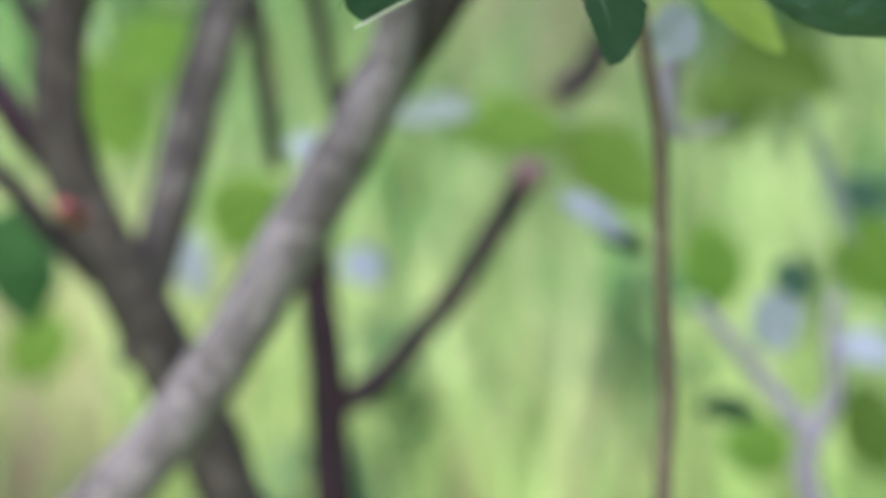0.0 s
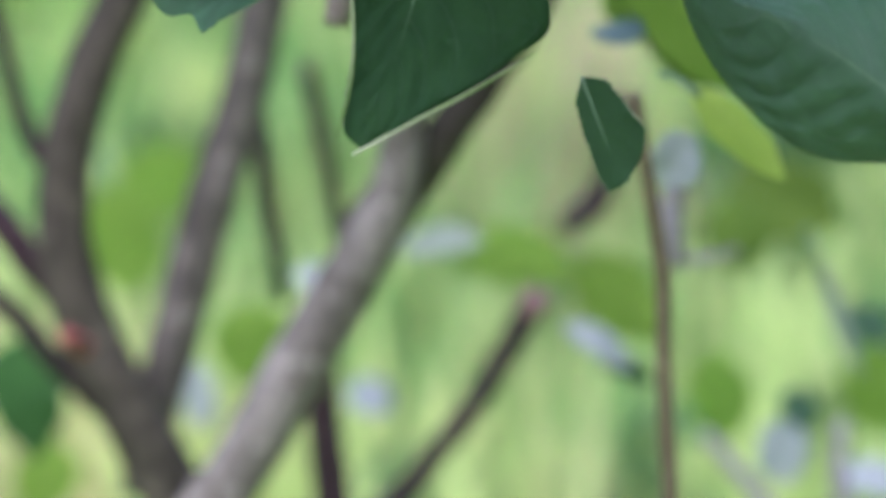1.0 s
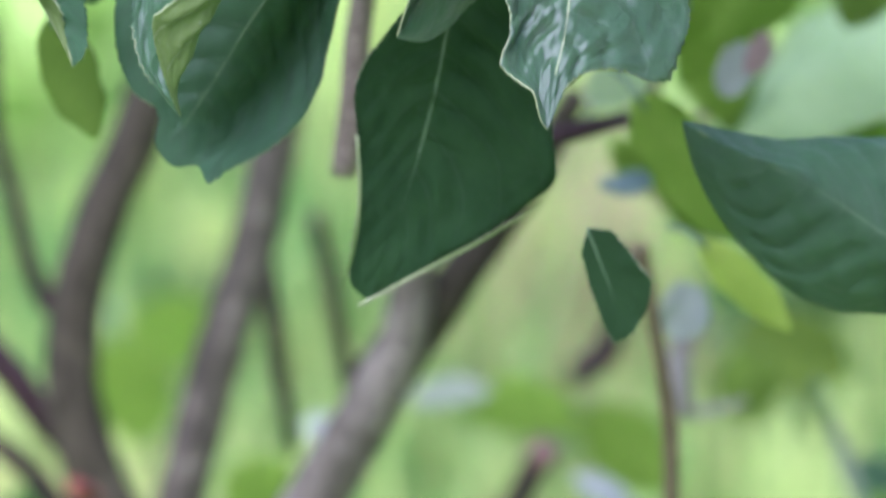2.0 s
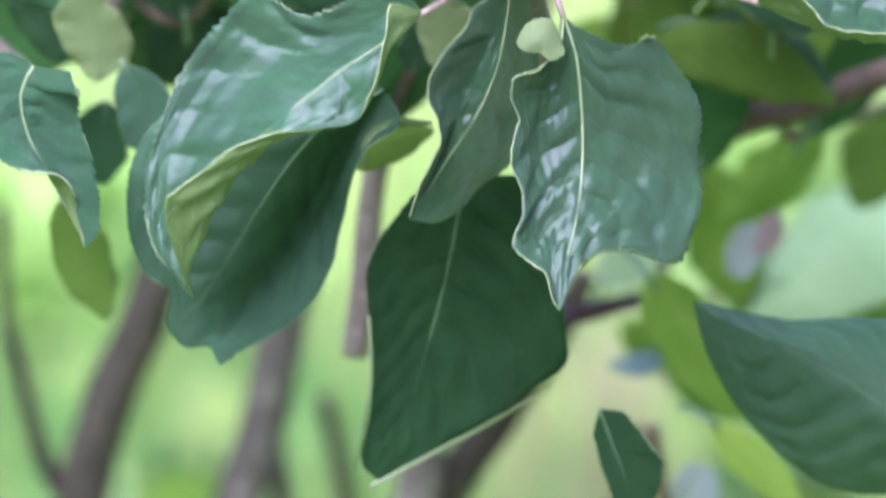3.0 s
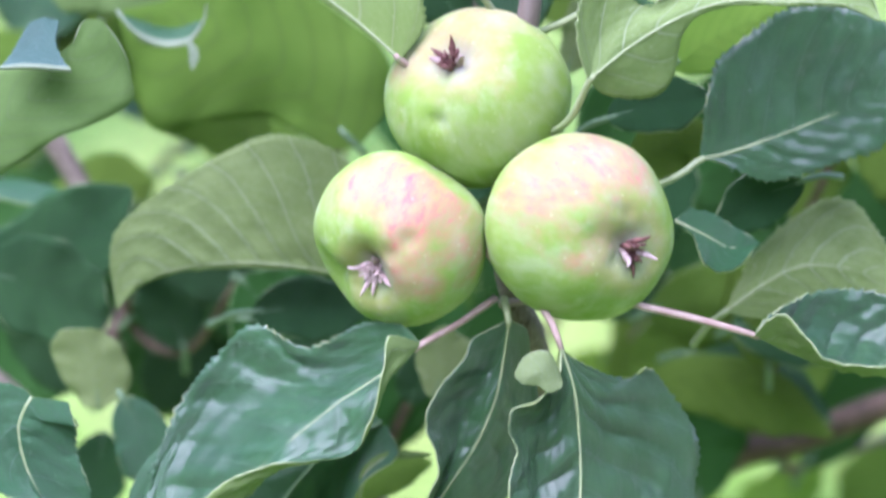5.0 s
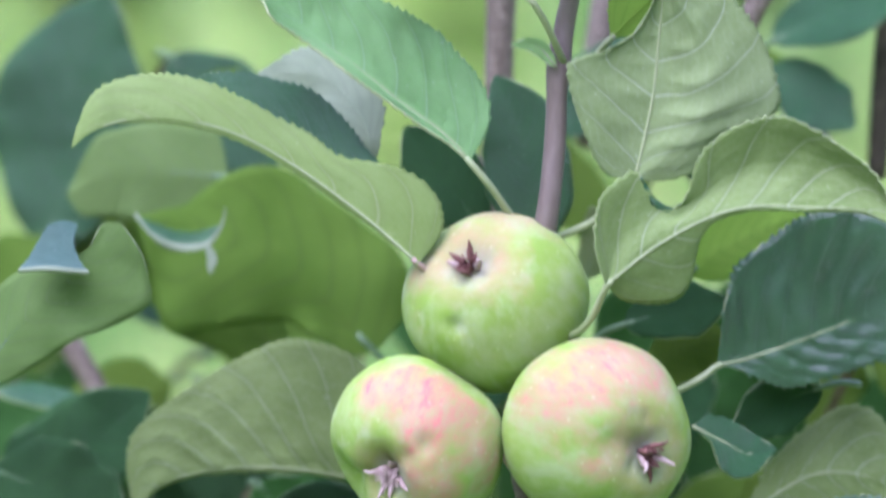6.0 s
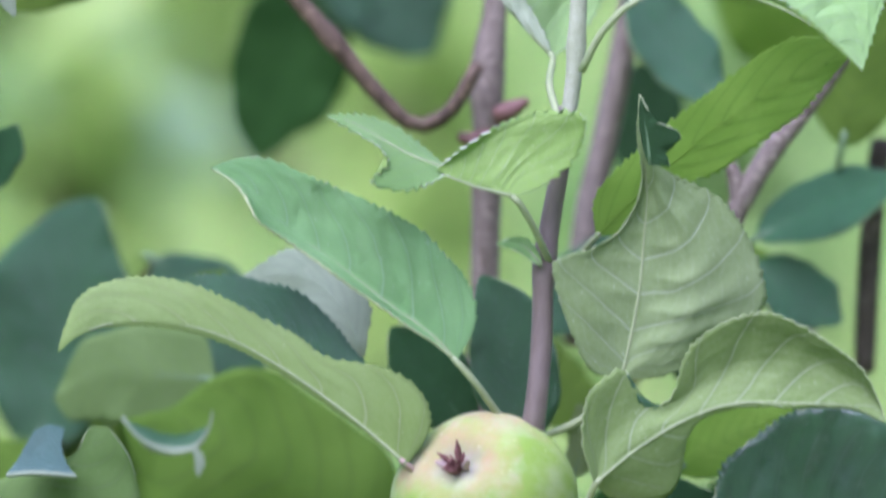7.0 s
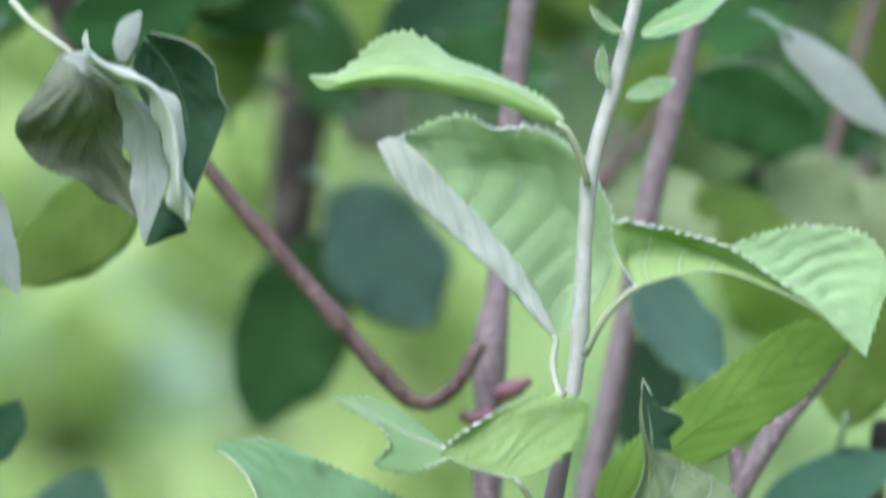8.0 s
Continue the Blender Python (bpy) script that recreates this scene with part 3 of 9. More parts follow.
def apple(place, eye_way, radius, height, blush, amount, pale_eye, dents=(), seed=0, label="", stalk=(), green=()):
    """A young apple round its own z axis, the eye (dried blossom end) on top, then turned so that the eye looks along eye_way.
    blush: the way its pink cheek looks; dents: (way, angular size, depth)."""
    rng = np.random.default_rng(seed)
    nu, nv = 120, 84
    th = np.linspace(0, math.pi, nv)
    ph = np.linspace(0, 2 * math.pi, nu, endpoint=False)
    T, F = np.meshgrid(th, ph, indexing="ij")
    rr = np.sin(T)**0.9
    z = np.cos(T)
    # basins at both ends, five soft ribs round the eye
    z = z - 0.16 * np.exp(-(T / 0.24)**2) - 0.05 * np.exp(-(T / 0.5)**2) + 0.34 * np.exp(-((math.pi - T) / 0.36)**2)
    rib = 1 + 0.022 * np.cos(5 * F + rng.uniform(0, 6)) * np.exp(-(T / 0.9)**2) * 1.6 + 0.02 * np.cos(2 * F + rng.uniform(0, 6)) + 0.012 * np.cos(3 * F + 2 * T)
    # puckers round the eye and soft lumps all over
    rib = rib + (0.016 * np.cos(9 * F + rng.uniform(0, 6) + 2 * T) + 0.012 * np.cos(14 * F + rng.uniform(0, 6))) * np.exp(-((T - 0.42) / 0.22)**2)
    rib = rib + 0.011 * np.sin(4 * F + 3 * T + rng.uniform(0, 6)) * np.sin(3.2 * T + rng.uniform(0, 6)) + 0.006 * np.sin(7 * F - 5 * T + rng.uniform(0, 6)) * np.sin(6 * T)
    taper = 1 - 0.05 * np.cos(T)
    P = np.stack([radius * rr * rib * taper * np.cos(F), radius * rr * rib * taper * np.sin(F), height * z * (1 + 0.03 * np.cos(F + 1))], -1)
    turn = Vector(eye_way).to_track_quat("Z", "Y").to_matrix().to_4x4()
    back = turn.to_3x3().inverted()
    for way, size, deep in dents:
        w = unit(np.array(back @ Vector(way)))
        d = np.arccos(np.clip((unit(P) * w).sum(-1), -1, 1))
        P = P - unit(P) * (deep * np.exp(-(d / size)**2))[..., None]
    v = P.reshape(-1, 3)
    f = [(i * nu + j, (i + 1) * nu + j, (i + 1) * nu + (j + 1) % nu, i * nu + (j + 1) % nu) for i in range(nv - 1) for j in range(nu)]
    fruit = tagged(new("apple"), label, "apple", "apples in the cluster")
    fruit.matrix_world = Matrix.Translation(place) @ turn
    bpy.context.view_layer.update()
    ob = new("skin", mesh_of("skin", v, f, [apple_skin("apple skin", back @ Vector(blush), amount, [(back @ Vector(w), z) for w, z in green])]))
    ob.parent = fruit
    # dried sepals and stamens in the eye
    zt = P[0, 0, 2]
    for i in range(5):
        a = i * 1.2566 + rng.uniform(-0.5, 0.5)
        out = np.array([math.cos(a), math.sin(a), 0])
        lift = rng.uniform(0.45, 1.45)
        pts = [np.array([0, 0, zt - 0.0005]) + out * 0.0015, np.array([0, 0, zt + 0.0036 * lift]) + out * 0.0034, np.array([0, 0, zt + 0.0066 * lift]) + out * 0.0050, np.array([0, 0, zt + 0.0074 * lift]) + out * rng.uniform(0.0042, 0.0082)]
        vv, ff = tube(pts, [0.0007, 0.0009, 0.0007, 0.0002], 0.5, 7, 0.0006, i)
        sep = new("sepal", mesh_of("sepal", vv, ff, [SEPAL_PALE if (pale_eye or i % 3 == 0) else SEPAL]))
        sep.parent = fruit
    vv, ff = [], []
    for i in range(34):
        a = rng.uniform(0, 6.28)
        q = np.array([math.cos(a), math.sin(a), 0])
        x, y = tube([np.array([0, 0, zt - 0.001]) + q * 0.0006, np.array([0, 0, zt + 0.002]) + q * 0.0012, np.array([0, 0, zt + rng.uniform(0.003, 0.006)]) + q * rng.uniform(0.001, 0.004)], [0.0004, 0.0003, 0.00035], 0, 5, 0.001, i)
        ff += [tuple(k + len(vv) for k in g) for g in y]
        vv += list(x)
    st = new("stamen_tuft", mesh_of("stamen_tuft", vv, ff, [SEPAL_PALE if pale_eye else SEPAL]))
    st.parent = fruit
    st["kind"] = "stuff"
    if len(stalk):
        inv = fruit.matrix_world.inverted()
        zb = P[-1, 0, 2]
        pts = [Vector((0, 0, zb + 0.002)), Vector((0, 0, zb - 0.012)), *[inv @ Vector(s) for s in stalk]]
        vv, ff = tube([tuple(p) for p in pts], [0.0011] * len(pts), 0.05, 8, 0.002, 3)
        sk = new("stalk", mesh_of("stalk", vv, ff, [STALK]))
        sk.parent = fruit
    return fruit



# ---- the apple tree ----
tree = tagged(new("apple_tree"), "young apple tree with grey-brown limbs and dark green leaves", "tree")
tree.location = (-0.06, 2.1, 0)
bpy.context.view_layer.update()

limb('trunk', [(-0.0952, 2.1, 0.8587), (-0.1083, 2.1, 0.8172), (-0.1228, 2.1, 0.7681), (-0.136, 2.1, 0.7397), (-0.1458, 2.1, 0.7086), (-0.1499, 2.1, 0.6797), (-0.1498, 2.1, 0.6555), (-0.1396, 2.1, 0.6187), (-0.1215, 2.1, 0.5816), (-0.1021, 2.1, 0.5415), (-0.0837, 2.1, 0.4985), (-0.0677, 2.1, 0.4342), (-0.0567, 2.1, 0.302), (-0.0685, 2.1, 0.0802), (-0.0851, 2.1, -0.2791)], [0.00801, 0.01024, 0.01113, 0.01246, 0.01447, 0.01380, 0.01358, 0.01692, 0.02059, 0.02170, 0.02504, 0.02671, 0.02782, 0.03005, 0.03227], BARK, tree, 'grey-brown mottled trunk', rough=0.05, sides=20)
limb('branch', [(-0.1231, 2.12, 0.5444), (-0.1191, 2.12, 0.5697), (-0.1128, 2.12, 0.5922), (-0.1058, 2.12, 0.6146), (-0.0953, 2.12, 0.6566), (-0.0831, 2.12, 0.6956), (-0.0722, 2.12, 0.7342), (-0.0625, 2.12, 0.7819), (-0.0528, 2.12, 0.8359)], [0.00674, 0.01011, 0.01067, 0.01067, 0.01011, 0.00989, 0.00955, 0.00899, 0.00786], BARK_MID, tree, '', rough=0.05, sides=16)
limb('branch', [(-0.2024, 2.04, 0.4187), (-0.166, 2.01, 0.4815), (-0.1278, 1.98, 0.5349), (-0.0957, 1.98, 0.5732), (-0.0741, 1.98, 0.6059), (-0.0538, 1.98, 0.6415), (-0.0351, 1.98, 0.6751), (-0.0194, 1.98, 0.7038), (-0.0116, 1.98, 0.7289), (-0.0105, 1.98, 0.7628), (-0.0136, 1.98, 0.8097)], [0.01574, 0.01490, 0.01427, 0.01322, 0.01259, 0.01238, 0.01259, 0.01238, 0.00944, 0.00787, 0.00630], BARK_PALE, tree, 'pale grey limb crossing the trunk', rough=0.04, sides=20)
limb('branch', [(-0.0249, 1.99, 0.6939), (-0.0117, 1.99, 0.7146), (0.0048, 1.99, 0.7362), (0.0212, 1.99, 0.7578), (0.0385, 1.99, 0.7848), (0.0535, 1.99, 0.8138)], [0.01265, 0.01107, 0.00896, 0.00738, 0.00633, 0.00527], BARK, tree, '')
limb('branch', [(-0.0465, 2.2, 0.5963), (-0.0468, 2.2, 0.5575), (-0.044, 2.2, 0.5262), (-0.0417, 2.2, 0.4999), (-0.04, 2.2, 0.452), (-0.038, 2.2, 0.3654), (-0.0365, 2.2, 0.1398), (-0.0416, 2.2, -0.3219)], [0.00700, 0.00979, 0.01119, 0.01212, 0.01236, 0.01259, 0.01282, 0.01399], BARK_DARK, tree, 'dark thin stem')
limb('branch', [(-0.0385, 2.2, 0.4946), (-0.0248, 2.2, 0.5025), (-0.0074, 2.2, 0.5209), (0.0148, 2.2, 0.5496), (0.0319, 2.2, 0.5781), (0.0453, 2.2, 0.6026)], [0.00641, 0.00606, 0.00560, 0.00536, 0.00560, 0.00653], BARK_DARK, tree, 'dark twig with a cut reddish end')
limb('branch', [(0.071, 1.78, 0.8113), (0.0756, 1.78, 0.7828), (0.0812, 1.78, 0.7478), (0.0826, 1.78, 0.7061), (0.0854, 1.78, 0.6531), (0.084, 1.78, 0.6101), (0.0827, 1.78, 0.5221), (0.0844, 1.78, 0.2419)], [0.0026, 0.0030, 0.0033, 0.0033, 0.0033, 0.0033, 0.0036, 0.0047], OLIVE_BARK, tree, 'slender upright shoot')
limb('branch', [(-0.0748, 2.2, 0.7003), (-0.0704, 2.2, 0.6601), (-0.067, 2.2, 0.6296), (-0.0636, 2.2, 0.604)], [0.00350, 0.00420, 0.00420, 0.00303], BARK_DARK, tree, '')
limb('branch', [(-0.0541, 2.25, 0.6967), (-0.0481, 2.25, 0.666), (-0.0421, 2.25, 0.635), (-0.0392, 2.25, 0.6142)], [0.00358, 0.00405, 0.00429, 0.00358], BARK, tree, '')
limb('branch', [(-0.15, 2.12, 0.6271), (-0.1649, 2.12, 0.6444), (-0.1807, 2.12, 0.6665), (-0.2035, 2.12, 0.6885)], [0.00674, 0.00697, 0.00741, 0.00786], BARK_DARK, tree, '')
limb('branch', [(-0.1391, 2.14, 0.5755), (-0.1578, 2.14, 0.5957), (-0.174, 2.14, 0.6157), (-0.1973, 2.14, 0.6357)], [0.00567, 0.00522, 0.00476, 0.00454], BARK_DARK, tree, '')
limb('branch', [(-0.1607, 2.12, 0.6903), (-0.1685, 2.12, 0.7097), (-0.1747, 2.12, 0.7387), (-0.181, 2.12, 0.7675), (-0.1822, 2.12, 0.8102)], [0.00449, 0.00360, 0.00315, 0.00270, 0.00225], BARK_DARK, tree, '')
limb('branch', [(0.1844, 2.15, 0.413), (0.1657, 2.15, 0.4789), (0.1677, 2.15, 0.4971), (0.1764, 2.15, 0.5204), (0.1744, 2.15, 0.5435), (0.1758, 2.15, 0.564)], [0.00684, 0.00638, 0.00570, 0.00479, 0.00387, 0.00296], PALE_TWIG, tree, 'pale thin branch')
limb('branch', [(0.1677, 2.15, 0.4971), (0.1428, 2.15, 0.5282), (0.118, 2.15, 0.559)], [0.00501, 0.00387, 0.00296], PALE_TWIG, tree, '')
limb('branch', [(0.0997, 2, 0.723), (0.0945, 2, 0.7046), (0.0959, 2, 0.6814)], [0.00318, 0.00466, 0.00424], PALE_TWIG, tree, '')
limb('branch', [(0.0959, 2, 0.6814), (0.1081, 2, 0.6837), (0.1214, 2, 0.6872)], [0.00212, 0.00148, 0.00106], PALE_TWIG, tree, '')
limb('branch', [(0.0614, 2.3, 0.6068), (0.0716, 2.3, 0.6148), (0.0791, 2.3, 0.628), (0.0888, 2.3, 0.6675)], [0.00609, 0.00609, 0.00414, 0.00293], BARK_DARK, tree, '')
limb('cut_end', [(0.0438, 2.198, 0.5995), (0.0466, 2.196, 0.6045), (0.0478, 2.195, 0.6066)], [0.0062, 0.0066, 0.0058], CUT_PALE, tree, 'pinkish brown cut end of a twig', rough=0.08)
limb('cut_stub', [(-0.1406, 2.06, 0.6282), (-0.1429, 2.02, 0.6444), (-0.144, 2.01, 0.649)], [0.0048, 0.0042, 0.0034], CUT, tree, 'reddish raw pruning scar on the trunk', rough=0.1)
limb('branch', [(-0.0306, 1.72, 0.8521), (-0.0276, 1.72, 0.8792), (-0.0255, 1.72, 0.9023), (-0.0216, 1.72, 0.9233), (-0.015, 1.72, 0.9405)], [0.00456, 0.00456, 0.00438, 0.00419, 0.00365], TWIG, tree, '')
limb('branch', [(0.072, 1.75, 0.9046), (0.0853, 1.75, 0.9162), (0.1004, 1.75, 0.9258), (0.1174, 1.75, 0.9296), (0.1363, 1.75, 0.9372), (0.1608, 1.75, 0.9468)], [0.00427, 0.00464, 0.00501, 0.00482, 0.00501, 0.00519], BROWN, tree, '')
limb('branch', [(-0.0879, 1.655, 1.2668), (-0.0756, 1.655, 1.251), (-0.0563, 1.655, 1.2283), (-0.036, 1.655, 1.2046), (-0.021, 1.655, 1.187), (-0.0104, 1.655, 1.1783), (0.0001, 1.655, 1.1827), (0.0089, 1.655, 1.1969)], [0.0021, 0.0024, 0.0026, 0.0028, 0.0028, 0.0028, 0.0025, 0.0024], BROWN, tree, 'brown twig with buds and small knots', knots=((0.55, 0.35), (0.3, 0.2)))
limb('branch', [(0.0243, 1.67, 1.3181), (0.0209, 1.67, 1.2934), (0.0184, 1.67, 1.2668), (0.0151, 1.67, 1.219), (0.0117, 1.67, 1.1905), (0.0113, 1.67, 1.1478), (0.0094, 1.67, 1.0996), (0.0008, 1.67, 1.0369)], [0.0040, 0.0040, 0.0036, 0.0040, 0.0048, 0.0044, 0.0044, 0.0044], TWIG, tree, 'knobbly upright twig', knots=((0.42, 0.3), (0.46, 0.3), (0.3, 0.2)))
limb('bud', [(0.0143, 1.66, 1.1806), (0.0187, 1.66, 1.1824), (0.0245, 1.66, 1.1856)], [0.00299, 0.00317, 0.00123], BUD, tree, '')
limb('bud', [(0.0125, 1.66, 1.1744), (0.0072, 1.66, 1.1735), (0.0028, 1.66, 1.1744)], [0.00299, 0.00264, 0.00141], BUD, tree, '')
limb('branch', [(0.0798, 1.72, 1.3077), (0.0718, 1.72, 1.2713), (0.0638, 1.72, 1.2402), (0.0568, 1.72, 1.2018), (0.0497, 1.72, 1.167), (0.0443, 1.72, 1.1413), (0.0409, 1.72, 1.1027)], [0.00310, 0.00383, 0.00401, 0.00419, 0.00438, 0.00456, 0.00474], TWIG, tree, '')
limb('branch', [(-0.0557, 2.2, 1.3487), (-0.059, 2.2, 1.2882), (-0.0635, 2.2, 1.2323), (-0.0691, 2.2, 1.1715)], [0.01166, 0.01166, 0.01049, 0.00933], BARK, tree, '')
limb('branch', [(0.0817, 1.62, 1.1411), (0.0886, 1.62, 1.1566), (0.0989, 1.62, 1.1738), (0.1126, 1.62, 1.191), (0.128, 1.62, 1.215)], [0.00343, 0.00361, 0.00343, 0.00309, 0.00292], TWIG, tree, '')
limb('branch', [(0.0886, 1.62, 1.1549), (0.0868, 1.62, 1.1653), (0.0843, 1.62, 1.1704)], [0.00292, 0.00258, 0.00172], TWIG, tree, '')
limb('branch', [(0.1344, 1.72, 1.0925), (0.1353, 1.72, 1.1183), (0.137, 1.72, 1.1441), (0.1397, 1.72, 1.1679)], [0.00346, 0.00365, 0.00365, 0.00346], BARK, tree, '')
limb('branch', [(-0.1353, 1.72, 1.05), (-0.1262, 1.72, 1.0333), (-0.1188, 1.72, 1.0202), (-0.1143, 1.72, 1.009)], [0.00365, 0.00401, 0.00383, 0.00328], TWIG, tree, '')
limb('branch', [(-0.1541, 1.7, 0.9679), (-0.1452, 1.7, 0.9594), (-0.1361, 1.7, 0.9528)], [0.00360, 0.00324, 0.00270], TWIG, tree, '')
limb('spur', [(0.0527, 1.68, 0.9168), (0.0356, 1.58, 0.9745), (0.0228, 1.538, 1.0101), (0.0177, 1.54, 1.0333), (0.0218, 1.55, 1.0602), (0.0239, 1.538, 1.0921)], [0.00564, 0.00483, 0.00419, 0.00435, 0.00387, 0.00354], TWIG, tree, 'knobbly fruiting spur', knots=((0.5, 0.3), (0.65, 0.25)))
limb('shoot', [(0.0206, 1.522, 1.087), (0.0239, 1.518, 1.1039), (0.0261, 1.518, 1.1267), (0.0269, 1.518, 1.1462), (0.0289, 1.518, 1.1608), (0.0314, 1.518, 1.1754), (0.0335, 1.518, 1.1932)], [0.00354, 0.00338, 0.00306, 0.00306, 0.00290, 0.00274, 0.00249], SHOOT_BARK, tree, 'purple-brown woody shoot', knots=((0.58, 0.22),))
limb('shoot_tip', [(0.0322, 1.516, 1.1797), (0.0334, 1.516, 1.1886), (0.035, 1.516, 1.1983), (0.0365, 1.516, 1.2176), (0.0382, 1.516, 1.2483), (0.041, 1.516, 1.2643), (0.0453, 1.516, 1.2788), (0.0484, 1.516, 1.2917), (0.0516, 1.516, 1.3045), (0.0555, 1.516, 1.3238)], [0.0022, 0.0023, 0.0025, 0.0023, 0.0023, 0.0022, 0.0022, 0.0021, 0.0018, 0.0012], DOWNY, tree, 'downy pale green shoot tip', knots=((0.21, 0.2), (0.5, 0.12)))

# leaves below and beside the fruit
blade(tree, [[(-0.007, 1.487, 1.0138), (-0.0155, 1.476, 1.0176), (-0.0176, 1.472, 1.0086), (-0.0212, 1.472, 0.9941), (-0.0271, 1.473, 0.9841), (-0.0512, 1.467, 0.9819), (-0.0751, 1.464, 0.9677), (-0.0796, 1.466, 0.9614), (-0.0763, 1.473, 0.9433), (-0.0729, 1.484, 0.9306)], [(-0.007, 1.487, 1.0133), (-0.0142, 1.478, 1.0074), (-0.0194, 1.477, 0.9966), (-0.0282, 1.4765, 0.9853), (-0.0501, 1.473, 0.9787), (-0.0619, 1.472, 0.9668), (-0.07, 1.473, 0.9518), (-0.074, 1.478, 0.9387), (-0.0729, 1.484, 0.9306)], [(-0.007, 1.487, 1.013), (-0.0178, 1.484, 1.0051), (-0.029, 1.482, 0.9982), (-0.0387, 1.481, 0.9906), (-0.0484, 1.481, 0.9825), (-0.0599, 1.484, 0.9704), (-0.0691, 1.487, 0.9565), (-0.0742, 1.487, 0.9415), (-0.0729, 1.484, 0.9306)], [(-0.007, 1.487, 1.0135), (-0.0178, 1.49, 1.0108), (-0.0324, 1.495, 1.0033), (-0.052, 1.4995, 0.9976), (-0.0668, 1.501, 0.9874), (-0.0766, 1.498, 0.9748), (-0.0807, 1.494, 0.9616), (-0.0815, 1.489, 0.9461), (-0.0758, 1.485, 0.9354), (-0.0729, 1.484, 0.9306)], [(-0.007, 1.487, 1.0138), (-0.0129, 1.489, 1.0187), (-0.0242, 1.493, 1.018), (-0.0389, 1.497, 1.0104), (-0.0543, 1.502, 1.0161), (-0.065, 1.504, 1.0075), (-0.0757, 1.503, 0.9937), (-0.0828, 1.499, 0.9771), (-0.0867, 1.495, 0.9631), (-0.0848, 1.489, 0.9461), (-0.0767, 1.486, 0.9348), (-0.0729, 1.484, 0.9306)]], 2, (0.1, -0.8, 0.6), stalk=[(0.0146, 1.507, 1.023), (0.004, 1.495, 1.0179)], kind='fresh', teeth=(0.4, 1.0), quilt=1.5, red=True, rib_size=0.6, label='large glossy dark green leaf with a curled edge', seed=1)
blade(tree, [[(-0.0201, 1.535, 0.9826), (-0.0401, 1.535, 0.981), (-0.0634, 1.535, 0.9778), (-0.0834, 1.535, 0.9728), (-0.0928, 1.535, 0.9592), (-0.0943, 1.535, 0.9404), (-0.09, 1.535, 0.9266), (-0.0823, 1.535, 0.9196), (-0.0831, 1.535, 0.9101), (-0.0803, 1.535, 0.9046)], [(-0.0185, 1.535, 0.9809), (-0.0335, 1.535, 0.9725), (-0.0436, 1.535, 0.9623), (-0.0555, 1.535, 0.9453), (-0.0649, 1.535, 0.9299), (-0.0734, 1.535, 0.917), (-0.0803, 1.535, 0.9046)], [(-0.0181, 1.535, 0.9801), (-0.0322, 1.545, 0.9566), (-0.0408, 1.547, 0.939), (-0.0502, 1.545, 0.9239), (-0.0611, 1.541, 0.9111), (-0.0694, 1.536, 0.9055), (-0.0761, 1.535, 0.9037), (-0.0803, 1.535, 0.9046)], [(-0.0168, 1.535, 0.9792), (-0.0138, 1.53, 0.9718), (-0.0231, 1.528, 0.9646), (-0.0277, 1.53, 0.9548), (-0.0308, 1.535, 0.9417), (-0.0339, 1.535, 0.928), (-0.0407, 1.535, 0.916), (-0.0509, 1.535, 0.907), (-0.061, 1.535, 0.9019), (-0.0673, 1.53, 0.8989), (-0.0704, 1.535, 0.9031), (-0.077, 1.535, 0.9027), (-0.0803, 1.535, 0.9046)]], 1, (0.1, -1, 0.1), kind='bluish', teeth=(0.4, 0.5), quilt=0.9, label='dark green leaf hanging down', seed=2)
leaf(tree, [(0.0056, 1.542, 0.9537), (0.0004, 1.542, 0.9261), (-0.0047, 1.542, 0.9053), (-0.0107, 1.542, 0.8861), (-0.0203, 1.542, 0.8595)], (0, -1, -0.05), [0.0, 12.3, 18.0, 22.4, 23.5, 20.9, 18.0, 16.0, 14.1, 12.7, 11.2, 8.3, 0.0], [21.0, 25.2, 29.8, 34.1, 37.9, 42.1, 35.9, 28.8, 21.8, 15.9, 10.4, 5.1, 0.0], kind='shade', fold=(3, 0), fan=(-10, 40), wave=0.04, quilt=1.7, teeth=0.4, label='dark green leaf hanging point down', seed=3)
leaf(tree, [(-0.025, 1.532, 0.9576), (-0.0233, 1.532, 0.9661), (-0.0166, 1.532, 0.9709), (-0.0042, 1.532, 0.9715)], (0, 1, -0.3), [0.2, 1.0, 1.5, 1.6, 1.3, 0.5], [0.2, 0.6, 1.0, 1.1, 1.0, 0.3], kind='leafy', teeth=0.3, quilt=0.4, label='pale curled margin of a dark leaf', seed=4)
leaf(tree, [(-0.0231, 1.538, 0.8587), (-0.0053, 1.538, 0.8686), (0.015, 1.538, 0.8797), (0.0327, 1.538, 0.8912)], (0, 1, 0.2), [0.2, 0.5, 0.7, 0.7, 0.5, 0.0], [0.2, 0.3, 0.5, 0.5, 0.3, 0.0], kind='leafy', teeth=0.3, quilt=0.3, label='pale curled margin of a dark leaf', seed=5)
leaf(tree, [(-0.0233, 1.538, 0.9115), (-0.0226, 1.538, 0.8976), (-0.0238, 1.538, 0.8801), (-0.0276, 1.538, 0.8644)], (0, 1, -0.2), [0.2, 0.5, 0.7, 0.5, 0.2], [0.2, 0.5, 0.5, 0.5, 0.2], kind='leafy', teeth=0.3, quilt=0.3, label='pale curled margin of a dark leaf', seed=6)
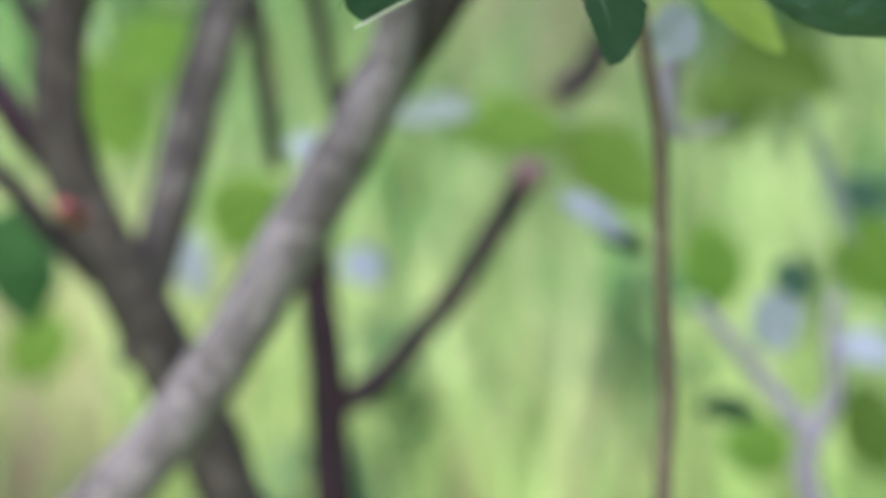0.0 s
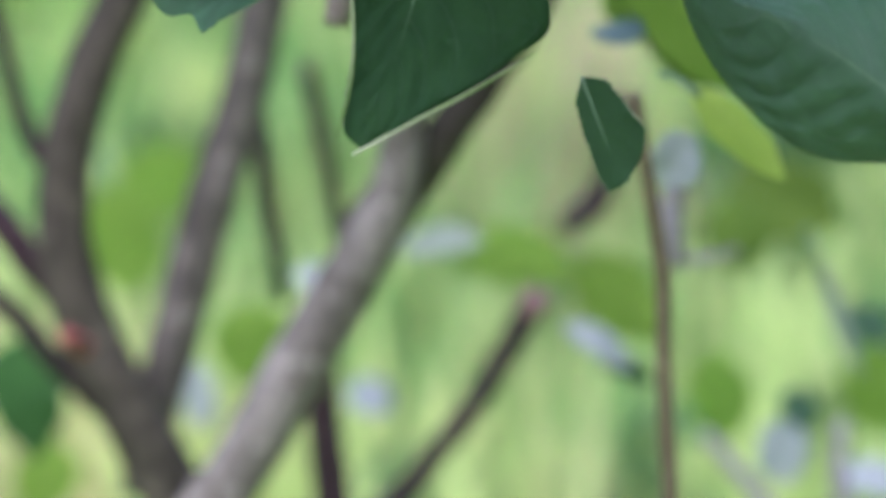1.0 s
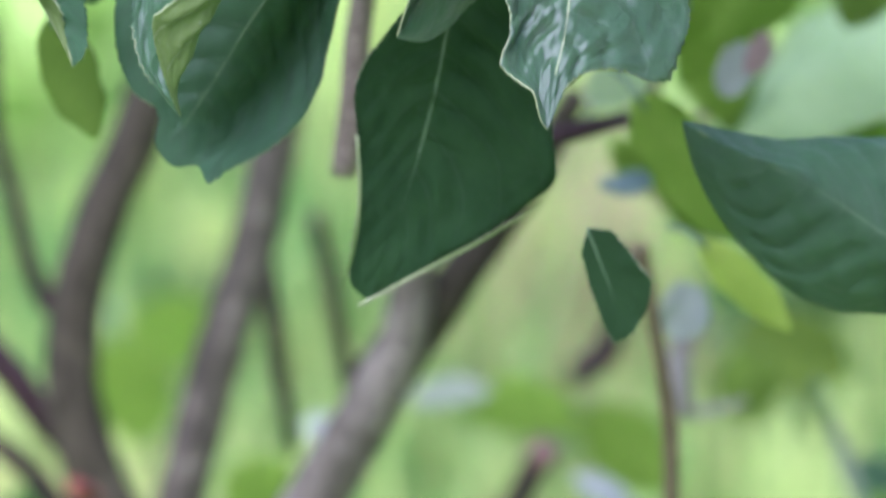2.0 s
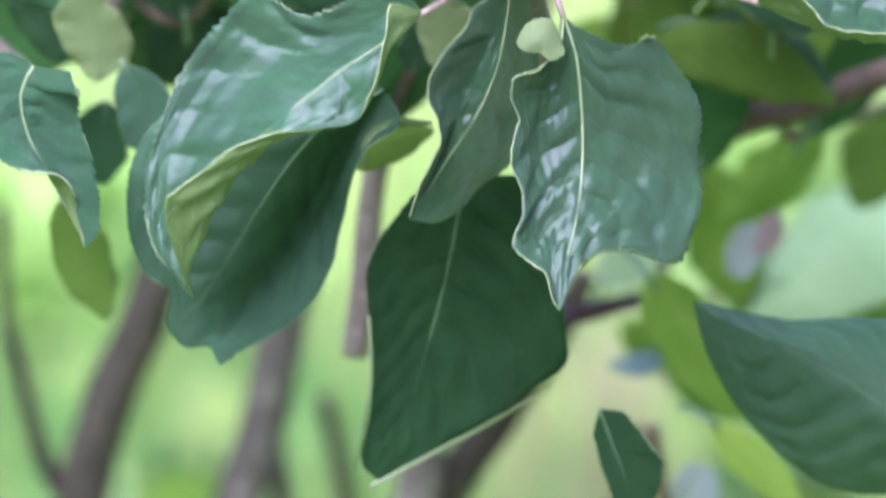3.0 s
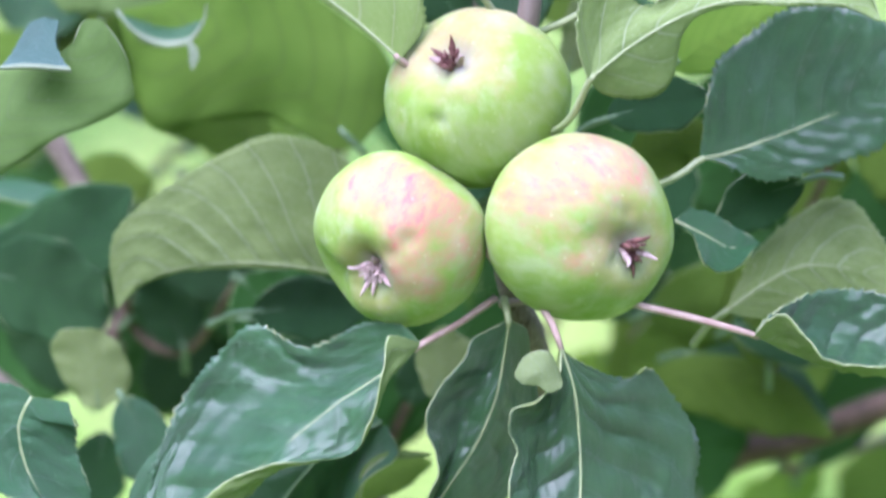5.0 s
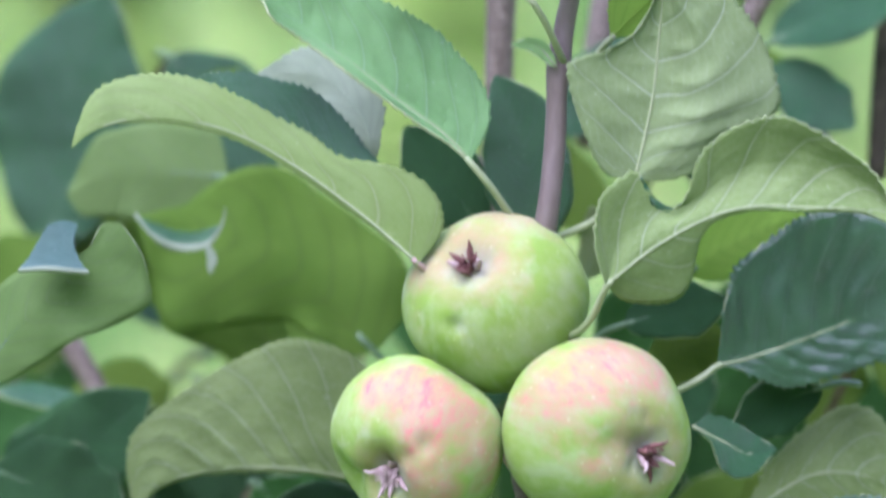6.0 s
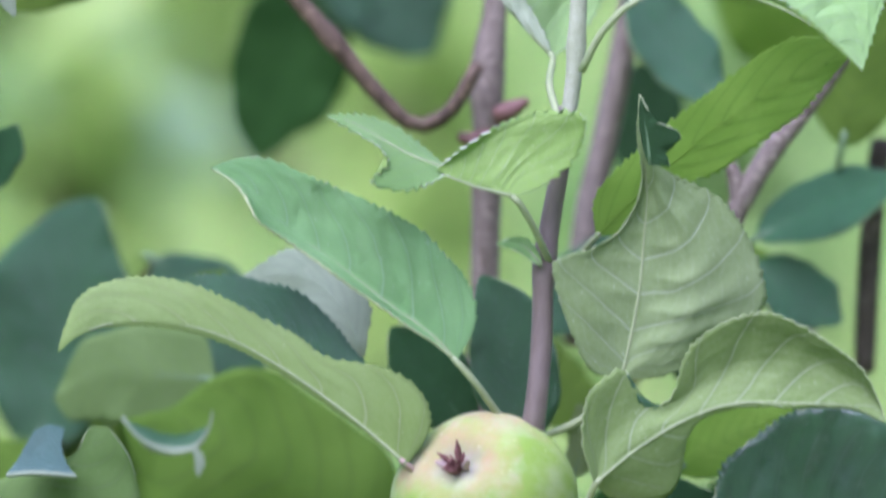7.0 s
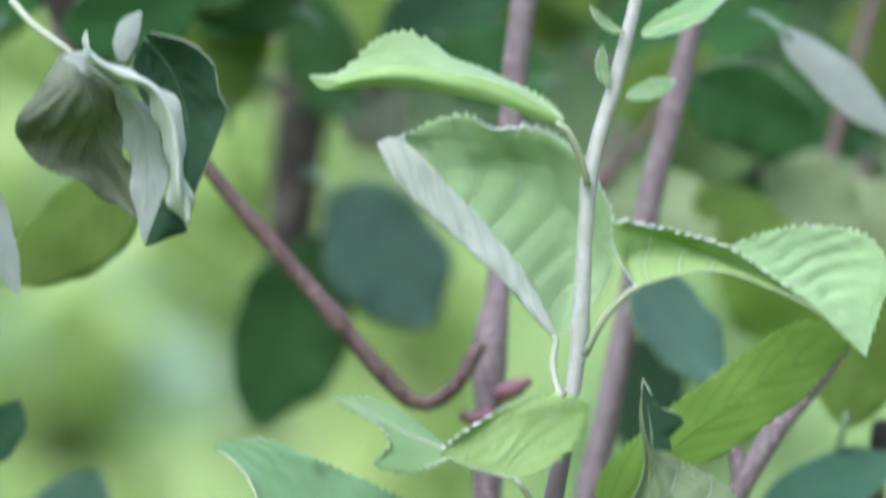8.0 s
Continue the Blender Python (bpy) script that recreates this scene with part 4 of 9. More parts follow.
blade(tree, [[(0.0182, 1.5, 1.0181), (0.0129, 1.5, 1.0151), (0.0077, 1.498, 1.0124), (0.0051, 1.495, 1.0069), (-0.0001, 1.493, 1.0014), (-0.005, 1.49, 0.9943), (-0.0054, 1.489, 0.9888), (-0.0023, 1.489, 0.9813), (-0.0019, 1.489, 0.9752), (-0.0048, 1.49, 0.9679), (-0.0081, 1.491, 0.9611), (-0.0108, 1.492, 0.9524)], [(0.0182, 1.5, 1.0179), (0.0137, 1.504, 1.0054), (0.008, 1.503, 0.9957), (0.0031, 1.502, 0.986), (0.0022, 1.501, 0.9779), (-0.0019, 1.5, 0.9682), (-0.0065, 1.497, 0.9588), (-0.0108, 1.492, 0.9522)], [(0.0184, 1.5, 1.0177), (0.0169, 1.503, 1.0056), (0.0145, 1.502, 0.9943), (0.0099, 1.501, 0.9829), (0.0046, 1.5, 0.9745), (-0.0016, 1.499, 0.965), (-0.0073, 1.496, 0.9561), (-0.0108, 1.492, 0.952)], [(0.019, 1.5, 1.0174), (0.0211, 1.508, 1.003), (0.0203, 1.51, 0.9893), (0.0178, 1.51, 0.9776), (0.0128, 1.507, 0.9682), (0.0046, 1.503, 0.9599), (-0.0028, 1.498, 0.9536), (-0.0108, 1.492, 0.9519)], [(0.0197, 1.5, 1.0174), (0.0236, 1.504, 1.0143), (0.0247, 1.51, 1.0059), (0.0269, 1.515, 0.9932), (0.0252, 1.516, 0.9779), (0.0194, 1.513, 0.9648), (0.0103, 1.509, 0.958), (0.0032, 1.503, 0.9519), (-0.0036, 1.498, 0.9494), (-0.0108, 1.492, 0.9519)]], 2, (0.05, -1, 0), stalk=[(0.017, 1.506, 1.0232)], kind='fresh', quilt=1.0, teeth=(0.3, 0.3), label='narrow dark green leaf', seed=7, rib_size=0.8)
blade(tree, [[(0.0331, 1.479, 1.0135), (0.0317, 1.472, 1.006), (0.0252, 1.469, 1.0009), (0.019, 1.468, 0.9986), (0.0184, 1.469, 0.9928), (0.0208, 1.469, 0.9855), (0.0178, 1.466, 0.9772), (0.02, 1.464, 0.9695), (0.0219, 1.461, 0.9637), (0.0194, 1.457, 0.9573), (0.0188, 1.455, 0.9517), (0.0246, 1.453, 0.9476), (0.0277, 1.452, 0.9452), (0.0296, 1.451, 0.9383), (0.0317, 1.451, 0.9348)], [(0.0326, 1.48, 1.0141), (0.0302, 1.478, 1.0007), (0.0278, 1.478, 0.9893), (0.0269, 1.476, 0.9766), (0.0276, 1.471, 0.9646), (0.0259, 1.464, 0.9548), (0.0289, 1.456, 0.9452), (0.0317, 1.451, 0.9348)], [(0.0325, 1.48, 1.0149), (0.0366, 1.479, 1.0021), (0.0382, 1.479, 0.9874), (0.0385, 1.476, 0.9716), (0.0365, 1.467, 0.9573), (0.0331, 1.457, 0.9458), (0.0317, 1.451, 0.9348)], [(0.0328, 1.48, 1.0141), (0.0456, 1.484, 0.9961), (0.0529, 1.487, 0.9823), (0.0553, 1.484, 0.9681), (0.0526, 1.475, 0.957), (0.041, 1.464, 0.9498), (0.0344, 1.455, 0.9422), (0.0317, 1.451, 0.9348)], [(0.0334, 1.48, 1.0125), (0.0399, 1.482, 1.0085), (0.048, 1.486, 1.0042), (0.0537, 1.488, 1.0035), (0.0573, 1.49, 1.0057), (0.0606, 1.492, 1.0039), (0.0653, 1.494, 0.9964), (0.071, 1.494, 0.9882), (0.073, 1.494, 0.979), (0.0715, 1.492, 0.9704), (0.0726, 1.488, 0.9588), (0.07, 1.482, 0.9503), (0.066, 1.476, 0.943), (0.0556, 1.47, 0.9468), (0.0459, 1.465, 0.949), (0.038, 1.458, 0.9466), (0.0344, 1.454, 0.9408), (0.0317, 1.451, 0.9348)]], 2, (-0.1, -1, 0.24), stalk=[(0.0226, 1.502, 1.0256), (0.0273, 1.49, 1.0236), (0.0306, 1.482, 1.0198)], kind='fresh', quilt=1.7, teeth=(0.5, 0.9), red=True, rib_size=0.9, label='glossy veined leaf with wavy margin', seed=8)
blade(tree, [[(0.0329, 1.472, 1.0061), (0.0297, 1.47, 1.014), (0.0253, 1.469, 1.0148), (0.0218, 1.468, 1.0128), (0.0195, 1.467, 1.0088)], [(0.0331, 1.471, 1.0053), (0.0265, 1.4675, 1.009), (0.0198, 1.467, 1.0083)], [(0.0327, 1.47, 1.0042), (0.0292, 1.468, 1.003), (0.0265, 1.468, 1.005), (0.022, 1.467, 1.0059), (0.0197, 1.467, 1.0078)]], 1, (-0.2, 1, -0.3), kind='felt', quilt=0.4, teeth=(0.2, 0.2), label='curled pale leaf lobe', seed=9, rib_size=0)
leaf(tree, [(-0.1185, 1.5, 0.9953), (-0.1223, 1.5, 0.9871), (-0.1206, 1.5, 0.9754), (-0.1159, 1.5, 0.9654), (-0.1097, 1.5, 0.9537), (-0.1045, 1.5, 0.9416)], (0, -1, 0.3), [3.2, 12.7, 15.9, 14.3, 11.1, 8.7, 7.2, 5.6, 3.2, 1.3, 0.0], [10.9, 16.2, 17.2, 17.1, 15.8, 15.0, 14.3, 13.5, 11.7, 10.1, 8.1, 5.4, 0.0], fold=((0, 0, 20, 110, 150, 150), 5), fan=(-20, 30), quilt=1.5, label='dark leaf with curled edge', seed=10)
leaf(tree, [(-0.1057, 1.6, 0.9705), (-0.1075, 1.6, 0.9837), (-0.1121, 1.6, 0.9961)], (0, 1, -0.25), [0.0, 4.3, 6.0, 7.8, 9.7, 10.8, 11.2, 11.4, 11.5, 10.9, 8.6, 6.5, 0.0], [0.0, 3.9, 8.7, 10.7, 11.5, 11.2, 10.6, 10.3, 8.5, 7.0, 5.2, 2.5, 0.0], kind='pale', fan=(-10, 40), label='small pale leaf', fine=False, seed=11)
blade(tree, [[(0.0883, 1.49, 1.0158), (0.0922, 1.486, 1.021), (0.0968, 1.485, 1.0223), (0.1007, 1.484, 1.0175), (0.1082, 1.484, 1.0102), (0.1178, 1.486, 1.0074), (0.1318, 1.49, 1.0076), (0.1484, 1.495, 1.0078)], [(0.0884, 1.492, 1.0151), (0.1001, 1.497, 1.0087), (0.1132, 1.499, 1.0042), (0.131, 1.499, 1.0022), (0.1484, 1.495, 1.0078)], [(0.0886, 1.492, 1.0156), (0.0973, 1.505, 1.0139), (0.111, 1.514, 1.0113), (0.1273, 1.514, 1.0095), (0.1382, 1.508, 1.009), (0.1484, 1.495, 1.0078)], [(0.0887, 1.492, 1.0159), (0.0929, 1.5, 1.0193), (0.1042, 1.512, 1.023), (0.1143, 1.517, 1.0241), (0.1274, 1.517, 1.0223), (0.1399, 1.51, 1.0169), (0.1485, 1.496, 1.0079)]], 1, (0, -0.3, 1), stalk=[(0.0164, 1.525, 1.018), (0.0404, 1.502, 1.0251), (0.0565, 1.49, 1.0237), (0.0738, 1.49, 1.0196)], kind='fresh', quilt=1.4, teeth=(0.5, 0.8), red=True, rib_size=0.5, label='dark leaf on a reddish stalk', seed=12)
blade(tree, [[(0.1619, 1.562, 0.8954), (0.1389, 1.56, 0.9046), (0.1187, 1.559, 0.9053), (0.1016, 1.558, 0.9052), (0.0862, 1.557, 0.9086), (0.0742, 1.556, 0.9115)], [(0.1613, 1.554, 0.8896), (0.1385, 1.553, 0.8996), (0.1183, 1.552, 0.9007), (0.1013, 1.551, 0.9008), (0.0885, 1.551, 0.904), (0.0743, 1.556, 0.9112)], [(0.1617, 1.55, 0.858), (0.1386, 1.548, 0.8754), (0.12, 1.548, 0.8886), (0.1046, 1.548, 0.8974), (0.091, 1.549, 0.9028), (0.0743, 1.556, 0.9108)], [(0.1625, 1.556, 0.8509), (0.1396, 1.555, 0.8583), (0.1227, 1.555, 0.8619), (0.1106, 1.555, 0.8691), (0.0967, 1.554, 0.8818), (0.0845, 1.553, 0.8961), (0.0743, 1.556, 0.9105)], [(0.1633, 1.563, 0.8453), (0.1403, 1.562, 0.8488), (0.1234, 1.562, 0.8499), (0.1112, 1.561, 0.8549), (0.0989, 1.559, 0.8653), (0.0875, 1.558, 0.878), (0.0787, 1.557, 0.8951), (0.0743, 1.556, 0.9101)]], 2, (-0.1, -1, 0.3), kind='bluish', quilt=0.8, teeth=(0.2, 0.2), label='broad dark leaf with its margin rolled back', seed=14, rib_size=0.6)
leaf(tree, [(0.1605, 2.1, 0.6539), (0.168, 2.1, 0.6306), (0.18, 2.1, 0.5998)], (0, -0.8, 0.7), 3.7837, 3.7837, stalk=[(0.1564, 2.114, 0.661), (0.1582, 2.105, 0.6598)], kind='grey', fine=False, seed=15)
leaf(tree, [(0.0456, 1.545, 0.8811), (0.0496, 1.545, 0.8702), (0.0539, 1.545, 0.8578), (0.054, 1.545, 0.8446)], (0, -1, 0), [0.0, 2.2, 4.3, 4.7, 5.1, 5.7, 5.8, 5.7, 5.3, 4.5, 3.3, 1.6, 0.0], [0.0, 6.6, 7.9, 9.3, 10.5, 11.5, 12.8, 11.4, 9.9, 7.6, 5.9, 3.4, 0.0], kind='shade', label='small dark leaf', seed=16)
leaf(tree, [(0.0876, 1.72, 0.8291), (0.1029, 1.72, 0.8153), (0.1193, 1.72, 0.7975)], (0, 1, -0.25), 7.2919, 7.6565, stalk=[(0.0782, 1.734, 0.8304), (0.0827, 1.725, 0.8316)], kind='sunny', fine=False, label='bright backlit leaf', seed=17)
leaf(tree, [(0.0865, 1.82, 0.787), (0.0881, 1.82, 0.7766), (0.0852, 1.82, 0.7651)], (0, -0.8, 0.7), 10.0306, 9.259, kind='silver', fine=False, label='pale leaf in highlight colour', seed=18)
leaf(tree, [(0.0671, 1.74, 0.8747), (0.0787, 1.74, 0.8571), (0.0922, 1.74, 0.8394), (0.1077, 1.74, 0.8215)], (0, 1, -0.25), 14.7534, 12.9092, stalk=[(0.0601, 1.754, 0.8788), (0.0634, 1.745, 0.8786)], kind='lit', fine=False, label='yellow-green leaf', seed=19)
leaf(tree, [(-0.0035, 1.6, 0.9744), (-0.0009, 1.6, 0.9832), (0, 1.6, 0.9972)], (0, 1, -0.25), 8.4789, 10.1747, fine=False, seed=20)
leaf(tree, [(-0.0106, 1.62, 0.9685), (-0.0079, 1.62, 0.9792), (-0.007, 1.62, 0.9864)], (0, -1, 0.25), 6.8679, 6.8679, kind='shade', fine=False, seed=21)
leaf(tree, [(-0.0277, 1.58, 0.947), (-0.0173, 1.58, 0.9558), (-0.0036, 1.58, 0.9592)], (0, 1, -0.25), 5.0238, 6.6984, kind='deep', fine=False, seed=22)
leaf(tree, [(0.0998, 1.8, 0.8589), (0.1036, 1.8, 0.869), (0.1065, 1.8, 0.879)], (0, -0.8, 0.7), 7.631, 6.8679, kind='silver', fine=False, seed=23)
leaf(tree, [(0.1064, 1.78, 0.8718), (0.1102, 1.78, 0.8777), (0.113, 1.78, 0.8877)], (0, 1, -0.25), 4.5278, 4.5278, kind='dry', fine=False, seed=24)

# leaves round the fruit
leaf(tree, [(-0.0129, 1.505, 1.0924), (-0.0222, 1.505, 1.1009), (-0.0318, 1.505, 1.1087), (-0.0477, 1.505, 1.1201), (-0.0637, 1.505, 1.129), (-0.0797, 1.505, 1.1332), (-0.0958, 1.505, 1.1332), (-0.1049, 1.497, 1.1309), (-0.1108, 1.495, 1.1261)], (0, 1, -0.1), 1.9141, [0.0, 15.1, 21.2, 18.7, 10.5, 10.5, 9.6, 10.6, 12.4, 13.2, 11.3, 5.6, 0.0], stalk=[(0.0003, 1.53, 1.0761), (-0.0086, 1.511, 1.0878)], fold=(20, 5), curl=(0, 20), fan=(-40, 20), wave=0.03, red=True, kind='olive', quilt=0.6, label='long arched leaf showing its pale underside', seed=25)
leaf(tree, [(-0.0239, 1.52, 1.112), (-0.0417, 1.52, 1.1235), (-0.0611, 1.52, 1.1342), (-0.0791, 1.52, 1.1437)], (0, -0.75, 0.65), [0.0, 6.7, 8.9, 11.4, 13.8, 15.2, 15.1, 14.0, 12.8, 10.7, 8.0, 4.0, 0.0], 4.833, stalk=[(-0.0145, 1.534, 1.1008), (-0.0191, 1.525, 1.1076)], kind='old', fold=(0, 0), fan=(-10, 20), quilt=0.5, label='dark upper face of a leaf', seed=26)
leaf(tree, [(0.0017, 1.51, 1.1212), (-0.006, 1.51, 1.1294), (-0.0172, 1.51, 1.1375), (-0.0316, 1.51, 1.1489), (-0.0444, 1.51, 1.1586), (-0.0555, 1.51, 1.17), (-0.068, 1.51, 1.177)], (0, -1, 0.35), [0.0, 12.8, 19.0, 20.8, 22.6, 21.7, 20.0, 18.3, 16.3, 13.3, 10.4, 5.9, 0.0], [0.0, 2.0, 4.0, 3.9, 4.4, 5.4, 6.0, 5.8, 6.6, 10.2, 6.4, 1.8, 0.0], stalk=[(0.0147, 1.52, 1.1028), (0.0085, 1.513, 1.1127)], kind='mint', quilt=1.2, fold=(4, 25), curl=(0, 50), fan=(-15, 25), wave=0.03, label='fresh light green leaf', seed=27)
leaf(tree, [(-0.0277, 1.535, 1.116), (-0.0273, 1.535, 1.125), (-0.0323, 1.54, 1.1344), (-0.0423, 1.549, 1.1418), (-0.0617, 1.559, 1.1406)], (0, 1, -0.15), [0.0, 3.2, 5.1, 6.4, 7.0, 7.2, 8.0, 7.9, 6.9, 4.6, 3.1, 1.5, 0.0], [0.0, 2.2, 3.5, 6.6, 8.2, 6.7, 5.7, 5.6, 8.1, 7.1, 4.7, 2.4, 0.0], stalk=[(-0.0285, 1.549, 1.0994), (-0.0281, 1.54, 1.1088)], kind='grey', fold=(10, 8), fan=(-10, 20), quilt=0.5, label='leaf with downy whitish underside', seed=28)
blade(tree, [[(0.0179, 1.5, 1.1692), (0.0118, 1.5, 1.1708), (0.0039, 1.5, 1.1732), (-0.0038, 1.5, 1.1766)], [(0.0179, 1.5, 1.1692), (0.0214, 1.502, 1.1767), (0.0223, 1.503, 1.1838), (0.0135, 1.503, 1.1838), (0.0055, 1.502, 1.1808), (-0.0033, 1.5, 1.177)], [(0.0179, 1.5, 1.1692), (0.0259, 1.5, 1.1719), (0.0348, 1.5, 1.1789), (0.0383, 1.5, 1.1876), (0.0368, 1.5, 1.1923), (0.0263, 1.503, 1.1929), (0.0151, 1.503, 1.1893), (0.0058, 1.5, 1.1843), (-0.0035, 1.5, 1.1773)]], 0, (0, 1, -0.1), stalk=[(0.0283, 1.516, 1.1493), (0.0247, 1.508, 1.1577), (0.0206, 1.502, 1.1658)], kind='young', quilt=0.3, teeth=(0.3, 1.2), label='fresh serrated leaf', seed=29)
blade(tree, [[(0.0055, 1.503, 1.1738), (-0.0006, 1.5, 1.1753), (-0.0062, 1.498, 1.1728), (-0.0129, 1.496, 1.1711), (-0.0222, 1.496, 1.1735), (-0.0175, 1.498, 1.1788), (-0.0197, 1.499, 1.1832), (-0.0264, 1.5, 1.1873), (-0.0348, 1.501, 1.1921)], [(0.0055, 1.504, 1.1747), (-0.0097, 1.502, 1.1803), (-0.0176, 1.502, 1.1845), (-0.0272, 1.502, 1.1899), (-0.0348, 1.501, 1.1922)], [(0.0055, 1.505, 1.1765), (-0.0012, 1.505, 1.1778), (-0.0081, 1.507, 1.1833), (-0.0161, 1.507, 1.189), (-0.0248, 1.505, 1.192), (-0.0348, 1.501, 1.1925)]], 1, (0, -0.8, 0.5), kind='young', quilt=0.5, teeth=(1.2, 1.3), label='folded half of a fresh serrated leaf', seed=30)
blade(tree, [[(0.0489, 1.515, 1.1158), (0.0399, 1.512, 1.1183), (0.0335, 1.51, 1.1316), (0.0295, 1.509, 1.1454), (0.0303, 1.509, 1.1503), (0.0408, 1.511, 1.1533), (0.0489, 1.512, 1.1588), (0.0545, 1.511, 1.171), (0.0531, 1.507, 1.1858), (0.0538, 1.503, 1.1969)], [(0.0489, 1.515, 1.1158), (0.0518, 1.515, 1.1285), (0.0541, 1.515, 1.1415), (0.0554, 1.515, 1.1561), (0.0562, 1.513, 1.1692), (0.0549, 1.508, 1.1825), (0.0539, 1.503, 1.1969)], [(0.0492, 1.515, 1.1155), (0.0593, 1.512, 1.1239), (0.0689, 1.511, 1.137), (0.0705, 1.511, 1.1483), (0.0673, 1.511, 1.1596), (0.0609, 1.511, 1.1701), (0.0555, 1.507, 1.1825), (0.0541, 1.503, 1.1969)], [(0.0497, 1.515, 1.1152), (0.0634, 1.514, 1.1172), (0.0797, 1.517, 1.1282), (0.0899, 1.519, 1.136), (0.0892, 1.519, 1.1458), (0.0838, 1.518, 1.1581), (0.0773, 1.517, 1.1668), (0.0659, 1.514, 1.1731), (0.0569, 1.51, 1.1783), (0.0545, 1.506, 1.1874), (0.0541, 1.503, 1.1969)]], 1, (-0.1, 1, -0.2), stalk=[(0.0264, 1.525, 1.0972), (0.0393, 1.519, 1.1045)], kind='felt', quilt=0.8, teeth=(0.5, 0.9), label='broad leaf showing veined pale underside', seed=31)
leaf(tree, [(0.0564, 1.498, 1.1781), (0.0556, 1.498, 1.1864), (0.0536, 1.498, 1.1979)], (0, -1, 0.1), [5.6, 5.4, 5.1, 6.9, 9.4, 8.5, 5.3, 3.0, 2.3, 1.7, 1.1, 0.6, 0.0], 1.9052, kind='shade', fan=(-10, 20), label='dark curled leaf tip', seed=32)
blade(tree, [[(0.0404, 1.487, 1.0891), (0.0449, 1.492, 1.0845), (0.0537, 1.494, 1.0827), (0.0614, 1.494, 1.0846), (0.0651, 1.493, 1.0919), (0.0669, 1.49, 1.1044), (0.0803, 1.488, 1.1108), (0.0962, 1.488, 1.1104), (0.1121, 1.488, 1.1098), (0.122, 1.486, 1.106)], [(0.0407, 1.487, 1.0894), (0.0533, 1.487, 1.0996), (0.0675, 1.487, 1.1078), (0.0802, 1.487, 1.1117), (0.0961, 1.487, 1.1115), (0.112, 1.487, 1.1109), (0.122, 1.486, 1.1063)], [(0.0407, 1.487, 1.0896), (0.0435, 1.488, 1.1021), (0.0517, 1.489, 1.1084), (0.0613, 1.49, 1.1092), (0.074, 1.491, 1.1179), (0.085, 1.491, 1.1228), (0.0978, 1.491, 1.1231), (0.1105, 1.49, 1.119), (0.1192, 1.489, 1.112), (0.1221, 1.486, 1.1064)], [(0.04, 1.486, 1.0899), (0.0369, 1.484, 1.101), (0.0382, 1.485, 1.1137), (0.0449, 1.487, 1.1202), (0.0492, 1.488, 1.121), (0.052, 1.489, 1.1136), (0.0568, 1.49, 1.1099), (0.0625, 1.489, 1.1141), (0.0664, 1.487, 1.126), (0.0759, 1.486, 1.1342), (0.0893, 1.486, 1.1374), (0.1021, 1.486, 1.1314), (0.1149, 1.486, 1.1219), (0.1202, 1.487, 1.1122), (0.1223, 1.486, 1.1056)]], 1, (0, 1, 0.2), stalk=[(0.0238, 1.517, 1.067), (0.0347, 1.499, 1.0755)], kind='old', quilt=0.6, teeth=(0.3, 0.8), label='broad curved leaf with pale veined underside', seed=33)
leaf(tree, [(0.0743, 1.535, 1.0592), (0.0833, 1.535, 1.0612), (0.0997, 1.535, 1.0671), (0.1161, 1.535, 1.0738), (0.1389, 1.535, 1.0831)], (0, -1, 0.2), [0.0, 2.2, 6.8, 11.4, 12.8, 13.4, 13.6, 14.2, 15.0, 11.9, 7.8, 3.8, 0.0], [0.0, 11.0, 19.3, 26.9, 29.4, 31.7, 33.3, 32.6, 30.9, 26.5, 20.6, 9.5, 0.0], stalk=[(0.0348, 1.565, 1.0359), (0.0645, 1.535, 1.0524)], kind='fresh', fold=(0, 5), fan=(-15, 25), quilt=1.3, teeth=1.0, label='dark blue-green leaf', seed=34)
leaf(tree, [(0.0836, 1.56, 1.0093), (0.1003, 1.56, 1.0209), (0.112, 1.56, 1.0235), (0.1288, 1.56, 1.0201), (0.144, 1.56, 1.0151)], (0, 1, -0.2), [0.0, 3.2, 5.8, 8.9, 11.1, 14.8, 19.9, 19.8, 14.3, 9.0, 5.6, 2.7, 0.0], [0.0, 5.2, 9.0, 11.4, 13.0, 13.7, 13.2, 11.5, 8.9, 6.0, 3.8, 1.9, 0.0], stalk=[(0.0747, 1.574, 0.9965), (0.0789, 1.565, 1.0043)], fan=(-20, 20), label='pale green leaf underside', seed=35)
leaf(tree, [(0.0665, 1.52, 1.0436), (0.0763, 1.52, 1.0387), (0.0829, 1.52, 1.0354), (0.0911, 1.52, 1.0371)], (0, -1, 0.4), [0.0, 0.6, 1.3, 1.9, 5.1, 7.9, 7.8, 8.2, 6.8, 4.7, 2.9, 1.4, 0.0], [0.0, 4.8, 5.6, 6.6, 6.5, 6.4, 6.6, 6.6, 6.1, 5.3, 3.8, 1.9, 0.0], label='small dark leaf', seed=36)
leaf(tree, [(0.1059, 1.55, 1.0506), (0.0927, 1.55, 1.0454), (0.0795, 1.55, 1.0361)], (0, -1, 0), 8.214, 9.0354, stalk=[(0.1178, 1.564, 1.0491), (0.1118, 1.555, 1.0512)], kind='shade', fine=False, seed=37)
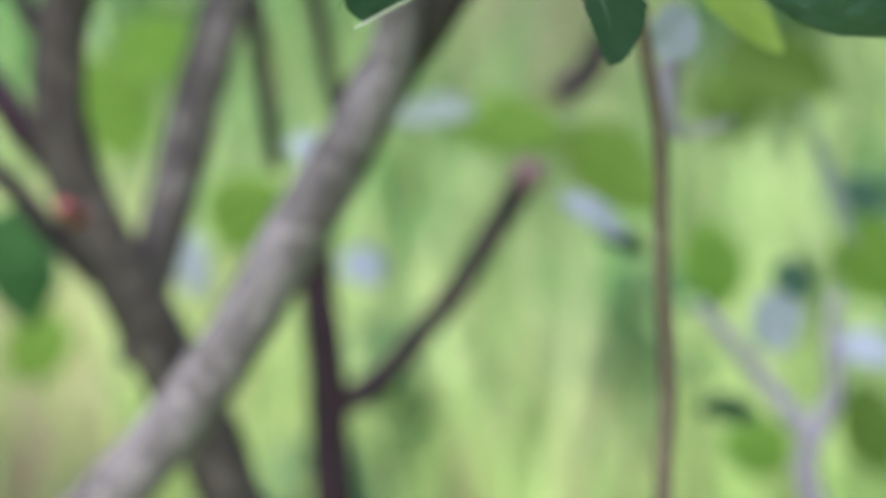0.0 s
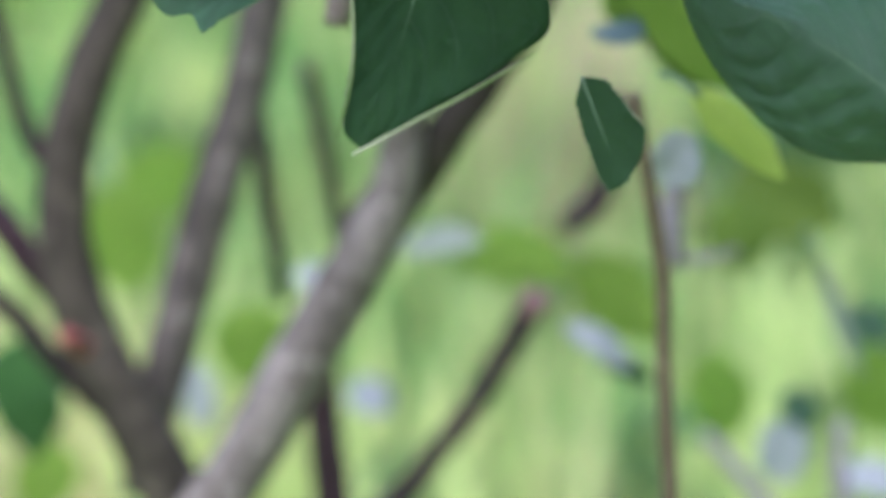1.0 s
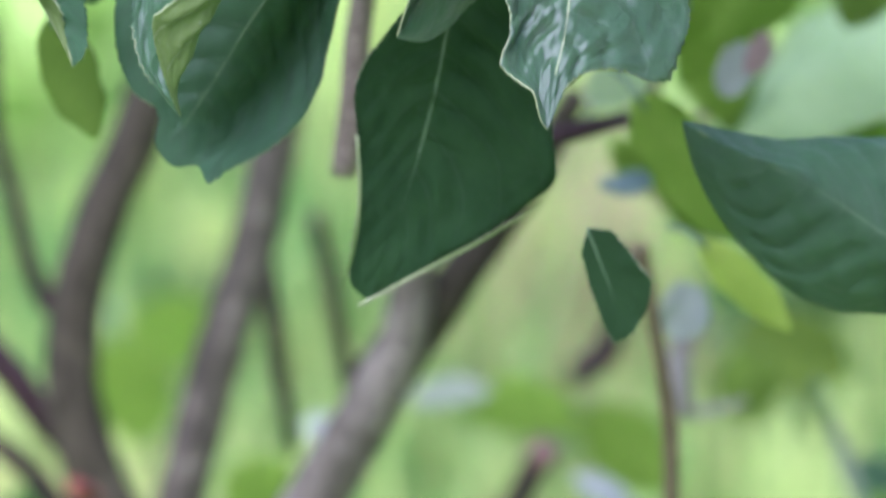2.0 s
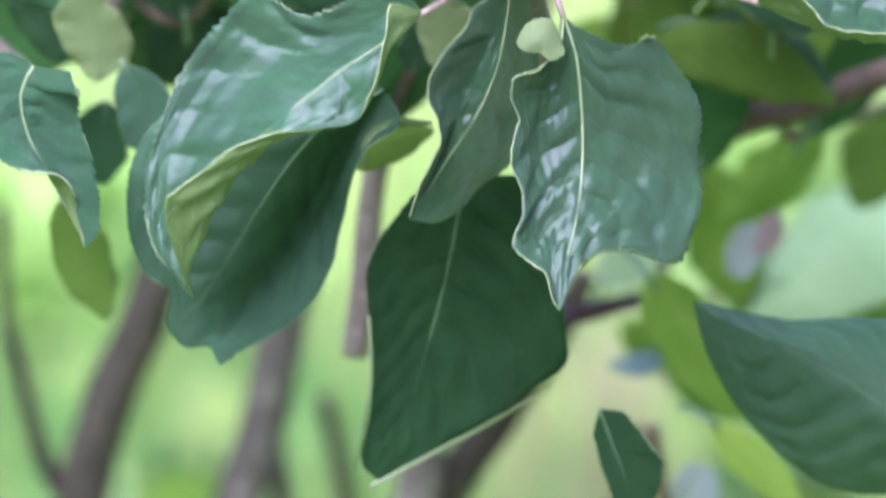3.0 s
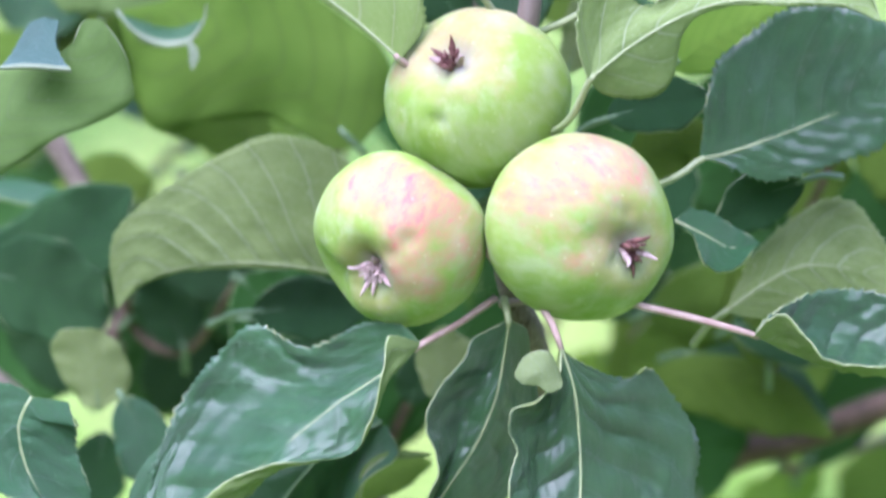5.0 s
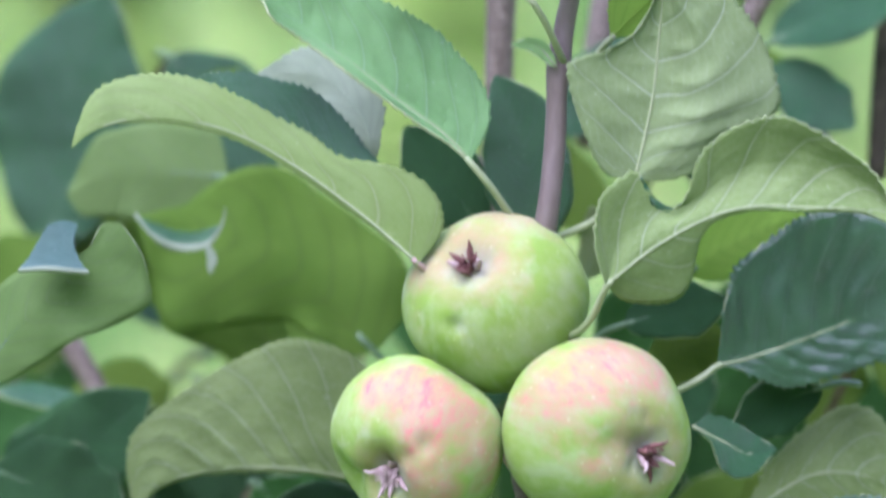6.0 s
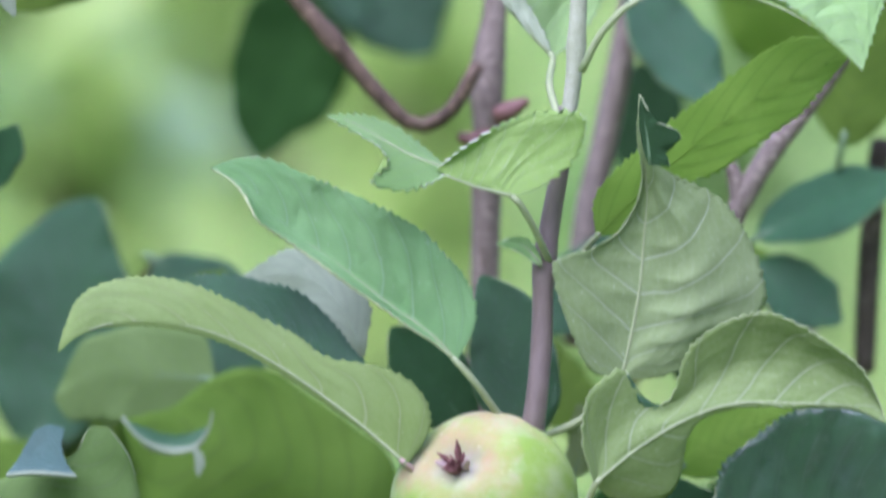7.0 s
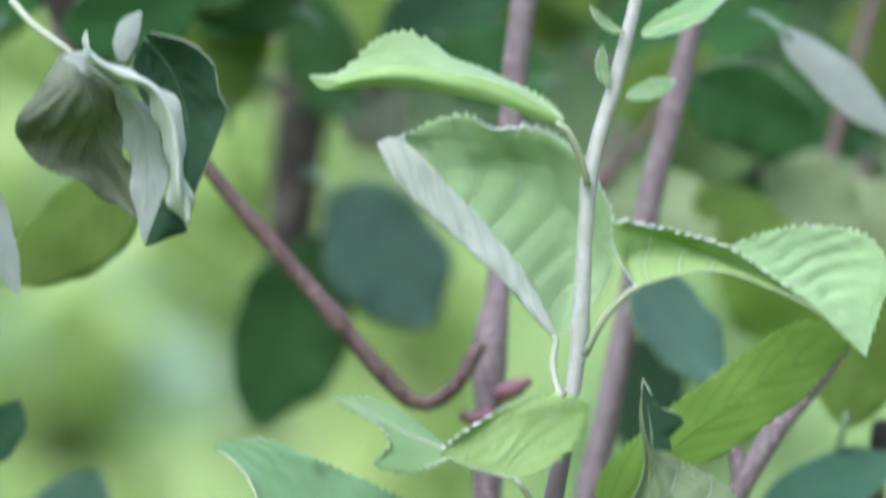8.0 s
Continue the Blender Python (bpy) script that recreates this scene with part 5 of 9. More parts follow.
blade(tree, [[(-0.0328, 1.58, 1.0166), (-0.0498, 1.58, 1.0191), (-0.0634, 1.58, 1.0194), (-0.0787, 1.58, 1.0181), (-0.0906, 1.58, 1.0137), (-0.0988, 1.58, 1.0059)], [(-0.0328, 1.58, 1.0175), (-0.0497, 1.577, 1.0203), (-0.0633, 1.577, 1.0208), (-0.0785, 1.577, 1.0193), (-0.0908, 1.577, 1.015), (-0.0988, 1.58, 1.0059)], [(-0.0319, 1.578, 1.0265), (-0.0497, 1.577, 1.0334), (-0.0666, 1.577, 1.0359), (-0.0819, 1.577, 1.0316), (-0.093, 1.578, 1.0227), (-0.0988, 1.58, 1.0061)], [(-0.026, 1.58, 1.0485), (-0.0345, 1.58, 1.0553), (-0.0464, 1.58, 1.059), (-0.0549, 1.58, 1.0587), (-0.0667, 1.58, 1.0535), (-0.0786, 1.58, 1.0465), (-0.0888, 1.58, 1.0396), (-0.0982, 1.58, 1.031), (-0.1008, 1.58, 1.0223), (-0.1, 1.58, 1.0137), (-0.0988, 1.58, 1.0061)]], 1, (0, 1, 0), stalk=[(-0.0174, 1.575, 1.0116), (-0.0259, 1.578, 1.0153)], kind='old', quilt=0.7, teeth=(0.2, 0.6), label='broad pale leaf underside', seed=38, rib_size=0.8)
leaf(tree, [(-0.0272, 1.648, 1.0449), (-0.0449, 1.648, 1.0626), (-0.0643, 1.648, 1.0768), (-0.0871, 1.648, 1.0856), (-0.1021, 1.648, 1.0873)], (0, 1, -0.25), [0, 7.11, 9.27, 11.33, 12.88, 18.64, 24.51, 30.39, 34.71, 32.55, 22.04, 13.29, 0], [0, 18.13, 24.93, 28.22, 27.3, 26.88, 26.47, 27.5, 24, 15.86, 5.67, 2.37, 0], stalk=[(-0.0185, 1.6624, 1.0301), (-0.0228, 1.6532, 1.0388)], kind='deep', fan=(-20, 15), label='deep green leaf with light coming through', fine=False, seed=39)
leaf(tree, [(-0.074, 1.6686, 1.0973), (-0.0918, 1.6686, 1.099), (-0.1096, 1.6686, 1.0989), (-0.1252, 1.6686, 1.0916)], (0, 1, -0.25), [0, 12.36, 14.52, 15.04, 15.45, 15.86, 16.07, 15.76, 14.83, 13.39, 11.43, 8.86, 0], [0, 14.11, 15.04, 15.45, 16.17, 16.79, 15.45, 14.01, 13.39, 9.27, 5.77, 2.88, 0], stalk=[(-0.0621, 1.683, 1.0907), (-0.0678, 1.6738, 1.0953)], kind='leafy', fine=False, seed=40)
leaf(tree, [(-0.1435, 1.53, 1.0509), (-0.1302, 1.53, 1.0684), (-0.117, 1.53, 1.0809), (-0.0989, 1.53, 1.1)], (0, 1, -0.25), [0.0, 2.3, 4.7, 7.3, 10.8, 12.8, 12.0, 7.8, 3.8, 3.1, 2.4, 4.5, 0.0], [0.0, 4.1, 8.5, 10.7, 12.5, 13.4, 14.6, 18.1, 21.2, 22.5, 16.6, 10.1, 0.0], stalk=[(-0.152, 1.544, 1.0359), (-0.1476, 1.535, 1.0446)], kind='leafy', fan=(-10, 25), quilt=0.8, fine=False, label='green leaf with turned-up tip', seed=41)
# leaf tip with its sheen painted: blue-green face, then a whitish margin strip
blade(tree, [[(-0.1198, 1.526, 1.1002), (-0.1226, 1.524, 1.0957), (-0.1253, 1.522, 1.091), (-0.1279, 1.52, 1.0879)], [(-0.1158, 1.527, 1.1014), (-0.1168, 1.525, 1.0956), (-0.1176, 1.522, 1.0906), (-0.1177, 1.519, 1.0877)], [(-0.1113, 1.526, 1.1006), (-0.1122, 1.524, 1.0953), (-0.1105, 1.522, 1.0906), (-0.1079, 1.52, 1.0873)]], 1, (0, -0.8, 0.6), kind='sheen', quilt=0.8, teeth=(0.3, 0.3), label='upper face of a turned-up leaf tip in blue-green sheen colour', seed=42, rib_size=0.5)
blade(tree, [[(-0.1277, 1.518, 1.0885), (-0.1193, 1.518, 1.0892), (-0.1078, 1.518, 1.0881)], [(-0.1277, 1.517, 1.0881), (-0.1191, 1.516, 1.0886), (-0.1075, 1.517, 1.0876)], [(-0.1277, 1.518, 1.0875), (-0.1193, 1.518, 1.0877), (-0.1074, 1.518, 1.0869)]], 1, (0, -0.8, 0.5), kind='grey', quilt=0.3, teeth=(0.2, 0.2), label='pale strip for the sheen on a leaf margin', seed=43, rib_size=0)
leaf(tree, [(-0.0785, 1.615, 1.0829), (-0.0768, 1.615, 1.0791), (-0.0774, 1.615, 1.0738)], (0, -0.8, 0.5), 1.54, 1.54, kind='grey', fine=False, seed=44)
leaf(tree, [(-0.0744, 1.6222, 1.088), (-0.0815, 1.6222, 1.0845), (-0.0893, 1.6222, 1.085), (-0.0996, 1.6222, 1.0902)], (0, -0.8, 0.6), 1.72, 5.5, kind='old', fine=False, label='blue-green upper face of a curled leaf', seed=45)
leaf(tree, [(-0.1003, 1.6171, 1.0921), (-0.0967, 1.6171, 1.0869), (-0.0916, 1.6171, 1.0831), (-0.0847, 1.6171, 1.0813), (-0.0778, 1.6171, 1.083), (-0.0737, 1.6171, 1.0887), (-0.0729, 1.6171, 1.094)], (0, -0.8, 0.5), [0.21, 0.31, 0.52, 0.72, 0.52, 0.21, 0.21], [0.21, 0.72, 1.34, 1.75, 1.34, 0.72, 0.21], kind='grey', teeth=0.2, quilt=0.3, label='curled leaf margin, pale and out of focus', seed=46)
leaf(tree, [(-0.0569, 1.6892, 1.0365), (-0.075, 1.6892, 1.0529), (-0.0966, 1.6892, 1.0693), (-0.1056, 1.6892, 1.0819)], (0, 1, -0.25), 16.11, 17.9, stalk=[(-0.0478, 1.7036, 1.0219), (-0.0521, 1.6944, 1.0306)], kind='deep', fine=False, seed=47)
leaf(tree, [(0.006, 1.6, 1.0888), (-0.0009, 1.6, 1.0991), (-0.0095, 1.6, 1.1111), (-0.018, 1.6, 1.1213)], (0, -1, 0.25), 11.8705, 11.8705, stalk=[(0.0129, 1.614, 1.0733), (0.0095, 1.605, 1.0823)], kind='shade', fine=False, seed=48)
leaf(tree, [(0.0229, 1.58, 1.0864), (0.0202, 1.58, 1.1051), (0.0159, 1.58, 1.1254), (0.0091, 1.58, 1.1389)], (0, -1, 0.2), 13.3967, 13.3967, stalk=[(0.0248, 1.594, 1.0691), (0.0238, 1.585, 1.0789)], fine=False, seed=49)
leaf(tree, [(0.0477, 1.555, 1.068), (0.0593, 1.555, 1.0715), (0.0792, 1.555, 1.0749)], (0, -0.8, 0.3), 9.0645, 8.2405, stalk=[(0.0368, 1.569, 1.0592), (0.042, 1.56, 1.0649)], kind='shade', fine=False, seed=50)
leaf(tree, [(0.0548, 1.565, 1.0496), (0.0648, 1.565, 1.0581), (0.0782, 1.565, 1.065)], (0, 1, -0.25), 8.2935, 9.9522, kind='deep', fine=False, seed=51)
leaf(tree, [(0.0677, 1.6, 1.077), (0.0813, 1.6, 1.0857), (0.1034, 1.6, 1.0961)], (0, 1, -0.25), 10.1747, 10.1747, stalk=[(0.0582, 1.614, 1.065), (0.0627, 1.605, 1.0723)], kind='lit', fine=False, seed=52)
leaf(tree, [(0.0369, 1.6, 1.0751), (0.0402, 1.6, 1.0872), (0.0384, 1.6, 1.0976)], (0, 1, -0.25), 5.0874, 6.7832, fine=False, seed=53)
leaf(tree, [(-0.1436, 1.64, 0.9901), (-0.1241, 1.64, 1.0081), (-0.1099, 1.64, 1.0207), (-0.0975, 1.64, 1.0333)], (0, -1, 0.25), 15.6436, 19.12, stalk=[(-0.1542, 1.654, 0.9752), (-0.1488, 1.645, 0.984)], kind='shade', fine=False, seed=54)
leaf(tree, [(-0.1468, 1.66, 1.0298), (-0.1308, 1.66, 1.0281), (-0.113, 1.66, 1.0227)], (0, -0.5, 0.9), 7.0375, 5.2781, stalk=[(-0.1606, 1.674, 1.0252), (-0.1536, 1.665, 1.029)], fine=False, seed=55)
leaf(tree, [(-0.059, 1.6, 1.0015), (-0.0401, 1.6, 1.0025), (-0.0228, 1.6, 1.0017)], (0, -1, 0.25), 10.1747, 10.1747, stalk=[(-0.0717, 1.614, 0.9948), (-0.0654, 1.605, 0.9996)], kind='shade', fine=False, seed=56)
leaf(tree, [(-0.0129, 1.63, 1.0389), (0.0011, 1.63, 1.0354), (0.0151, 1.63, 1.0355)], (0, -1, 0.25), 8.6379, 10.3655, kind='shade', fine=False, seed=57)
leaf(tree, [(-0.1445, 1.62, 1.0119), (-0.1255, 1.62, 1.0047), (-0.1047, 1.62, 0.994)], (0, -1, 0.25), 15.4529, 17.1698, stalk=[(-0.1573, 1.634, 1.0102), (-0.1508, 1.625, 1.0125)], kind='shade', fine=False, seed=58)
leaf(tree, [(0.0616, 1.68, 0.9596), (0.0798, 1.68, 0.9669), (0.1052, 1.68, 0.9612), (0.1254, 1.68, 0.9463)], (0, 1, -0.25), 7.12, 16.03, stalk=[(0.0503, 1.6947, 0.948), (0.0558, 1.6853, 0.9553)], kind='deep', fine=False, label='blurred leaf underside', seed=59)
leaf(tree, [(0.0821, 1.6905, 0.9704), (0.1022, 1.6905, 0.9665), (0.1261, 1.6905, 0.9477)], (0, -0.5, 0.8), 4.48, 8.96, stalk=[(0.0701, 1.7052, 0.9662), (0.0759, 1.6958, 0.9699)], kind='shade', fine=False, seed=60)
blade(tree, [[(0.0997, 1.95, 0.8057), (0.1142, 1.98, 0.8081), (0.1272, 2, 0.8221), (0.1426, 2.02, 0.8365), (0.1798, 2.02, 0.8475)], [(0.0987, 1.93, 0.8104), (0.1266, 1.94, 0.831), (0.1738, 1.95, 0.8436)], [(0.0982, 1.92, 0.8123), (0.1242, 1.9, 0.8161), (0.1449, 1.9, 0.8192), (0.1697, 1.9, 0.8298)]], 1, (0, -0.8, 0.6), kind='downy', quilt=0.6, teeth=(0.2, 0.2), label='pale lime leaf behind the fruiting spur', seed=61, rib_size=0)
leaf(tree, [(0.0564, 1.86, 0.8403), (0.0652, 1.88, 0.8437), (0.0752, 1.9, 0.8474)], (0, -0.7, 0.7), 11, 10, stalk=[(0.0524, 1.86, 0.834)], kind='downy', fine=False, label='pale lime leaf, out of focus', seed=62)
limb('twig', [(0.0359, 1.8, 0.8431), (0.0467, 1.8, 0.8461), (0.0579, 1.81, 0.8465), (0.0715, 1.83, 0.8445)], [0.0035, 0.0034, 0.003, 0.0028], BARK_DARK, tree, '')
leaf(tree, [(0.0784, 1.85, 0.8176), (0.0683, 1.85, 0.8145), (0.0585, 1.86, 0.813)], (0.2, -0.6, 0.8), 6, 6, stalk=[(0.0835, 1.85, 0.8207)], kind='sheen', fine=False, label='small blue-green leaf, out of focus', seed=276)
leaf(tree, [(0.0828, 1.95, 0.7849), (0.0763, 1.95, 0.796), (0.0656, 1.95, 0.8048)], (0, 1, -0.3), 9, 9, stalk=[(0.0849, 1.95, 0.7805)], kind='lit', fine=False, label='thin green leaf, out of focus', seed=277)
leaf(tree, [(0.0928, 1.72, 0.9721), (0.0975, 1.72, 0.9664), (0.1022, 1.72, 0.9607)], (0, -0.6, 0.8), 9, 8, stalk=[(0.09, 1.72, 0.975)], kind='white', fine=False, label='pale felted leaf, out of focus', seed=278)
leaf(tree, [(0.1344, 1.8816, 0.8976), (0.1223, 1.8816, 0.8809), (0.098, 1.8816, 0.8601)], (0, 1, -0.25), 11.97, 11.97, stalk=[(0.1441, 1.8973, 0.9017), (0.1392, 1.8872, 0.9015)], kind='lit', fine=False, seed=63)
leaf(tree, [(-0.108, 1.66, 0.9517), (-0.11, 1.66, 0.9388), (-0.1094, 1.66, 0.924)], (0, -1, 0.25), 9.6766, 8.7969, kind='shade', fine=False, seed=64)
leaf(tree, [(-0.123, 1.66, 0.9204), (-0.118, 1.66, 0.9018), (-0.1093, 1.66, 0.8794)], (0, 1, -0.25), 10.5563, 8.7969, stalk=[(-0.1275, 1.674, 0.926), (-0.1251, 1.665, 0.9249)], kind='deep', fine=False, seed=65)
leaf(tree, [(-0.0987, 1.6, 0.9749), (-0.092, 1.6, 0.9624), (-0.0888, 1.6, 0.9447)], (0, -1, 0.25), 10.1747, 8.4789, stalk=[(-0.1055, 1.614, 0.9793), (-0.102, 1.605, 0.9787)], kind='old', fine=False, seed=66)
leaf(tree, [(-0.0611, 1.62, 0.9955), (-0.0454, 1.62, 0.9937), (-0.0279, 1.62, 0.9918)], (0, -1, 0.25), 8.5849, 8.5849, stalk=[(-0.0739, 1.634, 0.9908), (-0.0675, 1.625, 0.9946)], kind='shade', fine=False, seed=67)

# leaves of the shoot above the fruit
blade(tree, [[(0.0305, 1.505, 1.2696), (0.0218, 1.505, 1.2716), (0.0123, 1.505, 1.2751), (-0.0005, 1.505, 1.2778), (-0.0133, 1.505, 1.2798), (-0.026, 1.505, 1.2799), (-0.0364, 1.505, 1.279), (-0.0409, 1.505, 1.2822)], [(0.0308, 1.505, 1.2704), (0.0212, 1.504, 1.2742), (0.0113, 1.504, 1.2782), (-0.0013, 1.503, 1.281), (-0.0138, 1.502, 1.283), (-0.0252, 1.502, 1.2823), (-0.0356, 1.505, 1.2803), (-0.0409, 1.505, 1.2824)], [(0.0309, 1.505, 1.271), (0.021, 1.505, 1.2771), (0.0106, 1.505, 1.2818), (-0.0021, 1.505, 1.2841), (-0.0141, 1.505, 1.2863), (-0.0245, 1.505, 1.2848), (-0.034, 1.505, 1.2819), (-0.0409, 1.505, 1.2825)]], 0, (0, 1, -0.2), stalk=[(0.0381, 1.512, 1.2517), (0.0364, 1.509, 1.2582), (0.0334, 1.506, 1.2654)], kind='young', quilt=0.3, teeth=(0.1, 0.1), label='fresh serrated leaf at the shoot tip', seed=68, rib_size=0)
blade(tree, [[(0.0309, 1.505, 1.271), (0.021, 1.505, 1.2771), (0.0106, 1.505, 1.2818), (-0.0021, 1.505, 1.2841), (-0.0141, 1.505, 1.2863), (-0.0245, 1.505, 1.2848), (-0.034, 1.505, 1.2819), (-0.0409, 1.505, 1.2825)], [(0.031, 1.506, 1.2713), (0.0227, 1.508, 1.277), (0.0131, 1.509, 1.2817), (0.0027, 1.509, 1.2858), (-0.0086, 1.509, 1.2892), (-0.0181, 1.509, 1.2896), (-0.0269, 1.508, 1.2864), (-0.034, 1.506, 1.2825), (-0.0409, 1.505, 1.2827)], [(0.0311, 1.506, 1.2718), (0.0251, 1.509, 1.277), (0.0155, 1.511, 1.2816), (0.0067, 1.512, 1.2855), (-0.0005, 1.512, 1.2879), (-0.007, 1.512, 1.2928), (-0.0147, 1.512, 1.2955), (-0.0227, 1.511, 1.2926), (-0.0277, 1.509, 1.2876), (-0.0333, 1.507, 1.2835), (-0.0409, 1.505, 1.283)]], 0, (0, -0.8, 0.6), kind='downy', quilt=0.4, teeth=(0.1, 1.2), label='downy upper face of a fresh leaf', seed=279, rib_size=0)
blade(tree, [[(0.0302, 1.545, 1.206), (0.0274, 1.5455, 1.2134), (0.0208, 1.5455, 1.2247), (0.0122, 1.5455, 1.2362), (0.0007, 1.5455, 1.2483), (-0.0092, 1.5455, 1.259), (-0.0171, 1.5455, 1.2643), (-0.022, 1.545, 1.2629)], [(0.0302, 1.545, 1.206), (0.0236, 1.545, 1.2126), (0.0162, 1.545, 1.2221), (0.0079, 1.545, 1.2301), (-0.0036, 1.545, 1.2392), (-0.0159, 1.545, 1.251), (-0.022, 1.545, 1.2623)], [(0.0302, 1.545, 1.206), (0.0328, 1.555, 1.2153), (0.0354, 1.56, 1.2283), (0.0304, 1.562, 1.2406), (0.0196, 1.562, 1.2505), (0.0063, 1.56, 1.2547), (-0.007, 1.555, 1.2589), (-0.016, 1.55, 1.2612), (-0.022, 1.545, 1.2623)], [(0.0302, 1.545, 1.206), (0.0385, 1.55, 1.2123), (0.0456, 1.553, 1.2238), (0.0475, 1.554, 1.2369), (0.0426, 1.555, 1.2509), (0.0334, 1.555, 1.2624), (0.0227, 1.555, 1.2673), (0.0128, 1.555, 1.2668), (0.0029, 1.555, 1.2708), (-0.0062, 1.554, 1.2688), (-0.0132, 1.551, 1.2651), (-0.0184, 1.547, 1.2632), (-0.022, 1.545, 1.2624)]], 1, (0.1, -1, 0.25), stalk=[(0.0308, 1.516, 1.191), (0.0288, 1.53, 1.1989)], kind='downy', quilt=0.9, teeth=(0.7, 1.4), label='broad fresh light green leaf', seed=69)
blade(tree, [[(0.0514, 1.498, 1.2239), (0.0633, 1.498, 1.2273), (0.0744, 1.498, 1.2285), (0.0872, 1.498, 1.2245), (0.0999, 1.498, 1.2185), (0.1111, 1.498, 1.209), (0.1163, 1.498, 1.2044)], [(0.0514, 1.498, 1.2239), (0.0507, 1.502, 1.2313), (0.0603, 1.503, 1.2345), (0.0731, 1.503, 1.2322), (0.0873, 1.5, 1.226), (0.1015, 1.498, 1.2178), (0.1163, 1.498, 1.2044)], [(0.0514, 1.498, 1.2239), (0.0461, 1.498, 1.2331), (0.0451, 1.498, 1.242), (0.0553, 1.498, 1.2411), (0.0664, 1.498, 1.2385), (0.0779, 1.498, 1.2349), (0.0911, 1.498, 1.226), (0.1031, 1.498, 1.217), (0.1163, 1.498, 1.2044)]], 0, (0, 1, -0.2), stalk=[(0.0374, 1.506, 1.2042), (0.042, 1.502, 1.2137), (0.0467, 1.5, 1.2195)], kind='young', quilt=0.6, teeth=(0.4, 1.2), label='fresh leaf with light green underside', seed=70, rib_size=0.5)
blade(tree, [[(0.0773, 1.5, 1.2348), (0.0907, 1.499, 1.2261), (0.1029, 1.499, 1.2171), (0.1164, 1.499, 1.2044)], [(0.0768, 1.499, 1.2351), (0.094, 1.506, 1.2329), (0.1071, 1.51, 1.228), (0.1157, 1.506, 1.2186), (0.1164, 1.499, 1.2044)], [(0.0767, 1.499, 1.2351), (0.0899, 1.506, 1.2395), (0.1039, 1.512, 1.2407), (0.1169, 1.514, 1.2383), (0.1228, 1.513, 1.2319), (0.1235, 1.51, 1.2248), (0.1195, 1.504, 1.2132), (0.1164, 1.499, 1.2044)]], 0, (0, -0.8, 0.6), kind='downy', quilt=0.9, teeth=(0.2, 1.1), label='fresh light green leaf face', seed=71, rib_size=0.6)
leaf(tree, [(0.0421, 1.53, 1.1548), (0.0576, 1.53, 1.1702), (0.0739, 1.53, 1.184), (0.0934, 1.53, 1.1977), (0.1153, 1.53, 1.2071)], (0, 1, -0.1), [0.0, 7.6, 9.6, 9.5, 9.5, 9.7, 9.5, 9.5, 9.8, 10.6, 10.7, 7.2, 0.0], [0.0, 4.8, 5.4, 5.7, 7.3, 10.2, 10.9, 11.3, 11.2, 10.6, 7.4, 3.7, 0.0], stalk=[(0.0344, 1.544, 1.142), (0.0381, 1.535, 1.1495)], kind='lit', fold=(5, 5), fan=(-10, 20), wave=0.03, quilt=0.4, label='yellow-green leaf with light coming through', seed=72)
leaf(tree, [(0.0483, 1.512, 1.2952), (0.0435, 1.512, 1.2973), (0.0383, 1.512, 1.3026)], (0, -1, 0.25), 1.6025, 1.6025, kind='young', seed=73)
leaf(tree, [(0.044, 1.512, 1.2797), (0.0419, 1.512, 1.2853), (0.0421, 1.512, 1.292)], (0, -1, 0.25), 1.923, 1.923, kind='young', seed=74)
leaf(tree, [(0.0489, 1.512, 1.277), (0.0556, 1.512, 1.2789), (0.0631, 1.512, 1.2817)], (0, -1, 0.25), 2.8845, 3.205, kind='young', seed=75)
leaf(tree, [(0.0532, 1.515, 1.2946), (0.0636, 1.515, 1.299), (0.078, 1.515, 1.3062)], (0, -0.7, 0.7), 5.1382, 5.1382, kind='young', label='young leaf', seed=76)
leaf(tree, [(0.026, 1.512, 1.1484), (0.0207, 1.512, 1.1541), (0.0132, 1.512, 1.1546)], (0, -1, 0.25), 2.2435, 2.2435, kind='young', seed=77)
blade(tree, [[(-0.1132, 1.53, 1.2884), (-0.1185, 1.525, 1.2796), (-0.1252, 1.528, 1.2674), (-0.1237, 1.53, 1.2613), (-0.1182, 1.533, 1.2559), (-0.1078, 1.535, 1.251), (-0.098, 1.535, 1.2461), (-0.0912, 1.53, 1.2415)], [(-0.1124, 1.53, 1.2884), (-0.1118, 1.522, 1.2797), (-0.1143, 1.524, 1.2716), (-0.1093, 1.533, 1.2632), (-0.1047, 1.538, 1.2566), (-0.0973, 1.537, 1.2501), (-0.0912, 1.53, 1.2423)], [(-0.1099, 1.53, 1.2889), (-0.1051, 1.518, 1.2814), (-0.1028, 1.52, 1.2741), (-0.1018, 1.53, 1.2674), (-0.1004, 1.534, 1.2616), (-0.0955, 1.533, 1.2535), (-0.0909, 1.53, 1.2431)], [(-0.1075, 1.53, 1.2893), (-0.0996, 1.52, 1.2822), (-0.0932, 1.522, 1.2749), (-0.094, 1.527, 1.2667), (-0.0931, 1.529, 1.2586), (-0.0918, 1.529, 1.2505), (-0.0904, 1.53, 1.2439)]], 2, (0, 1, -0.1), stalk=[(-0.1286, 1.55, 1.3037), (-0.1212, 1.54, 1.2964)], kind='dusk', quilt=1.2, wave=0.1, teeth=(0.3, 0.2), label='crumpled withering leaf underside', seed=78)
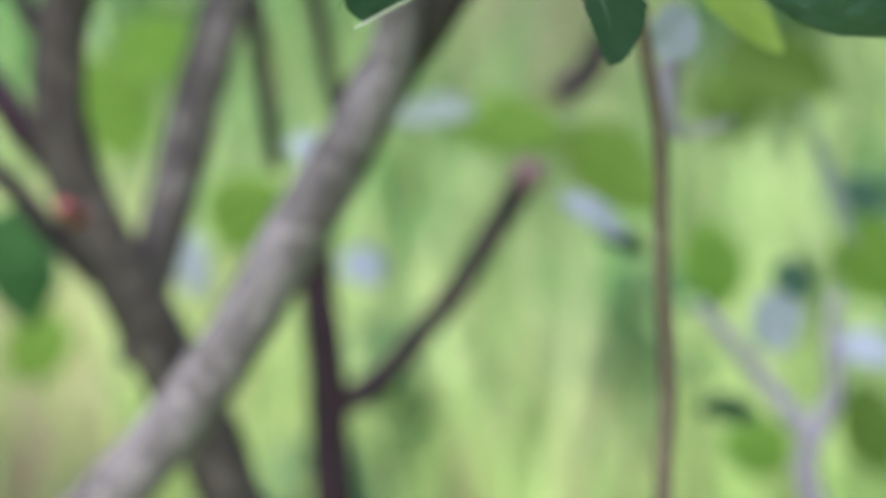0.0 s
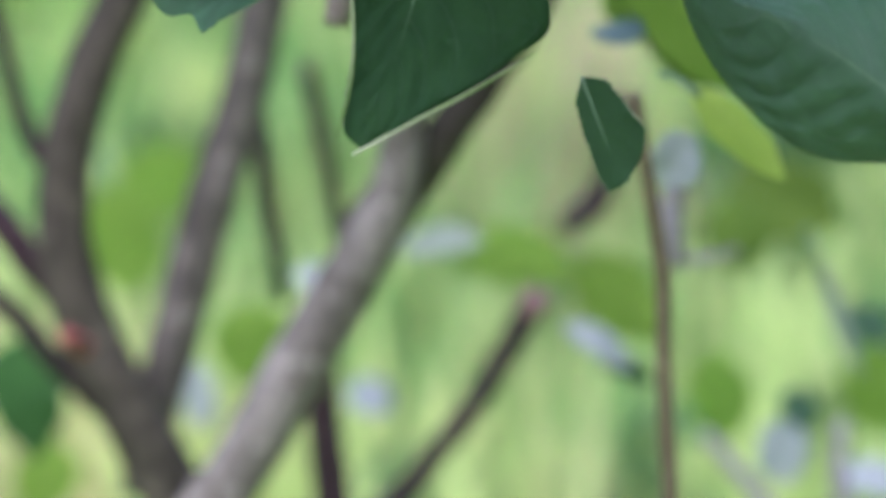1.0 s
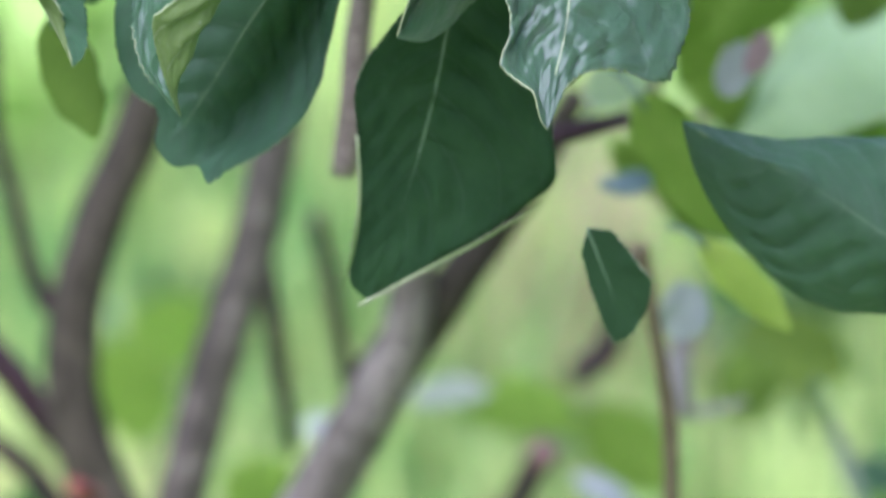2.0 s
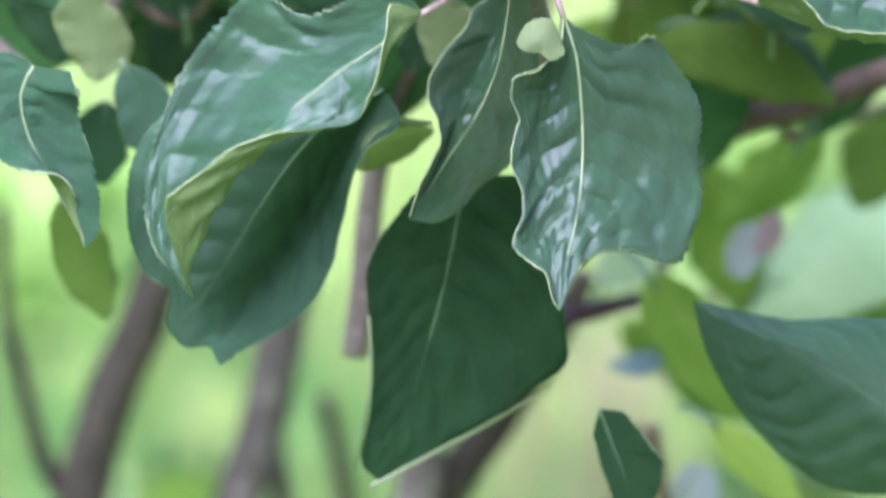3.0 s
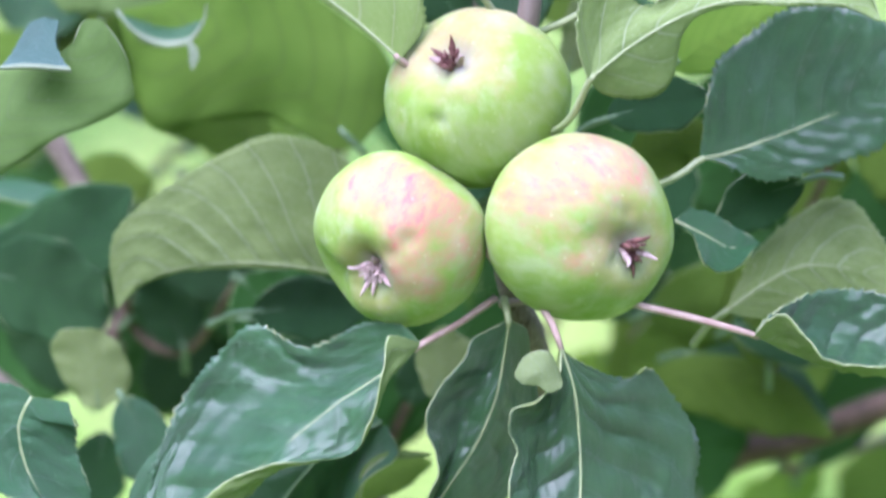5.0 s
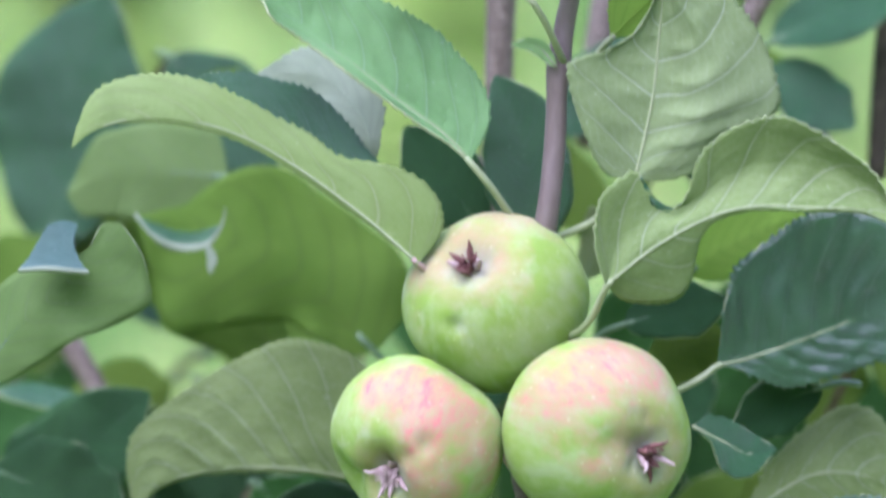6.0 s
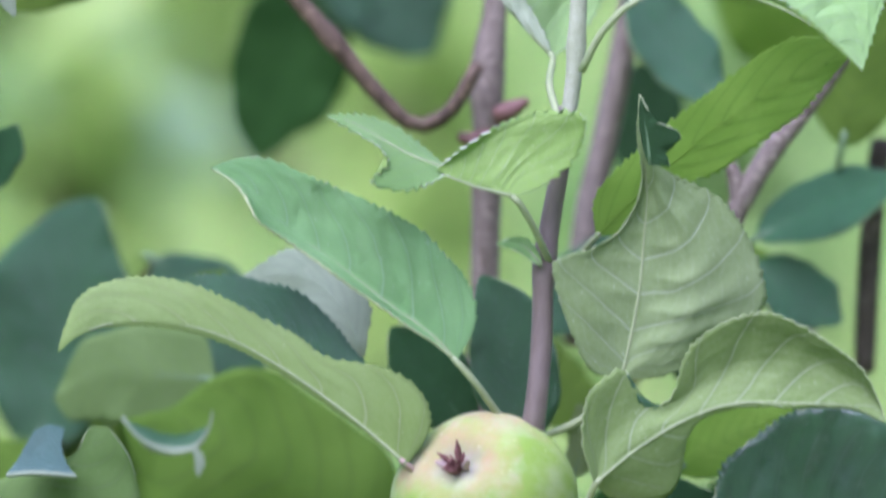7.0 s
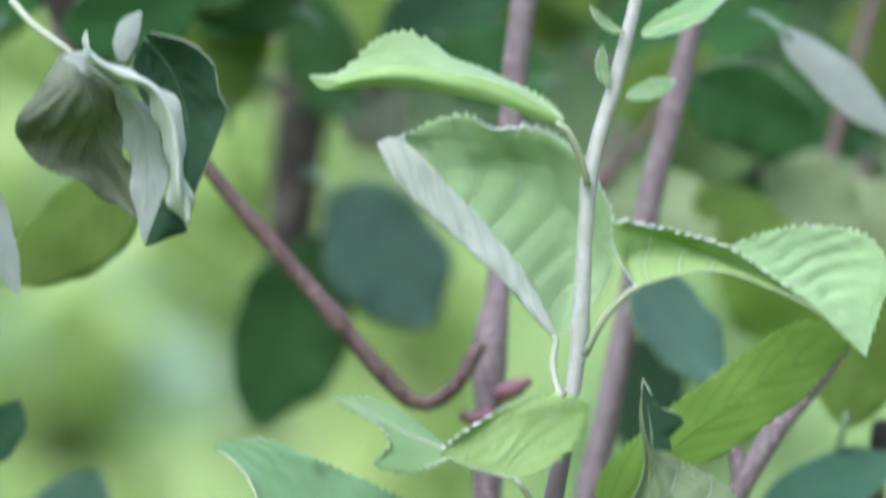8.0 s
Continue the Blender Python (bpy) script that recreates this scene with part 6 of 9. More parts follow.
blade(tree, [[(-0.1114, 1.517, 1.287), (-0.1047, 1.512, 1.2839), (-0.0984, 1.514, 1.2783), (-0.0945, 1.52, 1.2725), (-0.0934, 1.522, 1.262), (-0.0919, 1.52, 1.2508), (-0.0885, 1.517, 1.2351)], [(-0.109, 1.517, 1.2886), (-0.1004, 1.508, 1.2832), (-0.0926, 1.511, 1.2768), (-0.089, 1.514, 1.2711), (-0.0877, 1.518, 1.2606), (-0.087, 1.518, 1.2485), (-0.0882, 1.517, 1.2348)], [(-0.1058, 1.517, 1.2894), (-0.0974, 1.512, 1.2815), (-0.0888, 1.515, 1.2743), (-0.084, 1.515, 1.2679), (-0.0819, 1.515, 1.2575), (-0.0814, 1.515, 1.2494), (-0.0879, 1.517, 1.2348)]], 1, (0, 1, -0.3), kind='grey', quilt=0.7, wave=0.06, teeth=(0.3, 0.2), label='raised fold of a crumpled leaf', seed=79)
blade(tree, [[(-0.1043, 1.514, 1.2951), (-0.1038, 1.511, 1.2871), (-0.0958, 1.512, 1.2811), (-0.0878, 1.511, 1.2771), (-0.0833, 1.511, 1.2696), (-0.0815, 1.511, 1.2584), (-0.081, 1.511, 1.2496), (-0.076, 1.511, 1.2406)], [(-0.1043, 1.511, 1.2951), (-0.1019, 1.506, 1.288), (-0.0946, 1.504, 1.2833), (-0.0853, 1.503, 1.2798), (-0.0798, 1.503, 1.2714), (-0.0779, 1.503, 1.2595), (-0.0774, 1.504, 1.2491), (-0.0754, 1.509, 1.2405)], [(-0.1046, 1.514, 1.2951), (-0.1043, 1.511, 1.2898), (-0.0958, 1.511, 1.2844), (-0.0861, 1.51, 1.2821), (-0.0805, 1.51, 1.2768), (-0.077, 1.51, 1.2689), (-0.0755, 1.51, 1.2577), (-0.0749, 1.51, 1.2488), (-0.075, 1.511, 1.2403)]], 1, (0, 1, -0.3), kind='white', quilt=0.8, wave=0.07, teeth=(0.3, 0.3), label='rolled whitish edge of a crumpled leaf', seed=80, rib_size=0)
blade(tree, [[(-0.081, 1.514, 1.2498), (-0.0839, 1.514, 1.2438), (-0.0874, 1.514, 1.2348), (-0.0874, 1.514, 1.2343)], [(-0.0806, 1.513, 1.2492), (-0.0811, 1.511, 1.2424), (-0.0837, 1.512, 1.2359), (-0.0867, 1.514, 1.2343)], [(-0.0802, 1.514, 1.2487), (-0.0766, 1.514, 1.2406), (-0.0758, 1.514, 1.2382), (-0.0806, 1.514, 1.2366), (-0.0864, 1.514, 1.2342)]], 1, (0, -1, 0), kind='shade', quilt=0.5, teeth=(0.2, 0.2), label='dark fold of a crumpled leaf', seed=81, rib_size=0)
leaf(tree, [(-0.0774, 1.506, 1.2501), (-0.0754, 1.506, 1.2458), (-0.0751, 1.506, 1.241)], (0, 0.8, -0.5), 1.2769, 1.1173, kind='white', curl=(60, 60), teeth=0.3, quilt=0.5, seed=82)
leaf(tree, [(-0.0971, 1.56, 1.2856), (-0.0955, 1.56, 1.2939), (-0.0914, 1.56, 1.3005)], (0, 0.8, -0.6), 3.9681, 3.6375, kind='grey', fine=False, label='blurred pale leaf lobe', seed=83)
blade(tree, [[(-0.0922, 1.545, 1.2892), (-0.093, 1.545, 1.2826), (-0.0889, 1.545, 1.2712), (-0.0823, 1.545, 1.2581), (-0.0782, 1.545, 1.2499), (-0.0757, 1.545, 1.2463)], [(-0.0897, 1.545, 1.2928), (-0.0826, 1.551, 1.2842), (-0.0778, 1.553, 1.271), (-0.0768, 1.55, 1.258), (-0.0757, 1.545, 1.2466)], [(-0.0886, 1.545, 1.2947), (-0.0774, 1.545, 1.2918), (-0.0699, 1.545, 1.2857), (-0.0679, 1.545, 1.277), (-0.0656, 1.545, 1.2721), (-0.0682, 1.545, 1.2644), (-0.0721, 1.545, 1.2549), (-0.0754, 1.545, 1.2466)]], 1, (0, -1, 0.1), kind='shade', quilt=0.9, teeth=(0.2, 0.3), label='dark crumpled leaf', seed=84, rib_size=0.5)
limb('branch', [(-0.1355, 1.8, 1.3144), (-0.1298, 1.8, 1.303), (-0.1247, 1.81, 1.2915), (-0.1215, 1.82, 1.2818)], [0.0085, 0.008, 0.0065, 0.004], BARK, tree, 'dark brown branch above a crumpled leaf')
leaf(tree, [(-0.1359, 1.54, 1.2547), (-0.131, 1.54, 1.2384), (-0.1253, 1.54, 1.2184)], (0, 1, -0.25), 3.5908, 6.5288, stalk=[(-0.1404, 1.554, 1.262), (-0.138, 1.545, 1.2595)], kind='grey', seed=85)
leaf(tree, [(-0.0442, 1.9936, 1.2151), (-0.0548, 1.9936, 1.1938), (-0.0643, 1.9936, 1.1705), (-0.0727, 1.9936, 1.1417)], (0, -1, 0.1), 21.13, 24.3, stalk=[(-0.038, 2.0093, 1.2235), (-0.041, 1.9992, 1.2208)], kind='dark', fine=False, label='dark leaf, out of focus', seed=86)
leaf(tree, [(-0.044, 1.98, 1.2323), (-0.025, 1.98, 1.2114), (-0.0059, 1.98, 1.1821)], (0, -1, 0.35), 25.18, 20.99, stalk=[(-0.0542, 1.9954, 1.2385), (-0.0492, 1.9855, 1.237)], kind='bluish', fine=False, seed=87)
leaf(tree, [(-0.1421, 1.802, 1.0567), (-0.1341, 1.802, 1.0877), (-0.13, 1.802, 1.1147), (-0.12, 1.802, 1.1437)], (0, -1, 0.9), 26.74, 28.65, stalk=[(-0.1468, 1.8168, 1.0375), (-0.1444, 1.8073, 1.0485)], kind='old', fine=False, label='large blue-green leaf, out of focus', seed=88)
leaf(tree, [(0.0984, 1.701, 1.1385), (0.1166, 1.701, 1.1475), (0.1454, 1.701, 1.1583)], (0, -0.7, 0.5), 12.62, 10.82, stalk=[(0.0879, 1.7157, 1.1278), (0.0929, 1.7063, 1.1344)], fine=False, seed=89)
leaf(tree, [(0.0966, 1.701, 1.1294), (0.1093, 1.701, 1.122), (0.1257, 1.701, 1.1111)], (0, -1, 0.25), 10.82, 10.82, stalk=[(0.0863, 1.7157, 1.1307), (0.0912, 1.7063, 1.1315)], fine=False, seed=90)
leaf(tree, [(0.0857, 1.7, 1.1823), (0.0713, 1.7, 1.1987), (0.0569, 1.7, 1.2186)], (0, -0.7, 0.6), 14.4142, 12.6124, stalk=[(0.0949, 1.714, 1.1682), (0.0903, 1.705, 1.1764)], fine=False, seed=91)
leaf(tree, [(0.0704, 1.925, 1.1362), (0.0725, 1.925, 1.1628), (0.0786, 1.925, 1.1874)], (0, -1, 0.25), 12.24, 16.32, stalk=[(0.0699, 1.9404, 1.1163), (0.0701, 1.9305, 1.1275)], kind='shade', fine=False, seed=92)
leaf(tree, [(0.1254, 1.7, 1.1677), (0.1308, 1.7, 1.193), (0.1379, 1.7, 1.2182)], (0, 1, -0.25), 14.4142, 16.216, stalk=[(0.1238, 1.714, 1.1504), (0.1244, 1.705, 1.1602)], kind='deep', fine=False, seed=93)
leaf(tree, [(0.1041, 1.7, 1.2953), (0.1223, 1.7, 1.2791), (0.144, 1.7, 1.2594)], (0, 1, -0.25), 7.2071, 7.2071, stalk=[(0.0955, 1.714, 1.3), (0.0996, 1.705, 1.2988)], kind='grey', fine=False, seed=94)
leaf(tree, [(0.1241, 2.016, 1.234), (0.1068, 2.016, 1.2617), (0.0916, 2.016, 1.2916)], (0, -1, 0.25), 21.37, 21.37, stalk=[(0.1332, 2.0317, 1.2163), (0.1286, 2.0216, 1.2264)], kind='shade', fine=False, seed=95)
leaf(tree, [(-0.1476, 1.66, 1.1578), (-0.1404, 1.66, 1.1684), (-0.135, 1.66, 1.179)], (0, -1, 0.25), 7.0375, 7.0375, kind='shade', fine=False, seed=96)
leaf(tree, [(-0.104, 1.72, 1.1047), (-0.0911, 1.72, 1.112), (-0.0727, 1.72, 1.1267)], (0, 0.5, -0.8), 10.9378, 10.9378, stalk=[(-0.1162, 1.734, 1.093), (-0.1101, 1.725, 1.1001)], kind='deep', fine=False, seed=97)
leaf(tree, [(-0.0981, 1.68, 1.2518), (-0.1177, 1.68, 1.2339), (-0.1409, 1.68, 1.2142)], (0, 1, -0.25), 16.0252, 12.464, stalk=[(-0.0896, 1.694, 1.2563), (-0.0936, 1.685, 1.2553)], kind='deep', fine=False, seed=98)
leaf(tree, [(-0.104, 1.96, 1.2954), (-0.0832, 1.96, 1.2934), (-0.0625, 1.96, 1.2894)], (0, 1, -0.25), 6.3062, 7.4191, stalk=[(-0.1194, 1.9757, 1.2925), (-0.1118, 1.9656, 1.2952)], kind='dry', fine=False, label='dry pinkish leaf', seed=99)
leaf(tree, [(-0.0441, 2.1, 1.2625), (-0.0329, 2.1, 1.2581), (-0.0174, 2.1, 1.2604)], (0, 1, -0.25), 13.3543, 15.58, kind='dusk', fine=False, seed=100)
leaf(tree, [(-0.1409, 1.9, 1.3107), (-0.1328, 1.9, 1.2967), (-0.1227, 1.9, 1.2806)], (0, -1, -0.3), 12.0825, 10.0687, kind='dry', fine=False, seed=101)

# soft leaves low in the tree; silver and grey ones stand in for sheens
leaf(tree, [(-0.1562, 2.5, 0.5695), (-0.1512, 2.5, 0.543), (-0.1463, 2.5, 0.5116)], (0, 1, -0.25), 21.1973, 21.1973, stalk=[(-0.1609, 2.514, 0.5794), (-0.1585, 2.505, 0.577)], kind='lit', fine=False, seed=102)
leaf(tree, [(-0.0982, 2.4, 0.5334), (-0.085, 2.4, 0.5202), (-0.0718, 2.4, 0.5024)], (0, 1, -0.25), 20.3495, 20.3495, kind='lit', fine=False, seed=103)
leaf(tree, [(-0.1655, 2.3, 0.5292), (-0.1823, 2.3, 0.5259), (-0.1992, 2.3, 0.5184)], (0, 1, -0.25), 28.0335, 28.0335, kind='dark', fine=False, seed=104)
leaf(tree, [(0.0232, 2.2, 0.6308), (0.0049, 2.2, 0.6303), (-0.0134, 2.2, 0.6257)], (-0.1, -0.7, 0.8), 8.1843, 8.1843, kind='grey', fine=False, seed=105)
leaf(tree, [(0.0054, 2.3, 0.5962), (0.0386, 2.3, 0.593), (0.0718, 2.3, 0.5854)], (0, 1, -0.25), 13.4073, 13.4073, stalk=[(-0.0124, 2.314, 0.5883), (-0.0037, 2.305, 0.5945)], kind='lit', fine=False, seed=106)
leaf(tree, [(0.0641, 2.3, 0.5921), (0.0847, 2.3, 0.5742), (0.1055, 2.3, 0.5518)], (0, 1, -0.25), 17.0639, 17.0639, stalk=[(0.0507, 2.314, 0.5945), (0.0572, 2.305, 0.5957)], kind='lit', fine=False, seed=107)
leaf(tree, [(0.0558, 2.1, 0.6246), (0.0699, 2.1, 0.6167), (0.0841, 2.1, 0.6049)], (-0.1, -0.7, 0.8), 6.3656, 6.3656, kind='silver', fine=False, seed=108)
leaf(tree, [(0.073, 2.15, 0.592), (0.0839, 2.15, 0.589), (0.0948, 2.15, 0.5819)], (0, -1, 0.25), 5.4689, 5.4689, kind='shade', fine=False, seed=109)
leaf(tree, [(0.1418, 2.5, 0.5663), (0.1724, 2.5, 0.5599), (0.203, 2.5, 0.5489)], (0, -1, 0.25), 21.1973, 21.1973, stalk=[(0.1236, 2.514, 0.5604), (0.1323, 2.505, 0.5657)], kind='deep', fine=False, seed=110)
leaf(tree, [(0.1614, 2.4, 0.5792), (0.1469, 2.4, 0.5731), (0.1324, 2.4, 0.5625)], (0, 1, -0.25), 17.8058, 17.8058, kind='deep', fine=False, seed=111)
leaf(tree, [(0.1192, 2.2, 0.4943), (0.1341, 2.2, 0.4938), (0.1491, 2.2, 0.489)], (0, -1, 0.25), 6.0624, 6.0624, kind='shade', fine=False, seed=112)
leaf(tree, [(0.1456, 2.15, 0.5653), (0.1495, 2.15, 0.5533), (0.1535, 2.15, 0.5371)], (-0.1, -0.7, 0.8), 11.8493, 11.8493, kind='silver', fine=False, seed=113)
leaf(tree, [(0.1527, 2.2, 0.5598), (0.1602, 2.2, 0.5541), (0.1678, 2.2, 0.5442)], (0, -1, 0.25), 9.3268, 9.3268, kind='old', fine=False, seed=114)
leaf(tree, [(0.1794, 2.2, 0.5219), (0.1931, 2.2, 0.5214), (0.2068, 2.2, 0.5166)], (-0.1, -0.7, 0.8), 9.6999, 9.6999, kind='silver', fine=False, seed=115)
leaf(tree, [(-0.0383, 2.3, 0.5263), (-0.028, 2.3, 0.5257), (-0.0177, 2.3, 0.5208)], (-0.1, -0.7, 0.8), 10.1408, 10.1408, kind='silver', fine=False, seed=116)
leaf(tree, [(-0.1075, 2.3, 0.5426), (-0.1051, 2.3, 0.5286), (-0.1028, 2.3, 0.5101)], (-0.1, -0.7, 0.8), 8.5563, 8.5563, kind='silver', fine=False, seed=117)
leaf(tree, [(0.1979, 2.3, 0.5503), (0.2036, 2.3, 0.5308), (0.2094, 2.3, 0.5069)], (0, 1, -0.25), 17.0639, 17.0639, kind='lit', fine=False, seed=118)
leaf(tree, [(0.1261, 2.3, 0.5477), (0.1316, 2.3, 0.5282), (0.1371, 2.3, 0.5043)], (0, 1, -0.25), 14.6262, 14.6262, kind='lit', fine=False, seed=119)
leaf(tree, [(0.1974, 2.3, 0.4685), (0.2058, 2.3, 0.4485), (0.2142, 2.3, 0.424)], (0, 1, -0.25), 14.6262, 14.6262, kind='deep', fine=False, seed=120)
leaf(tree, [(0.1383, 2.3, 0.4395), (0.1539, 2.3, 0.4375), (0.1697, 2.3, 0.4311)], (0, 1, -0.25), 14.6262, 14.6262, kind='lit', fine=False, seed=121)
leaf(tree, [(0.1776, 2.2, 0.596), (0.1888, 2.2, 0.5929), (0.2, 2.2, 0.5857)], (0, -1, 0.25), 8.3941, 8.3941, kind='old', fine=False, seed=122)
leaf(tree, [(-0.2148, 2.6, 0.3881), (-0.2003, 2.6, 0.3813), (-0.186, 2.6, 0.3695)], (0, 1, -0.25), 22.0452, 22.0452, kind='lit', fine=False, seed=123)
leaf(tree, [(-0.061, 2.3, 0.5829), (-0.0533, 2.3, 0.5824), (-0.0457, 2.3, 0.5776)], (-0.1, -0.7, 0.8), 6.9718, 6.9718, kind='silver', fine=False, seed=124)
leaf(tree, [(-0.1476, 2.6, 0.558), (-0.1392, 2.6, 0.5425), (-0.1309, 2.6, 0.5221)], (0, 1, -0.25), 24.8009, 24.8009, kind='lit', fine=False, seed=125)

# inner crown, soft; many leaves coloured dark to stand in for deep shade
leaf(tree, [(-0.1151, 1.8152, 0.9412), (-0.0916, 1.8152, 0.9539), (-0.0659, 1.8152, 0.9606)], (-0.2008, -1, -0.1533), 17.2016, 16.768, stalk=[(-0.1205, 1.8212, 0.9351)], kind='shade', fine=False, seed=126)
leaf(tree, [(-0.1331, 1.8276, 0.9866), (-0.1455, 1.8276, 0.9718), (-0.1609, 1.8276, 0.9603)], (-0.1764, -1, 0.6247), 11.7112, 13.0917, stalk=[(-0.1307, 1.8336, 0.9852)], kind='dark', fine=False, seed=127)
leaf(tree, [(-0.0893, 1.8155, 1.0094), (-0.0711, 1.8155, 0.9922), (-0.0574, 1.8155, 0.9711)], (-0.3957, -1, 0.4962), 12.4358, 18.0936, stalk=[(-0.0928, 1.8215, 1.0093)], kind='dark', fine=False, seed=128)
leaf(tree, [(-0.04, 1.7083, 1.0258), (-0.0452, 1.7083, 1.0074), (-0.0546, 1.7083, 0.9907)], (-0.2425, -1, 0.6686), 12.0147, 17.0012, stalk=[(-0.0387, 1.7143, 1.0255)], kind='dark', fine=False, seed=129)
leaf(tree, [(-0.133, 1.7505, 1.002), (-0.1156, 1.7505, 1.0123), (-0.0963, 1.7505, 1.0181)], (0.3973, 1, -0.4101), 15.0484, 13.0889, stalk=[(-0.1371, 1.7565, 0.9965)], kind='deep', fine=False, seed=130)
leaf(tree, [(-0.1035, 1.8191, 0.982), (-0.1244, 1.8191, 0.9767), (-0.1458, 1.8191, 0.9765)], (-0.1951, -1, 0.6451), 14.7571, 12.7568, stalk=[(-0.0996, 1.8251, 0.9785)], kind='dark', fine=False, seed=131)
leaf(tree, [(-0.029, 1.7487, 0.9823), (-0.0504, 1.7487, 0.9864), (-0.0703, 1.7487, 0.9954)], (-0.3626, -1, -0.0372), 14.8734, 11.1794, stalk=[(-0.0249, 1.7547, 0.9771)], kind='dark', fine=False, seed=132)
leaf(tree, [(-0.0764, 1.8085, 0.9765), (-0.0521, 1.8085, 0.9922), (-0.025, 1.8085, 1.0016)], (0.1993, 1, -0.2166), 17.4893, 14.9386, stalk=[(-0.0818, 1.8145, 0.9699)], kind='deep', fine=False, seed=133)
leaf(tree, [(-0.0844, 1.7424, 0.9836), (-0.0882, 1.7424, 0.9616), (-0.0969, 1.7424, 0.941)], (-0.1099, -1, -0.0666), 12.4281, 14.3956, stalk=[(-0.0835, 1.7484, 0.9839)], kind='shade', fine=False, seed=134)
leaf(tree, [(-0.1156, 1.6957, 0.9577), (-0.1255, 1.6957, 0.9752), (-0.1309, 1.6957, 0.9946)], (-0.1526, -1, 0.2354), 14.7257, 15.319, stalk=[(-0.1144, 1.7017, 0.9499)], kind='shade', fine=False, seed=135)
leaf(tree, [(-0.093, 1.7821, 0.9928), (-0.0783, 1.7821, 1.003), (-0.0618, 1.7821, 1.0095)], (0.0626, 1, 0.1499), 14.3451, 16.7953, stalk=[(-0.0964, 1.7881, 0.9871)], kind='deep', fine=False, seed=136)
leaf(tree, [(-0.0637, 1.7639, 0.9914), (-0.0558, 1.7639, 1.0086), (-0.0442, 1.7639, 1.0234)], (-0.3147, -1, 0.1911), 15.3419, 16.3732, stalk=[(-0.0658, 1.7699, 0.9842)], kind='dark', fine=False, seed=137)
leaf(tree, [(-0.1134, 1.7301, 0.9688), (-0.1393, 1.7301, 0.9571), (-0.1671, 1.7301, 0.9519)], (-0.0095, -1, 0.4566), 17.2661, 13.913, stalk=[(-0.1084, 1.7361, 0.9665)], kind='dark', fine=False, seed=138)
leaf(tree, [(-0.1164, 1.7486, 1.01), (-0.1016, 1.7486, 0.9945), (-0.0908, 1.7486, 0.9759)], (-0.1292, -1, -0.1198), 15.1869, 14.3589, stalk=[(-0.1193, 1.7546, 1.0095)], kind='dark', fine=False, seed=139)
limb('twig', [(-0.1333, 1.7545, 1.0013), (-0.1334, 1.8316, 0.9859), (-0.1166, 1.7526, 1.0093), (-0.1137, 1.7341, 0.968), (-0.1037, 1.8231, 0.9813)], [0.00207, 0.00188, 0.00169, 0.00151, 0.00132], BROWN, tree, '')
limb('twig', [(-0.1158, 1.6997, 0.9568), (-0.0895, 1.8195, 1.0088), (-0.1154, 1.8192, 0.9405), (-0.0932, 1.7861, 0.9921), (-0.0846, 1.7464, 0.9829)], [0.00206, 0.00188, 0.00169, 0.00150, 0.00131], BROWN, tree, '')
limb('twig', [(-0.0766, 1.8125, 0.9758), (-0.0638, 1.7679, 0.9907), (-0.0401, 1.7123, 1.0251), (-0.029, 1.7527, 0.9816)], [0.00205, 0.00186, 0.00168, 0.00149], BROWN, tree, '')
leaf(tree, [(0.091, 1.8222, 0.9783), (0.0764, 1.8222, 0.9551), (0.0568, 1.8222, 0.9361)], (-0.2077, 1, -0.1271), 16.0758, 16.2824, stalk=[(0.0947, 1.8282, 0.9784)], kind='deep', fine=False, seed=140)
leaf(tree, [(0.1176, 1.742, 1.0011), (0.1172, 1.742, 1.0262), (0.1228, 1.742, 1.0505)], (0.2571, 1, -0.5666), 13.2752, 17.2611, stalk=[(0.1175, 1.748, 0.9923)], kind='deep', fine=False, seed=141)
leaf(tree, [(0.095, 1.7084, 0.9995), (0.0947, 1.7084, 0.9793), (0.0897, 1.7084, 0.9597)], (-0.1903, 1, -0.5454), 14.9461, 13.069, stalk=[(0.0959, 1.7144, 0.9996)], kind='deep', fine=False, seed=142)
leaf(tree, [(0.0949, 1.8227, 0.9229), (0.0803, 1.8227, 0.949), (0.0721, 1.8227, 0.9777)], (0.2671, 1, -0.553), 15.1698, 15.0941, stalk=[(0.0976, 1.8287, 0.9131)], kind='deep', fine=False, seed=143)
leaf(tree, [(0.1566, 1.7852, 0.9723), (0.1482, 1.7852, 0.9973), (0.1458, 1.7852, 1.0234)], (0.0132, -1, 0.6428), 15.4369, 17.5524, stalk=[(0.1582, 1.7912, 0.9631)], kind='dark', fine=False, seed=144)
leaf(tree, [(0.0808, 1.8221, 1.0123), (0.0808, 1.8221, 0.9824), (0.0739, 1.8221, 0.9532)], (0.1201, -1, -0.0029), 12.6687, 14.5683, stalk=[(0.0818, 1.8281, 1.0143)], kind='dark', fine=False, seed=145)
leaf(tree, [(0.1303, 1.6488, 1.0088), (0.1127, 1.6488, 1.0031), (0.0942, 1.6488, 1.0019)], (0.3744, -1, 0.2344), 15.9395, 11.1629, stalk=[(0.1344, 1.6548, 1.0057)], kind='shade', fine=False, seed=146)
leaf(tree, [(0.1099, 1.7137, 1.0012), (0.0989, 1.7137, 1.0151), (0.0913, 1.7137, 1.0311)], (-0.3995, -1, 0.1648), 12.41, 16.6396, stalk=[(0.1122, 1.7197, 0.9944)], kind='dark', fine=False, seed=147)
